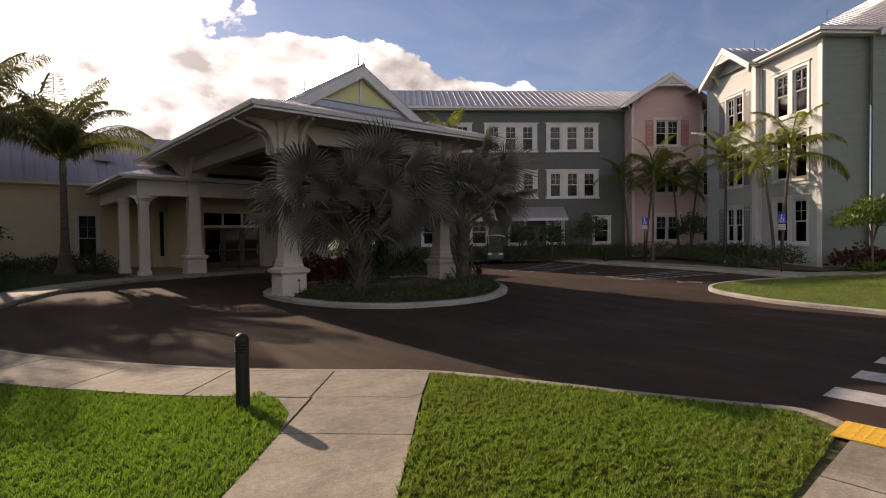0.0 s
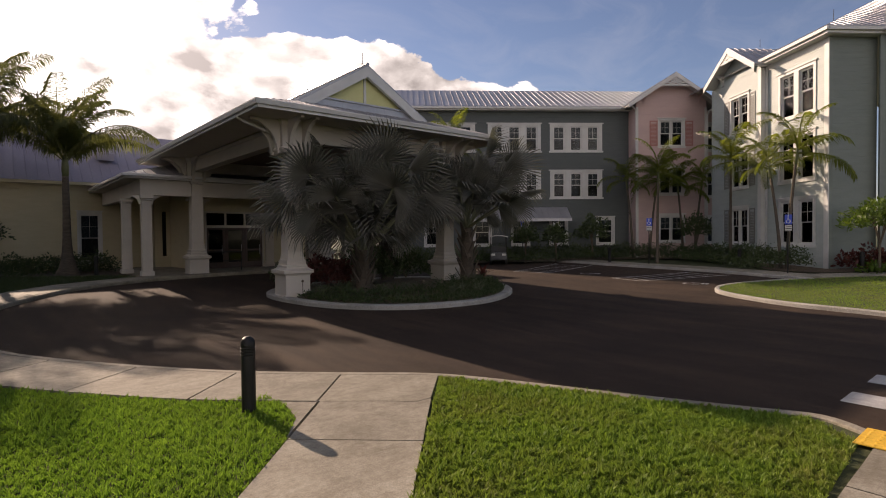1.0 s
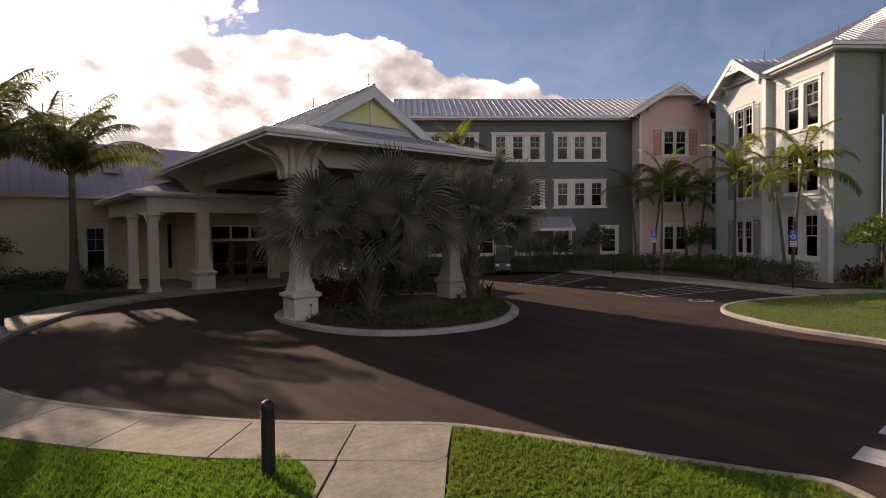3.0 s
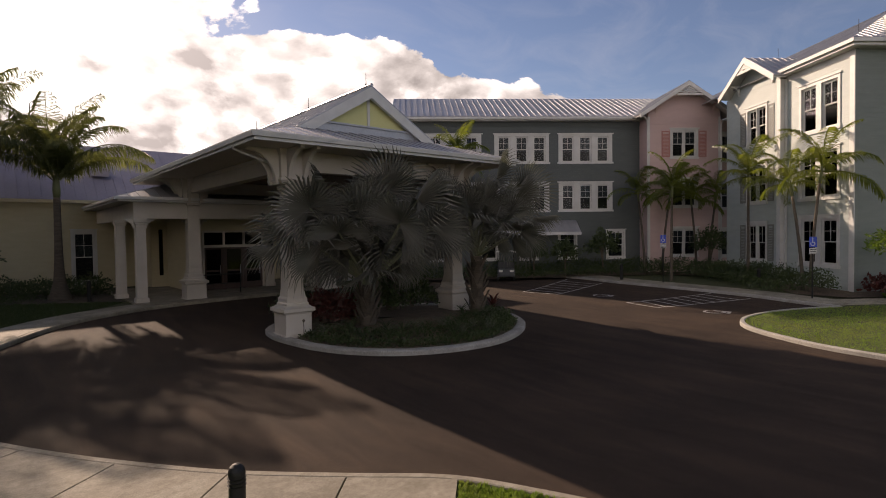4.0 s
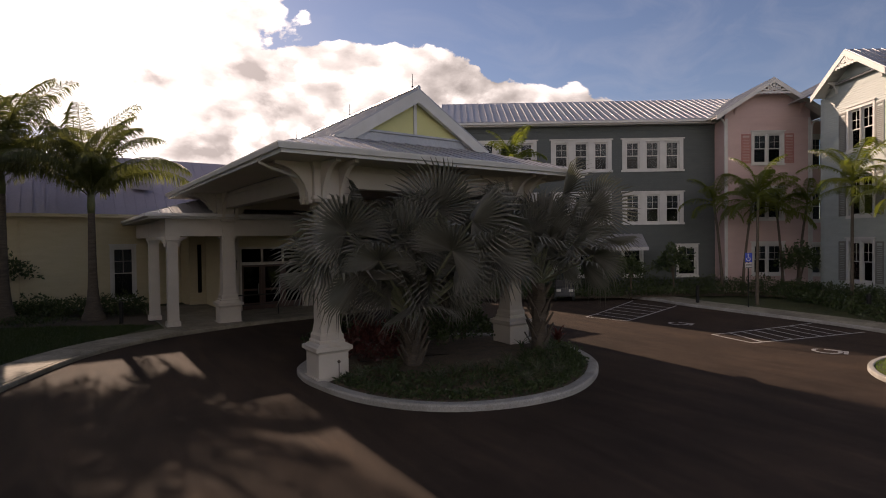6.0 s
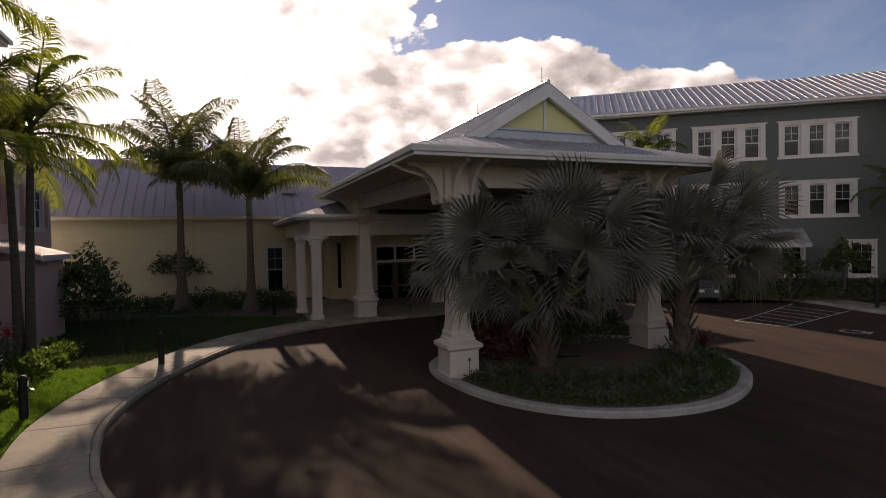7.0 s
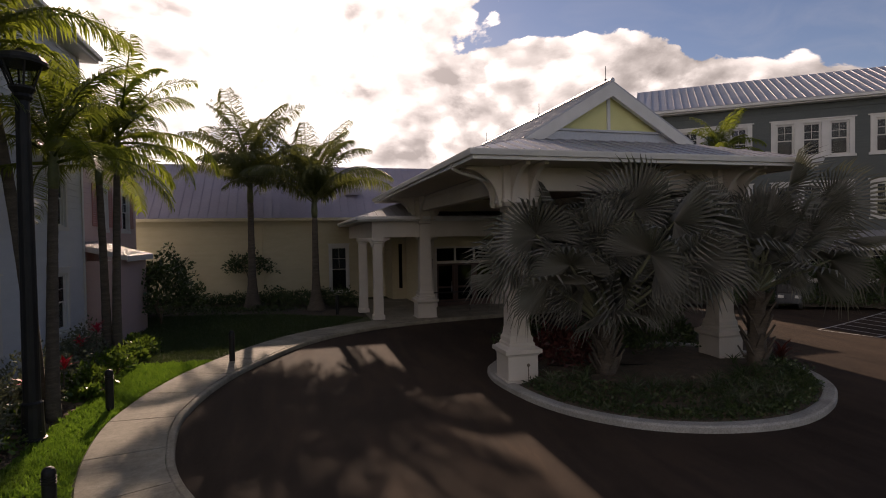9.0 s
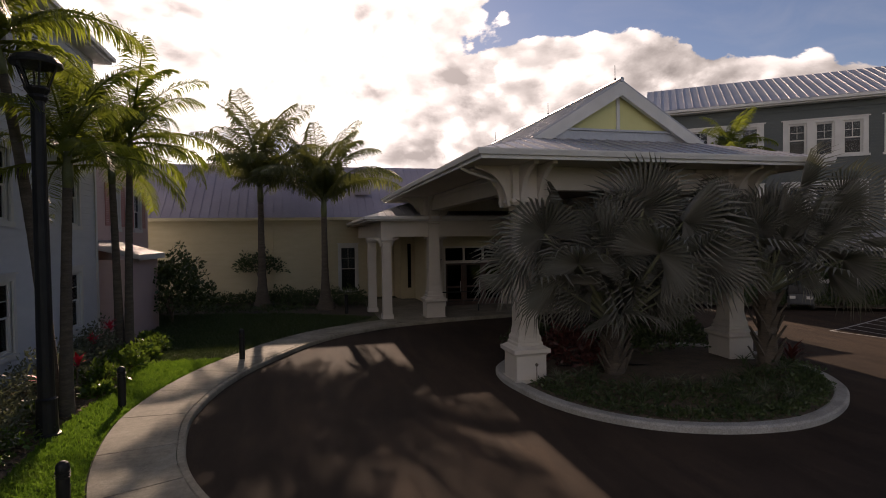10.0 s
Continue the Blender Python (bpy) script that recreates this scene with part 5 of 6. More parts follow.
wall(west_block, pose(0, 0.7, 0), 25.93, 35.3, 0.0, 8.6, ops[:4], "pink", 0.2)
wall(west_block, pose(35.3, 0.7, 0, 0, 0, 90), 0.0, 8.6, 0.0, 8.6, [], "pale", 0.2, name="side_wall")
roof_slope(west_block, [(25.93, 0.2, 8.6), (35.8, 0.2, 8.6), (35.8, 4.7, 10.6), (25.93, 4.7, 10.6)], "metal", 0.42)
part("eave_fascia", boxes((26.4, 0.14, 8.36, 35.8, 0.2, 8.6)), "white", west_block)
bm = bmesh.new()
prism(bm, [(0.7, 4.3), (-1.2, 3.75), (-1.2, 3.6), (0.7, 4.1)], 26.4, 30.1, "x")
aw = part("porch_roof", bm, "metal", west_block, "small lean-to metal porch roof catching the sun")
for k in range(9):
    bm = bmesh.new()
    prism(bm, [(0.7, 4.3), (-1.2, 3.75), (-1.2, 3.79), (0.7, 4.34)], 26.4 + k * 0.42, 26.435 + k * 0.42, "x")
    part("seam", bm, "metal", aw)
part("porch_fascia", boxes((26.4, -1.24, 3.55, 30.1, -1.2, 3.76)), "white", west_block)
part("porch_wall", boxes((26.4, -0.9, 0, 26.55, 0.7, 3.6), (26.4, -1.0, 0, 29.9, -0.9, 3.6)), "pink", west_block)
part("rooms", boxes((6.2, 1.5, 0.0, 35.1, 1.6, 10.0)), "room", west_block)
part("back_wall", boxes((6.0, 9.3, 0, 35.3, 9.5, 10.6), (6.0, 0.2, 0, 6.2, 9.3, 10.6), (25.73, 0.2, 0, 25.93, 9.3, 10.6)), "pale", west_block)

# ---- planting ----
rng = np.random.default_rng(7)


def raw_mesh(name, verts, faces, material, smooth=False):
    me = bpy.data.meshes.new(name)
    me.from_pydata(verts, [], faces)
    me.materials.append(M[material])
    if smooth:
        me.polygons.foreach_set("use_smooth", [True] * len(me.polygons))
    me.update()
    return me


def feather_frond(name, length, rise, droop, leaflet=0.62, pairs=42, hang=0.5, material="feather", seed=0, wide=0.019):
    """A pinnate palm frond along +x: an arching rachis with drooping leaflets on both sides."""
    r = np.random.default_rng(seed)
    vs, fs = [], []
    p, ang = np.array([0.0, 0.0, 0.0]), radians(rise)
    n, pts = 24, [np.array([0.0, 0.0, 0.0])]
    for i in range(n):
        ang -= radians(droop) / n * (0.4 + 1.2 * i / n)
        p = p + np.array([math.cos(ang), 0, math.sin(ang)]) * length / n
        pts.append(p.copy())
    pts = np.array(pts)
    for i in range(n):
        w0, w1 = 0.035 * (1 - i / n) + 0.006, 0.035 * (1 - (i + 1) / n) + 0.006
        k = len(vs)
        for q, w_ in ((pts[i], w0), (pts[i + 1], w1)):
            vs += [tuple(q + (0, w_, 0)), tuple(q + (0, 0, w_)), tuple(q - (0, w_, 0)), tuple(q - (0, 0, w_))]
        for a in range(4):
            b = (a + 1) % 4
            fs.append((k + a, k + b, k + 4 + b, k + 4 + a))
    for j in range(pairs):
        t = 0.12 + 0.88 * j / (pairs - 1)
        f = t * n
        i = min(int(f), n - 1)
        base = pts[i] + (pts[i + 1] - pts[i]) * (f - i)
        d = (pts[i + 1] - pts[i]) / np.linalg.norm(pts[i + 1] - pts[i])
        ln = leaflet * (math.sin(math.pi * min(1, 0.12 + 0.8 * t)) ** 0.6) * r.uniform(0.85, 1.1)
        for s in (-1, 1):
            sw = 0.3 + 0.35 * t + r.uniform(-0.2, 0.2)
            out_ = np.array([d[0] * sw, s * 1.0, d[2] * sw + r.uniform(0.0, 0.35) - hang * 0.3])
            out_ /= np.linalg.norm(out_)
            a1 = base + out_ * ln * 0.5
            dn = out_ + np.array([0, 0, -hang * r.uniform(0.7, 1.4)])
            dn /= np.linalg.norm(dn)
            a2 = a1 + dn * ln * 0.5
            wv = np.cross(out_, (0, 0, 1.0))
            wv = wv / (np.linalg.norm(wv) + 1e-6) * 0.5 + d * 0.5
            wv = wv / np.linalg.norm(wv) * wide
            k = len(vs)
            vs += [tuple(base - wv * 0.6), tuple(base + wv * 0.6), tuple(a1 + wv), tuple(a1 - wv), tuple(a2)]
            fs += [(k, k + 1, k + 2, k + 3), (k + 3, k + 2, k + 4)]
    return raw_mesh(name, vs, fs, material)


def fan_leaf(name, petiole, radius, spread=150, segs=34, droop=0.12, bend=40, seed=0, material="fan"):
    """A costapalmate leaf along +x: stalk, pleated blade, split drooping tips."""
    r = np.random.default_rng(seed)
    vs, fs = [], []
    n = 6
    for i in range(n):
        for x in (petiole * i / n, petiole * (i + 1) / n):
            w_ = 0.05 - 0.025 * x / petiole
            z = -0.1 * (x / petiole) ** 2
            vs += [(x, w_, z), (x, 0, z + w_ * 0.5), (x, -w_, z), (x, 0, z - w_ * 0.6)]
        k = len(vs) - 8
        for a in range(4):
            b = (a + 1) % 4
            fs.append((k + a, k + b, k + 4 + b, k + 4 + a))
    stalk = raw_mesh("stalk", vs, fs, "stalk")
    vs, fs = [], []
    c = np.array([petiole, 0, -0.1])
    cb, sb = math.cos(radians(bend)), math.sin(radians(bend))
    for j in range(segs):
        a0, a1 = (radians(-spread + 2 * spread * (j + q) / segs) for q in (0, 1))
        am = (a0 + a1) / 2
        R = radius * (0.82 + 0.18 * math.cos(am * 0.6)) * r.uniform(0.93, 1.04)
        fuse = 0.33 * R

        def at(a, rad, z):
            sag = droop * (rad / radius) ** 2 * (0.4 + 0.6 * abs(math.sin(a / 2)))
            q = np.array([math.cos(a) * rad, math.sin(a) * rad, z - sag * radius - 0.3 * abs(math.sin(a)) * rad])
            return tuple(c + (q[0] * cb + q[2] * sb, q[1], q[2] * cb - q[0] * sb))
        k = len(vs)
        half = (a1 - a0) * 0.25
        vs += [tuple(c), at(a0, fuse, 0.028), at(am, fuse * 1.03, -0.022), at(a1, fuse, 0.028),
               at(am - half, R * 0.78, 0.006), at(am, R * 0.78, -0.012), at(am + half, R * 0.78, 0.006), at(am, R, -0.06 - r.uniform(0, 0.3))]
        fs += [(k, k + 1, k + 2), (k, k + 2, k + 3), (k + 1, k + 4, k + 5, k + 2), (k + 2, k + 5, k + 6, k + 3), (k + 4, k + 7, k + 5), (k + 5, k + 7, k + 6)]
    return raw_mesh(name, vs, fs, material), stalk


ROYAL = [feather_frond("frond", 5.1, e, d, 1.25, 92, h, seed=s, wide=0.027) for s, (e, d, h) in enumerate(((82, 62, 1.2), (68, 84, 1.5), (56, 94, 1.7), (46, 88, 1.8)))]
SLIM = [feather_frond("frond", 2.9, e, d, 0.74, 64, h, "slim", 10 + s, 0.021) for s, (e, d, h) in enumerate(((76, 70, 0.9), (54, 95, 1.1), (34, 100, 1.2), (8, 80, 1.3)))]


def feather_palm(x, y, z0, top, lean=(0, 0), set_=ROYAL, count=19, size=1.0, girth=0.17, shaft=1.1, bulge=1.5, label="", group="", seed=0):
    """A feather palm: ringed tapering trunk, smooth green crownshaft, fronds."""
    r = np.random.default_rng(seed + 50)
    z0 += rise(x, y)
    palm = thing("palm_tree", pose(x, y, z0), label, "palm tree", group)
    h = top - z0
    bm = bmesh.new()
    n = 26
    path = [(lean[0] * (i / n) ** 1.5, lean[1] * (i / n) ** 1.5, (h - shaft) * i / n) for i in range(n + 1)]
    rad = [girth * (1 + (bulge - 1) * math.exp(-i / n * (5 if bulge < 2 else 8))) * (1 - 0.28 * i / n) * (1.03 if i % 2 else 0.985) for i in range(n + 1)]
    path[0] = (0, 0, -0.25)
    tube(bm, path, rad, 14)
    part("trunk", bm, "trunk", palm, smooth=True)
    top_p = Vector(path[-1])
    bm = bmesh.new()
    d = Vector((lean[0] * 0.25, lean[1] * 0.25, shaft))
    tube(bm, [top_p - Vector((0, 0, 0.03)), top_p + d * 0.3, top_p + d * 0.7, top_p + d], [girth * 0.74, girth * 0.86, girth * 0.7, girth * 0.35], 12)
    part("crownshaft", bm, "shaft", palm, "smooth green crownshaft", smooth=True)
    for k in range(count):
        lvl = min(3, int(4 * k / count))
        q = 137.5 * k + r.uniform(-14, 14)
        c = top_p + d * (0.98 - 0.13 * lvl)
        s = size * r.uniform(0.86, 1.08)
        part("frond", set_[lvl], None, palm, m=Matrix.Translation(c) @ pose(0, 0, 0, r.uniform(-12, 12), r.uniform(-9, 9), q) @ Matrix.Diagonal((s, s, s, 1)))
    return palm


feather_palm(4.1, 33.0, 0.1, 6.5, set_=ROYAL, count=22, size=0.88, girth=0.19, bulge=2.9, label="royal palm with grey trunk and arching fronds by the yellow wall", group="royal palms", seed=1)
feather_palm(0.9, 34.6, 0.1, 7.35, set_=ROYAL, count=25, size=0.95, girth=0.2, bulge=2.8, label="taller royal palm with a full crown by the yellow wall", group="royal palms", seed=2)
slim = [(-2.4, 18.2, 0.1, 8.75, (-0.75, -0.05), 1.15, 18), (-2.12, 18.1, 0.1, 6.35, (0.1, 0.1), 0.95, 15), (-2.75, 23.9, 0.1, 7.0, (-0.1, 0.0), 1.05, 14), (-2.45, 23.8, 0.1, 7.75, (0.12, 0.1), 1.15, 15)]
for k, (x, y, z0, top, lean, s, c) in enumerate(slim):
    feather_palm(x, y, z0, top, lean, SLIM, c, s, 0.13, 0.9, 1.25, "slender palm with a bare grey stem in the shrub bed", "slender palms", 20 + k)
far = [(33.85, 20.34, 0.5, 6.15, (-0.32, 0.24), 0.75, 8), (34.74, 19.66, 0.5, 6.1, (0.38, -0.28), 0.8, 9), (36.58, 18.28, 0.5, 5.8, (-0.26, 0.2), 0.75, 8), (37.2, 17.81, 0.5, 6.0, (0.37, -0.27), 0.7, 7),
       (33.04, 13.88, 0.5, 6.6, (0, 0), 0.9, 10), (30.55, 10.58, 0.5, 5.8, (0.44, 0.59), 0.75, 7), (30.28, 10.22, 0.5, 6.3, (-0.33, -0.44), 0.9, 8),
       (31.3, 17.3, 0.5, 6.15, (0.1, 0), 0.8, 8), (23.3, 26.6, 0.3, 8.3, (0, 0), 0.85, 8), (25.2, 28.6, 0.3, 8.2, (0, 0), 0.8, 8)]
for k, (x, y, z0, top, lean, s, c) in enumerate(far):
    feather_palm(x, y, z0, top, lean, SLIM, c + 3, s, 0.08, 0.8, 1.2, "slender palm in the bed before the residences", "slender palms", 40 + k)

# leaves by stalk length and poise: stiff and upright, spreading, arching over, hanging
FANS = [[fan_leaf("fan_leaf", p, 1.12, 132, 40, d, bend, 10 * i + j) for j, p in enumerate((1.3, 1.95, 2.6))] for i, (d, bend) in enumerate(((0.06, 0), (0.1, 8), (0.2, 24), (0.36, 50)))]


def fan_palm(x, y, z0, stem, count, size, label, seed, low=-48):
    """A silver fan palm: short booted trunk and a wide head of stiff leaves."""
    r = np.random.default_rng(seed)
    palm = thing("fan_palm", pose(x, y, z0 + rise(x, y)), label, "palm tree", "fan palms")
    bm = bmesh.new()
    n = 8
    tube(bm, [(0, 0, -0.3 + (stem + 0.5) * i / n) for i in range(n + 1)], [0.27 - 0.07 * i / n + 0.012 * (i % 2) for i in range(n + 1)], 12)
    part("trunk", bm, "trunk", palm, smooth=True)
    for k in range(26):
        a, t = k * 137.5, 0.05 + stem * k / 26
        bm = bmesh.new()
        prism(bm, [(-0.1, 0), (0.1, 0), (0.035, 0.5), (-0.035, 0.5)], -0.02, 0.02, "y")
        part("leaf_boot", bm, "trunk", palm, m=pose(0, 0, t, 0, 0, a) @ pose(0.21, 0, 0, 0, 0, 90) @ pose(0, 0, 0, 30, 0, 0))
    for k in range(count):
        t = (k + 0.5) / count
        el = 84 + (low - 84) * t ** 0.8 + r.uniform(-7, 7)
        az = 137.5 * k + r.uniform(-16, 16)
        s = size * r.uniform(0.88, 1.1)
        poise = 0 if el > 58 else 1 if el > 36 else 2 if el > 20 else 3
        blade, stalk = FANS[poise][int(r.choice((0, 1, 2, 2) if el < 55 else (0, 1, 1, 2)))]
        twist = r.choice((-1, 1)) * r.uniform(5, 85) * (1.0, 0.9, 0.6, 0.3)[poise]
        lf = part("fan_leaf", blade, None, palm,
             m=pose(0, 0, stem + 0.15, 0, 0, az) @ pose(0, 0, 0, 0, -el, 0) @ pose(0, 0, 0, twist, 0, 0) @ Matrix.Diagonal((s, s, s, 1)))
        part("stalk", stalk, None, lf)
    return palm


fan_palm(10.95, 17.2, 0.25, 1.15, 64, 1.2, "broad silver fan palm with a short booted trunk on the island", 3, 30)
fan_palm(13.4, 19.3, 0.35, 1.7, 22, 1.05, "silver fan palm half hidden in the middle of the island", 4, 30)
fan_palm(15.2, 16.5, 0.3, 1.9, 38, 1.05, "greener fan palm with a thick visible trunk on the island", 5, 28)


def leaf_cloud(n, size, spread, seed, up=0.3, lump=0.35, dome=True):
    """n leaves of a size scattered through a lumpy shell of half widths spread."""
    r = np.random.default_rng(seed)
    d = r.normal(size=(n, 3))
    d /= np.linalg.norm(d, axis=1)[:, None]
    if dome:
        d[:, 2] = np.abs(d[:, 2]) * 1.0 - 0.15
    ph = r.uniform(0, 6.3, 6)
    lumps = 1 + lump * (np.sin(d[:, 0] * 5 + ph[0]) * np.sin(d[:, 1] * 5 + ph[1]) + 0.5 * np.sin(d[:, 2] * 7 + ph[2]) * np.sin(d[:, 0] * 9 + ph[3]))
    rad = (0.45 + 0.55 * r.uniform(0, 1, n) ** 0.4) * lumps
    c = d * rad[:, None] * np.array(spread)
    a = r.normal(size=(n, 3)) + d * 0.8 + (0, 0, up)
    a /= np.linalg.norm(a, axis=1)[:, None]
    b = np.cross(a, r.normal(size=(n, 3)))
    b /= np.linalg.norm(b, axis=1)[:, None]
    s = size * r.uniform(0.6, 1.25, n)[:, None]
    v = np.stack([c, c + a * s * 0.55 + b * s * 0.24, c + a * s, c + a * s * 0.55 - b * s * 0.24], 1).reshape(-1, 3)
    f = np.arange(n * 4).reshape(-1, 4)
    return v, f


def shrub(x, y, z0, spread, n, size, material, label, category="shrub", group="", seed=0, stem=0.0, name="shrub"):
    sh = thing(name, pose(x, y, z0 + rise(x, y)), label, category, group)
    v, f = leaf_cloud(n, size, spread, seed, lump=0.3)
    v[:, 2] += stem + spread[2] * 0.25
    me = raw_mesh("foliage", v.tolist(), f.tolist(), material)
    part("foliage", me, None, sh)
    r = np.random.default_rng(seed + 9)
    if stem:
        bm = bmesh.new()
        tube(bm, [(0, 0, -0.1), (0.03, 0.02, stem * 0.5), (0, 0.05, stem + spread[2] * 0.3)], [0.06, 0.05, 0.03], 8)
        part("trunk", bm, "bark", sh)
    for k in range(5):
        bm = bmesh.new()
        a = r.uniform(0, 6.3)
        e = (math.cos(a) * spread[0] * 0.6, math.sin(a) * spread[1] * 0.6, stem + spread[2] * r.uniform(0.5, 0.9))
        tube(bm, [(0, 0, stem * 0.7 - 0.05), (e[0] * 0.4, e[1] * 0.4, stem + (e[2] - stem) * 0.6), e], [0.03, 0.02, 0.008], 6)
        part("branch" if stem else "stem", bm, "bark", sh)
    return sh


def hedge(name, pts, width, height, density, size, material, label, z0=0.1, seed=0):
    """A run of low planting along a plan line: leaves past counting."""
    r = np.random.default_rng(seed)
    line = dense(pts, 0.5)
    vs, fs, k = [], [], 0
    for i, (x, y) in enumerate(line):
        h = height * r.uniform(0.75, 1.2)
        v, f = leaf_cloud(density, size, (0.42 + width * 0.35 * r.uniform(0.7, 1.2), 0.42 + width * 0.35, h * 0.75), seed * 100 + i, lump=0.25)
        v += (x + r.uniform(-0.2, 0.2), y + r.uniform(-0.2, 0.2), gz(x, y) + z0 + h * 0.18)
        vs.append(v)
        fs.append(f + k)
        k += len(v)
    ob = new(name, raw_mesh(name, np.concatenate(vs).tolist(), np.concatenate(fs).tolist(), material))
    return tagged(ob, label, "hedge", kind="stuff")


def rosette(x, y, z0, n, length, material, label, category="plant", group="", seed=0, spread=55, name="rosette_plant", width=0.05):
    """A tuft of arching strap leaves; each leaf is a part."""
    r = np.random.default_rng(seed)
    pl = thing(name, pose(x, y, z0 + rise(x, y)), label, category, group)
    vs, fs = [], []
    m_ = 5
    for i in range(m_ + 1):
        t = i / m_
        w_ = width * (1 - t) ** 0.6 * (0.6 + 0.8 * t if t < 0.5 else 1)
        px_, pz = length * (t * 0.75), length * (t * 0.8 - 0.5 * t * t)
        vs += [(px_, w_, pz + 0.01), (px_, 0, pz), (px_, -w_, pz + 0.01)]
        if i:
            k = 3 * i
            fs += [(k - 3, k - 2, k + 1, k), (k - 2, k - 1, k + 2, k + 1)]
    me = raw_mesh("strap_leaf", vs, fs, material)
    for k in range(n):
        s = r.uniform(0.7, 1.15)
        part("strap_leaf", me, None, pl, m=pose(0, 0, 0.02, 0, 0, k * 137.5) @ pose(0, 0, 0, 0, -r.uniform(0, spread), 0) @ Matrix.Diagonal((s, s, s, 1)))
    return pl


# west bed before the pale residence
bed = curve([(-1.6, 10.5), (-1.75, 13.0), (-1.95, 15.5), (-1.95, 18.0), (-1.75, 20.2), (-1.95, 22.5), (-1.95, 24.6), (-2.4, 26.0), (-3.8, 26.6)], 4)
sheet("west_bed", bed + [(-4.0, 26.6), (-4.0, 10.5)], 0.115, "soil", label="brown mulch bed along the pale residence", category="planting bed")
hedge("shrub_bed", [(-3.2, 10.5), (-3.1, 14.0), (-3.0, 17.0)], 1.2, 1.2, 480, 0.11, "silver", "silvery small-leaved shrubs along the wall", seed=1)
hedge("shrub_bed", [(-3.3, 17.5), (-3.1, 20.0), (-3.2, 24.0)], 0.9, 1.3, 480, 0.11, "silver", "silvery small-leaved shrubs along the wall", seed=2)
hedge("ground_cover", [(-2.55, 11.0), (-2.7, 14.0), (-2.75, 16.6)], 0.5, 0.5, 260, 0.12, "bright", "low bright green edging shrubs", seed=3)
for k, (x, y, s) in enumerate(((-2.3, 20.6, 0.75), (-2.2, 22.2, 0.8), (-2.05, 23.4, 0.65), (-1.95, 24.4, 0.6), (-2.2, 25.2, 0.65), (-2.7, 18.2, 0.5), (-2.0, 19.6, 0.4))):
    shrub(x, y, 0.1, (0.85 * s, 0.8 * s, 0.62 * s), int(900 * s), 0.17, "bright", "bright green leafy mound in the mulch bed", group="green mounds", seed=60 + k)
for k, (x, y, z) in enumerate(((-2.8, 23.0, 1.15), (-2.5, 19.7, 0.85), (-2.75, 18.4, 0.8), (-3.0, 22.2, 0.9))):
    ti = thing("ti_plant", pose(x, y, 0.1 + rise(x, y)), "red-leaved ti plant on thin canes", "plant", "ti plants")
    bm = bmesh.new()
    tube(bm, [(0, 0, -0.05), (0.03, 0.02, z)], 0.018, 6)
    part("cane", bm, "bark", ti)
    r = np.random.default_rng(80 + k)
    vs = [(0, 0, 0), (0.16, 0.045, 0.06), (0.36, 0, 0.02), (0.16, -0.045, 0.06)]
    me = raw_mesh("strap_leaf", vs, [(0, 1, 2, 3)], "petal")
    for j in range(14):
        part("strap_leaf", me, None, ti, m=pose(0.03, 0.02, z - 0.015 * j, 0, 0, j * 137.5) @ pose(0, 0, 0, 0, -r.uniform(5, 65), 0))
shrub(-2.7, 30.8, 0.1, (1.7, 1.7, 2.3), 4200, 0.2, "shrub", "tall dark glossy shrub beside the pink end", seed=71, stem=0.5)
shrub(-4.6, 33.6, 0.1, (1.3, 1.3, 1.2), 1600, 0.18, "shrub", "dark rounded shrub by the yellow wall", seed=72)
# bed along the yellow wall
sheet("wall_bed", [(6.2, 38.25), (6.2, 29.6), (4.6, 30.6), (2.4, 32.0), (-0.5, 33.2), (-4.5, 33.6), (-4.5, 38.25)], 0.112, "mulch", label="dark mulch bed along the yellow wall", category="planting bed")
hedge("hedge", [(-4.0, 37.3), (-0.5, 37.2), (2.0, 37.0)], 0.8, 0.75, 300, 0.14, "shrub", "low dark hedge before the yellow wall", seed=4)
hedge("hedge", [(2.0, 36.6), (3.6, 34.8), (5.9, 34.2)], 1.2, 1.15, 480, 0.14, "shrub", "thick dark hedge before the yellow wall", seed=5)
shrub(0.6, 37.2, 0.1, (1.35, 0.9, 1.1), 900, 0.2, "shrub", "small multi-stemmed tree in the wall bed", "tree", seed=73, stem=1.7, name="small_tree")
hedge("low_cover", [(-3.0, 34.6), (0.5, 34.2), (2.6, 33.2)], 1.6, 0.28, 200, 0.12, "shrub", "low dark ground cover in the wall bed", seed=14)
# beds before the residences
NEW = lambda u, n_: (34.374 + u * math.cos(radians(-37)) - n_ * math.sin(radians(-37)), 22.945 + u * math.sin(radians(-37)) + n_ * math.cos(radians(-37)))  # noqa: E731
sheet("block_bed", [NEW(-21, -0.02), NEW(-21, -2.4), NEW(1.6, -3.2), NEW(4.0, -4.2), NEW(4.2, -9.0), NEW(3.4, -13.0), NEW(4.6, -14.6), NEW(9, -15.0), NEW(9, -0.02)], 0.16, "soil", label="mulch bed along the residences", category="planting bed")
hedge("hedge", [NEW(-20, -1.3), NEW(-10, -1.3), NEW(1.2, -1.5)], 0.8, 0.95, 300, 0.13, "shrub", "trimmed dark hedge under the windows", z0=0.35, seed=6)
hedge("hedge", [NEW(1.5, -2.6), NEW(4.6, -3.0), NEW(4.6, -5.5), NEW(4.5, -9.5), NEW(4.3, -13.5)], 0.8, 0.95, 320, 0.13, "shrub", "dark hedge round the pink bay and grey wing", z0=0.35, seed=7)
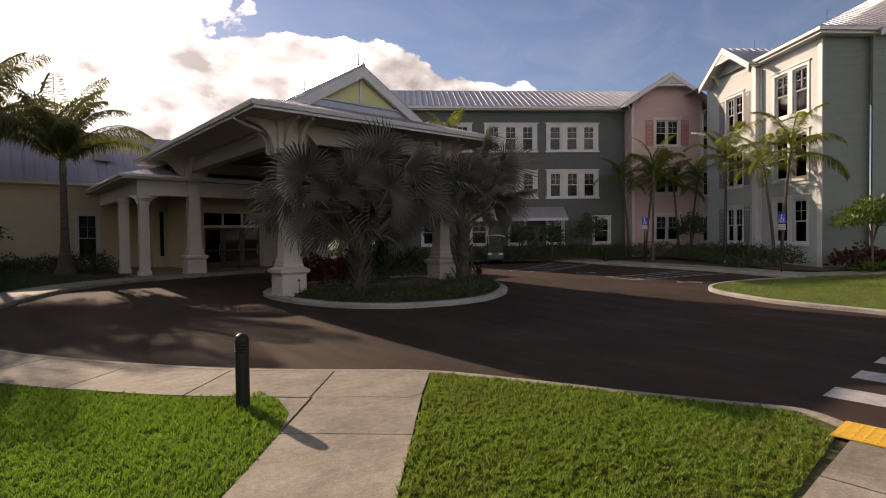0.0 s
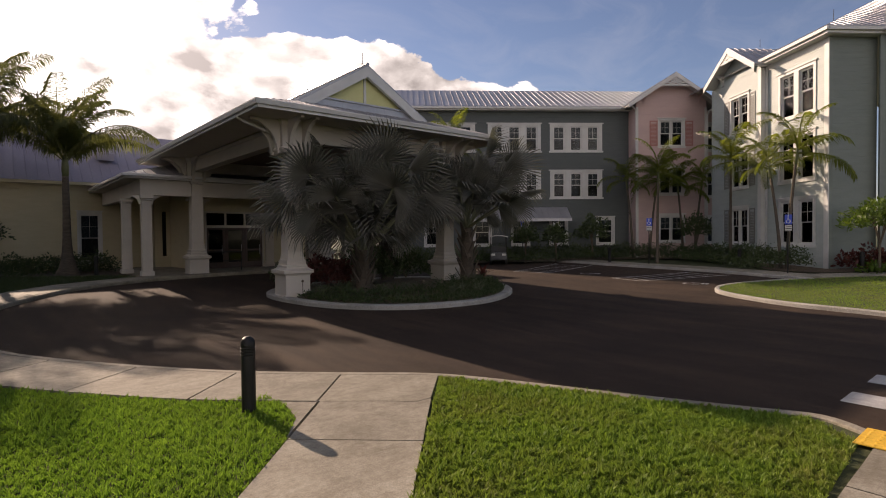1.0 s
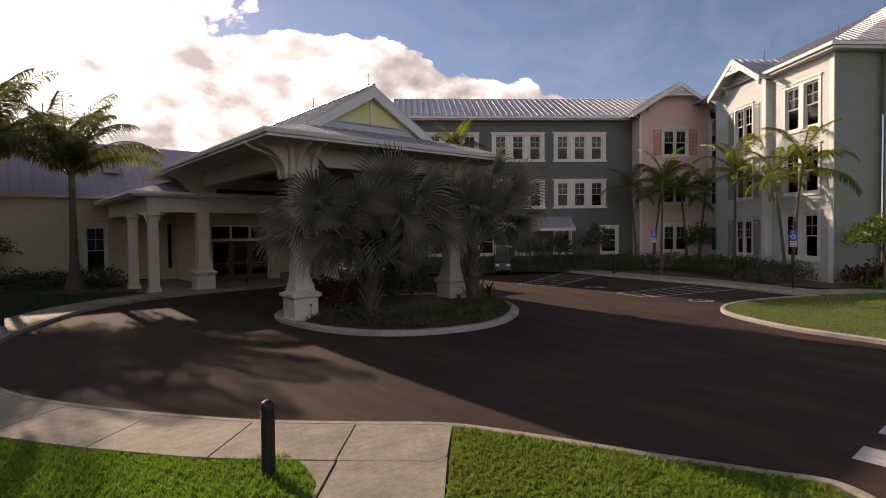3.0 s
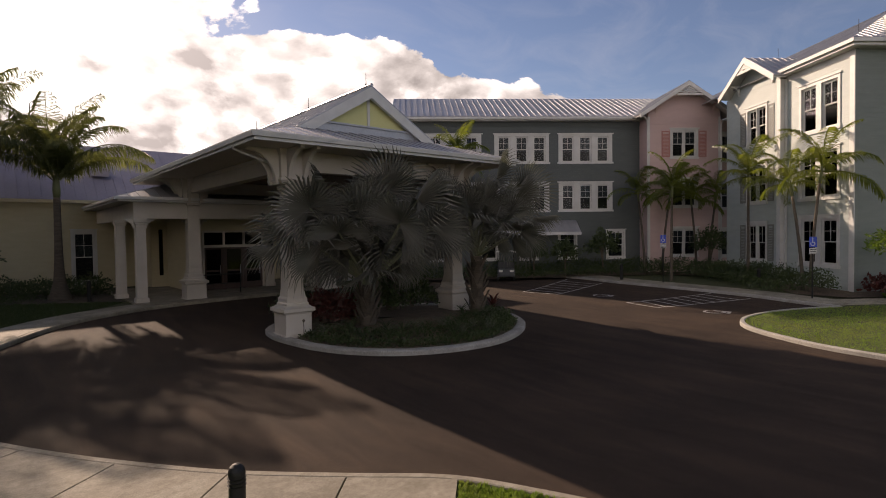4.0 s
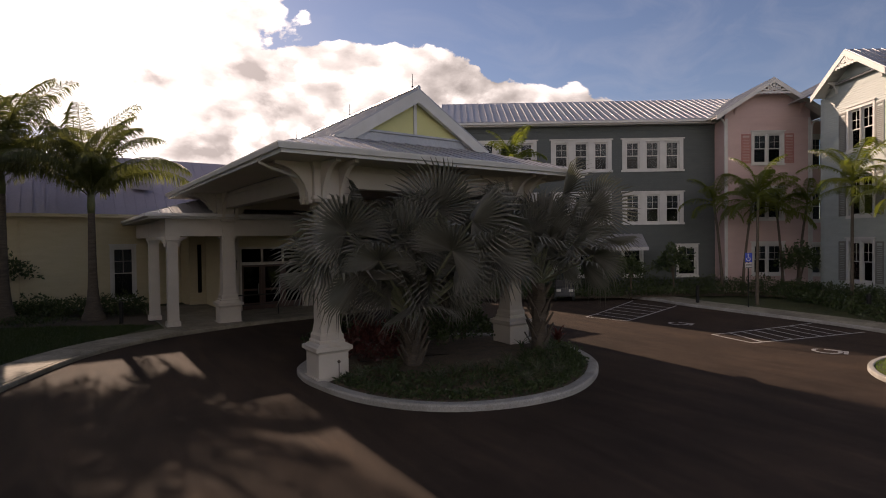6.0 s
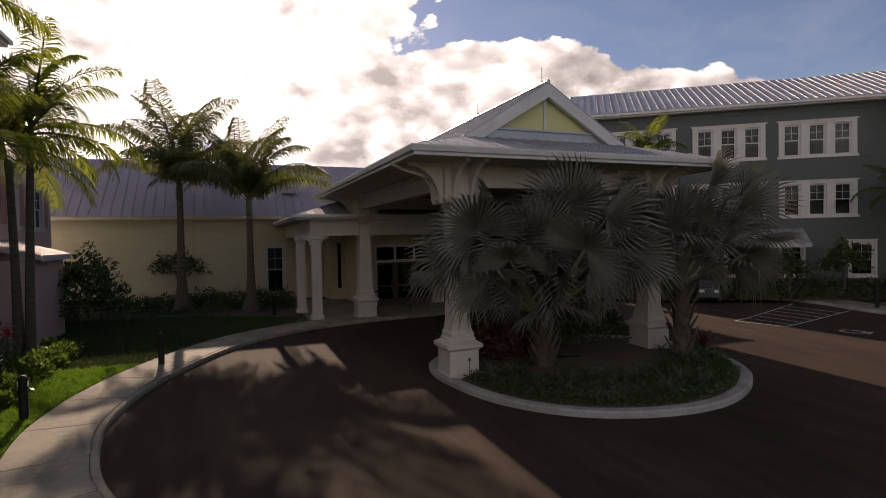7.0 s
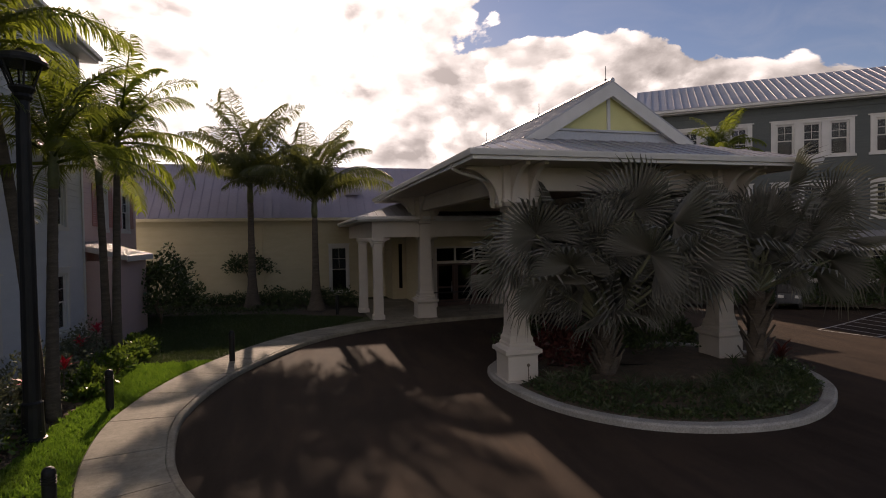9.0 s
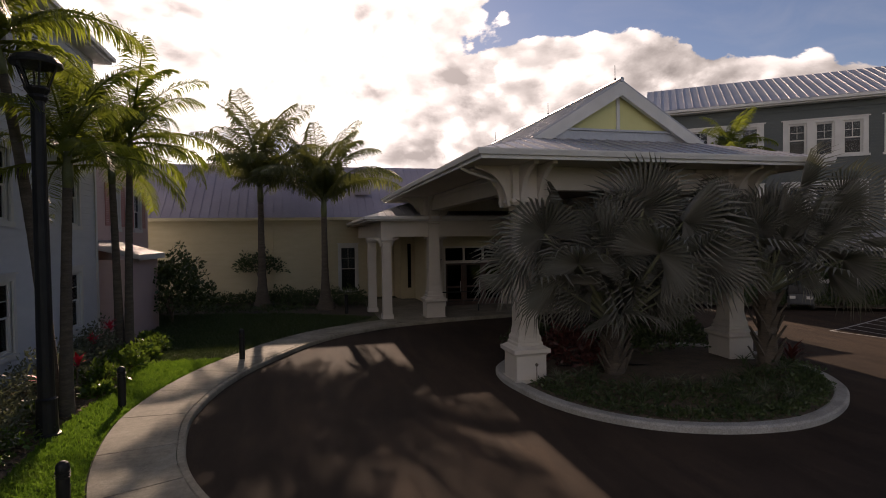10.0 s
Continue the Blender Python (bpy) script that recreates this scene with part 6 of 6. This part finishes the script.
hedge("low_cover", [NEW(-15, -2.0), NEW(-6, -2.4), NEW(1.2, -2.75), NEW(3.3, -4.0), NEW(3.6, -8.5), NEW(3.0, -12.5)], 0.9, 0.55, 170, 0.13, "shrub", "low dark shrubs along the front of the bed", z0=0.2, seed=15)
hedge("red_hedge", [NEW(6.3, -14.5), NEW(8.0, -14.75), NEW(10.5, -15.0)], 0.7, 0.95, 360, 0.2, "croton", "dark red croton hedge under the teal wall", z0=0.3, seed=8)
hedge("ground_cover", [NEW(6.4, -15.3), NEW(8.0, -15.55), NEW(10.5, -15.8)], 0.4, 0.45, 160, 0.22, "bright", "yellow-green strappy border plants", z0=0.15, seed=9)
for k, (x, y, s, st, lab) in enumerate(((31.8, 22.1, 1.0, 1.3, "young dark-leaved tree before the blue-grey wall"), (36.6, 17.4, 0.95, 1.3, "young dark-leaved tree beside the pink bay"), (29.6, 23.4, 0.75, 1.2, "young thin tree by the parking bays"), (28.2, 24.8, 0.8, 1.2, "young thin tree by the parking bays"))):
    shrub(x, y, 0.1 + 0.0006 * (x - 5) ** 2, (1.0 * s, 1.0 * s, 1.35 * s), 1300, 0.19, "shrub", lab, "tree", "young trees", 90 + k, stem=st, name="small_tree")
shrub(30.3, 6.7, 0.475, (1.25, 1.2, 1.1), 1700, 0.2, "bright", "small green tree with a thin trunk on the lawn", "tree", seed=95, stem=1.9, name="small_tree")
# island planting
shrub(10.2, 18.3, 0.35, (1.0, 0.9, 0.85), 1700, 0.15, "croton", "dark red croton bush at the fan palm's foot", group="crotons", seed=100)
shrub(12.2, 18.8, 0.4, (1.1, 0.7, 1.1), 2000, 0.15, "shrub", "dark clipped shrub under the canopy", group="island shrubs", seed=101)
shrub(14.1, 19.0, 0.38, (1.1, 0.8, 1.0), 1900, 0.15, "shrub", "dark clipped shrub under the canopy", group="island shrubs", seed=102)
shrub(9.9, 20.0, 0.35, (0.8, 0.8, 0.8), 1200, 0.15, "shrub", "dark clipped shrub behind the pedestal", group="island shrubs", seed=103)
rosette(16.15, 16.6, 0.3, 26, 0.85, "croton", "dark bronze strap-leaved plant by the island kerb", seed=104, width=0.06, name="cordyline")
for k in range(46):
    a = rng.uniform(math.pi * 1.02, math.pi * 1.95)
    rr = rng.uniform(0.45, 0.86)
    x, y = 12.5 + 4.2 * rr * math.cos(a), 17.3 + 3.85 * rr * math.sin(a)
    g = k % 3
    rosette(x, y, 0.0006 * max(0, x - 5) ** 2 + 0.2 + 0.12 * (1 - rr), 13, 0.5, "silver" if g == 0 else "shrub", "low strap-leaved border plant on the island", "plant", "border plants", 200 + k, 40, "border_plant", 0.018)
hedge("low_cover", [(9.3, 17.0), (10.3, 15.6), (12.2, 14.9), (14.4, 15.2), (15.8, 16.3)], 0.8, 0.3, 260, 0.09, "shrub", "low brownish-green ground cover", z0=0.18, seed=10)

for k, (x, y) in enumerate(offset(isle, 0.62, True)[::2]):
    if y < 17.5:
        shrub(x, y, 0.0006 * max(0, x - 5) ** 2 + 0.12, (0.3, 0.3, 0.16), 200, 0.09, "shrub", "low straggly dark green plant along the island kerb", "plant", "kerb plants", 400 + k, name="kerb_plant")

# grass: blades past counting
def grass(name, inside, x0, x1, y0, y1, n, height, label, seed, z0=0.09, material="blade"):
    r = np.random.default_rng(seed)
    p = np.stack([r.uniform(x0, x1, n), r.uniform(y0, y1, n)], 1)
    p = p[inside(p[:, 0], p[:, 1])]
    n = len(p)
    z = z0 + np.array([gz(x, y) for x, y in p])
    # tufts: every blade follows the nearest of its cell's jittered centres in height, lean and colour
    cell = 0.045
    q = np.floor(p / cell).astype(int)
    hs = lambda i, j, k: np.abs(np.sin(i * 127.1 + j * 311.7 + k * 74.7) * 43758.5453) % 1.0  # noqa: E731
    best, near_i, near_j = np.full(n, 9.0), q[:, 0].copy(), q[:, 1].copy()
    for di in (-1, 0, 1):
        for dj in (-1, 0, 1):
            i, j = q[:, 0] + di, q[:, 1] + dj
            dd = np.hypot((i + hs(i, j, 1)) * cell - p[:, 0], (j + hs(i, j, 2)) * cell - p[:, 1]) / cell
            m_ = dd < best
            best[m_], near_i[m_], near_j[m_] = dd[m_], i[m_], j[m_]
    tuft, lean = hs(near_i, near_j, 3), hs(near_i, near_j, 4) * 6.283
    broad = 0.5 + 0.5 * np.sin(p[:, 0] * 2.3 + 1) * np.sin(p[:, 1] * 1.9)
    a = r.uniform(0, 6.283, n)
    h = height * (0.35 + 1.0 * tuft ** 1.5) * (1.4 - 1.15 * np.clip(best, 0, 1)) * r.uniform(0.7, 1.25, n) * (0.9 + 0.25 * broad)
    wd = r.uniform(0.004, 0.0075, n) * max(1.0, height / 0.075)
    ln = r.uniform(0.1, 0.75, n) * h
    b = lean + r.normal(0, 0.8, n)
    base = np.column_stack([p, z])
    side = np.column_stack([np.cos(a) * wd, np.sin(a) * wd, np.zeros(n)])
    bend = np.column_stack([np.cos(b) * ln, np.sin(b) * ln, np.zeros(n)])
    up_ = np.column_stack([np.zeros(n), np.zeros(n), h])
    mid_ = base + up_ * 0.55 + bend * 0.3
    v = np.stack([base, mid_ + side, base + up_ + bend, mid_ - side], 1).reshape(-1, 3)
    ob = new(name, raw_mesh(name, v.tolist(), np.arange(n * 4).reshape(-1, 4).tolist(), material))
    return tagged(ob, label, "grass", kind="stuff")


def poly_test(poly):
    P = np.array(poly)

    def f(x, y):
        c = np.zeros(len(x), bool)
        for (ax, ay), (bx, by) in zip(P, np.roll(P, -1, 0)):
            hit = (ay > y) != (by > y)
            c ^= hit & (x < (bx - ax) * (y - ay) / (by - ay + 1e-12) + ax)
        return c
    return f


rim = offset(walk_line, -1.52)
lawn1 = [p for p in rim if 8.4 < p[1] < 14.0 and p[0] < 5] + [(3.9, 8.3), (3.9, 7.8), (3.79, 7.3), (3.42, 6.74), (2.47, 5.7), (-2.0, 0.8), (-3.9, 4.0), (-1.6, 10.5)]
lawn2 = [(6.3, 7.6), (6.85, 6.55), (7.48, 5.05), (8.04, 3.8), (8.3, 3.2), (7.8, 2.66), (5.9, 2.52), (1.6, 2.35), (3.55, 4.7)]
edge3 = [p for p in rim if 13.6 < p[1] < 27.5 and p[0] < 6.2]
lawn3 = edge3 + [(-1.6, 10.5)] + bed[1:] + [(-4.5, 33.5), (-0.5, 33.1), (2.4, 31.9), (4.6, 30.5), (6.1, 29.5)]
grass("grass", poly_test(lawn1), -4, 4, 0, 16, 780000, 0.062, "thick bright green mown turf", 1)
lawn2_test = poly_test(lawn2)
grass("grass", lambda x, y: lawn2_test(x, y) & (np.hypot(x - 5.02, y - 3.0) > 0.25), 1, 8.5, 2, 8, 560000, 0.056, "thick green mown turf with worn patches", 2, material="worn_blade")
lawn3_test = poly_test(lawn3)
grass("grass", lambda x, y: lawn3_test(x, y) & (y < 22.6), -2.3, 1.2, 10, 23, 260000, 0.085, "green mown turf beside the curved pavement", 3)
# Beyond the shadow edge the blades take dark shrub green, shade in their colour.
grass("grass", lambda x, y: lawn3_test(x, y) & (y >= 22.6), -4.5, 6.2, 22.5, 33.6, 160000, 0.1, "turf before the yellow wall, coloured dark for the shade there", 8, material="shrub")
spur_side = lambda x, y: ((x - 4.42) * 0.738 - (y - 7.82) * 0.675 < -0.02) | ((x - 5.5) * 0.738 - (y - 6.8) * 0.675 > 0.02)  # noqa: E731
south_test = poly_test([(8.2, 0.95), (1.9, 0.83), (-3.9, 4.0), (-9, 4), (-9, -9), (9.5, -9)])
grass("grass", lambda x, y: south_test(x, y) & spur_side(x, y), -9, 9.5, -9, 4, 90000, 0.075, "green mown turf beside the crossing walks", 6)
east_poly = [p for p in offset(lawn_edge, -0.17) if p[1] > -6] + [(29.3, 6.2), (32, 3.5), (32, -6)]
grass("grass", poly_test(east_poly), 17, 32, -6, 10, 170000, 0.06, "sunlit green turf by the parking bays", 4, material="worn_blade")
# Shaded strip: dark shrub material stands in for grass green out of the sun.
grass("grass", poly_test([(10.9, 14.15), (12.0, 13.8), (13.0, 13.75), (13.9, 14.0), (14.9, 14.5), (15.7, 15.2), (16.25, 16.3), (15.0, 15.7), (13.6, 14.9), (12.0, 14.7)]), 11, 18, 13, 18, 22000, 0.09, "strip of turf on the island, coloured dark for shade", 5, 0.2, "shrub")

# ---- street furniture ----


def bollard(x, y, lab="black domed bollard light at the lawn edge"):
    b = thing("bollard", pose(x, y, gz(x, y) + 0.09), lab, "bollard", "bollards")
    bm = bmesh.new()
    prof = [(0, 0.1), (0.02, 0.1), (0.02, 0.086), (0.7, 0.086), (0.84, 0.086), (0.86, 0.09), (0.9, 0.086), (0.94, 0.068), (0.965, 0.035), (0.972, 0.002)]
    tube(bm, [(0, 0, z) for z, _ in prof], [r_ for _, r_ in prof], 20)
    part("post", bm, "dark", b, smooth=False)
    for k in range(3):
        bm = bmesh.new()
        tube(bm, [(0, 0, 0.73 + k * 0.04), (0, 0, 0.745 + k * 0.04)], [0.088, 0.098], 20)
        part("louvre", bm, "dark", b)
    return b


for x, y in ((3.47, 7.95), (-0.32, 13.1), (-1.13, 18.45), (1.1, 22.35), (30.2, 7.3), (31.2, 12.7), (29.9, 19.6), (5.0, 31.0)):
    bollard(x, y)


def lamp_post(x, y, h, label, k_=1.0):
    """A fluted black post with a lantern head."""
    lp = thing("street_lamp", pose(x, y, gz(x, y) + 0.1), label, "street lamp", "street lamps")
    bm = bmesh.new()
    tube(bm, [(0, 0, z) for z in (0, 0.08, 0.1, 0.7, 0.78, 0.82, h - 1.0, h - 0.95)], [k_ * r_ for r_ in (0.24, 0.24, 0.2, 0.18, 0.19, 0.15, 0.12, 0.12)], 16)
    part("post", bm, "dark", lp)
    bm = bmesh.new()
    tube(bm, [(0, 0, z) for z in (h - 0.97, h - 0.9, h - 0.84, h - 0.74, h - 0.7)], [0.14, 0.18, 0.15, 0.22, 0.22], 12)
    part("collar", bm, "dark", lp)
    for k in range(6):
        a = k * math.pi / 3
        bm = bmesh.new()
        tube(bm, [(0.19 * math.cos(a), 0.19 * math.sin(a), h - 0.72), (0.36 * math.cos(a), 0.36 * math.sin(a), h - 0.25)], 0.02, 6)
        part("lantern_bar", bm, "dark", lp)
    bm = bmesh.new()
    tube(bm, [(0, 0, h - 0.7), (0, 0, h - 0.26)], [0.16, 0.33], 12, False)
    part("lantern_glass", bm, "glass", lp, "clear lantern glass")
    bm = bmesh.new()
    tube(bm, [(0, 0, z) for z in (h - 0.27, h - 0.22, h - 0.12, h - 0.02, h + 0.08)], [0.44, 0.45, 0.38, 0.12, 0.02], 16)
    part("cap", bm, "dark", lp)
    return lp


lamp_post(-2.02, 16.9, 7.65, "tall black street lamp with a lantern head in the shrub bed")


def access_sign(x, y, turn):
    sg = thing("parking_sign", pose(x, y, gz(x, y) + 0.1, 0, 0, turn), "blue and white accessible parking sign on a black post", "sign", "parking signs")
    bm = bmesh.new()
    tube(bm, [(0, 0.03, -0.1), (0, 0.03, 2.62)], 0.03, 8)
    part("post", bm, "dark", sg)
    pl = part("plate", boxes((-0.155, -0.012, 2.22, 0.155, 0.0, 2.66), bevel=0.004), "signblue", sg, "blue plate with a white wheelchair symbol")
    bm = bmesh.new()
    n_ = 18
    for i in range(n_):
        a, b_ = (-2.2 + 4.0 * q / n_ for q in (i, i + 1))
        quad(bm, *[(r_ * math.sin(t) - 0.01, -0.016, 2.37 - r_ * math.cos(t)) for r_, t in ((0.075, a), (0.1, a), (0.1, b_), (0.075, b_))])
    box(bm, -0.035, -0.018, 2.42, -0.005, -0.014, 2.55)
    box(bm, -0.035, -0.018, 2.41, 0.06, -0.014, 2.435)
    box(bm, 0.05, -0.018, 2.32, 0.075, -0.014, 2.43)
    bmesh.ops.create_circle(bm, cap_ends=True, segments=12, radius=0.03, matrix=pose(-0.02, -0.016, 2.6, 90, 0, 0))
    part("symbol", bm, "white", pl)
    p2 = part("plate", boxes((-0.15, -0.012, 1.93, 0.15, 0.0, 2.18), bevel=0.004), "white", sg, "small white plate with dark lines")
    for k in range(3):
        part("line", boxes((-0.13, -0.016, 2.1 - 0.075 * k, 0.13, -0.0125, 2.13 - 0.075 * k)), "dark", p2)
    return sg


access_sign(28.4, 9.6, -45)
access_sign(30.0, 17.1, -45)
access_sign(29.2, 25.9, -45)

# golf cart
cart = thing("golf_cart", pose(27.0, 26.1, gz(27, 26.1) + 0.01, 0, 0, -46), "dark golf cart with a pale canopy roof, parked", "golf cart")
part("body", boxes((-0.55, -1.15, 0.25, 0.55, -0.35, 0.62), (-0.5, -0.35, 0.22, 0.5, 0.35, 0.36), (-0.55, 0.35, 0.25, 0.55, 1.0, 0.7), bevel=0.05), "cart", cart)
part("seat", boxes((-0.52, -0.05 - 0.35, 0.62, 0.52, 0.12, 0.78), bevel=0.04), "vinyl", cart, "black vinyl bench seat")
part("backrest", boxes((-0.52, -0.5, 0.78, 0.52, -0.4, 1.15), bevel=0.03), "vinyl", cart)
bm = bmesh.new()
arch = [(-0.62 + 0.124 * k, 1.78 + 0.1 * math.sin(math.pi * k / 10)) for k in range(11)]
prism(bm, arch + [(x, z - 0.05) for x, z in arch[::-1]], -1.0, 0.95, "y")
part("roof", bm, "plastic", cart, "pale curved roof")
part("front_cowl", boxes((-0.5, -1.24, 0.3, 0.5, -1.12, 0.78), bevel=0.04), "cart", cart)
for sx in (-0.34, 0.34):
    part("headlight", boxes((sx - 0.12, -1.27, 0.56, sx + 0.12, -1.235, 0.7), bevel=0.015), "plastic", cart, "pale headlight")
for sx in (-0.5, 0.5):
    for ya, yb in ((-0.75, -0.8), (0.75, 0.55)):
        bm = bmesh.new()
        tube(bm, [(sx, ya, 0.6), (sx, yb, 1.8)], 0.02, 6)
        part("strut", bm, "dark", cart)
    for y in (-0.8, 0.75):
        bm = bmesh.new()
        tube(bm, [(sx * 0.86, y, 0.22), (sx * 1.12, y, 0.22)], 0.22, 16)
        wh = part("wheel", bm, "vinyl", cart)
        bm = bmesh.new()
        tube(bm, [(sx * 1.12, y, 0.22), (sx * 1.14, y, 0.22)], 0.11, 12)
        part("hub", bm, "metal", wh)
bm = bmesh.new()
bmesh.ops.create_cone(bm, segments=20, radius1=0.17, radius2=0.17, depth=0.03, matrix=pose(-0.22, 0.35, 0.95, 40, 0, 0), cap_ends=True)
part("steering_wheel", bm, "vinyl", cart)
# island ground lights
for x, y in ((8.75, 17.3), (12.0, 15.2)):
    gl = thing("garden_spike_light", pose(x, y, 0.3 + rise(x, y)), "small copper spike light in the island bed", "garden light", "garden lights")
    bm = bmesh.new()
    tube(bm, [(0, 0, -0.1), (0, 0, 0.34)], 0.012, 6)
    part("spike", bm, "bark", gl)
    bm = bmesh.new()
    tube(bm, [(0, 0, 0.32), (0, 0, 0.36), (0, 0, 0.4)], [0.03, 0.05, 0.01], 8)
    part("head", bm, "bark", gl)


box_ = thing("valve_box", pose(5.02, 3.0, 0.085), "weathered round concrete valve box sunk in the turf", "valve box")
bm = bmesh.new()
tube(bm, [(0, 0, -0.1), (0, 0, 0.02)], 0.27, 28)
part("collar", bm, "soil", box_)
bm = bmesh.new()
tube(bm, [(0, 0, 0.0), (0, 0, 0.03)], 0.2, 28)
part("lid", bm, "soil", box_, "grey concrete lid")


# loose chips and litter on the mulch
def chips(name, poly, n, z0, seed, label):
    r = np.random.default_rng(seed)
    P = np.array(poly)
    q = np.stack([r.uniform(P[:, 0].min(), P[:, 0].max(), n), r.uniform(P[:, 1].min(), P[:, 1].max(), n)], 1)
    q = q[poly_test(poly)(q[:, 0], q[:, 1])]
    n = len(q)
    a, ln, wd = r.uniform(0, 6.283, n), r.uniform(0.025, 0.07, n), r.uniform(0.008, 0.02, n)
    c = np.column_stack([q, z0 + np.array([rise(x, y) for x, y in q]) + r.uniform(0.0, 0.02, n)])
    d = np.column_stack([np.cos(a) * ln, np.sin(a) * ln, r.uniform(-0.012, 0.02, n)])
    e = np.column_stack([-np.sin(a) * wd, np.cos(a) * wd, r.uniform(-0.005, 0.01, n)])
    v = np.stack([c - d - e, c - d + e, c + d + e, c + d - e], 1).reshape(-1, 3)
    ob = new(name, raw_mesh(name, v.tolist(), np.arange(n * 4).reshape(-1, 4).tolist(), "chip"))
    return tagged(ob, label, "mulch", kind="stuff")


chips("bark_chips", bed + [(-4.0, 26.6), (-4.0, 10.5)], 16000, 0.125, 31, "brown bark chips and dry leaves on the bed")
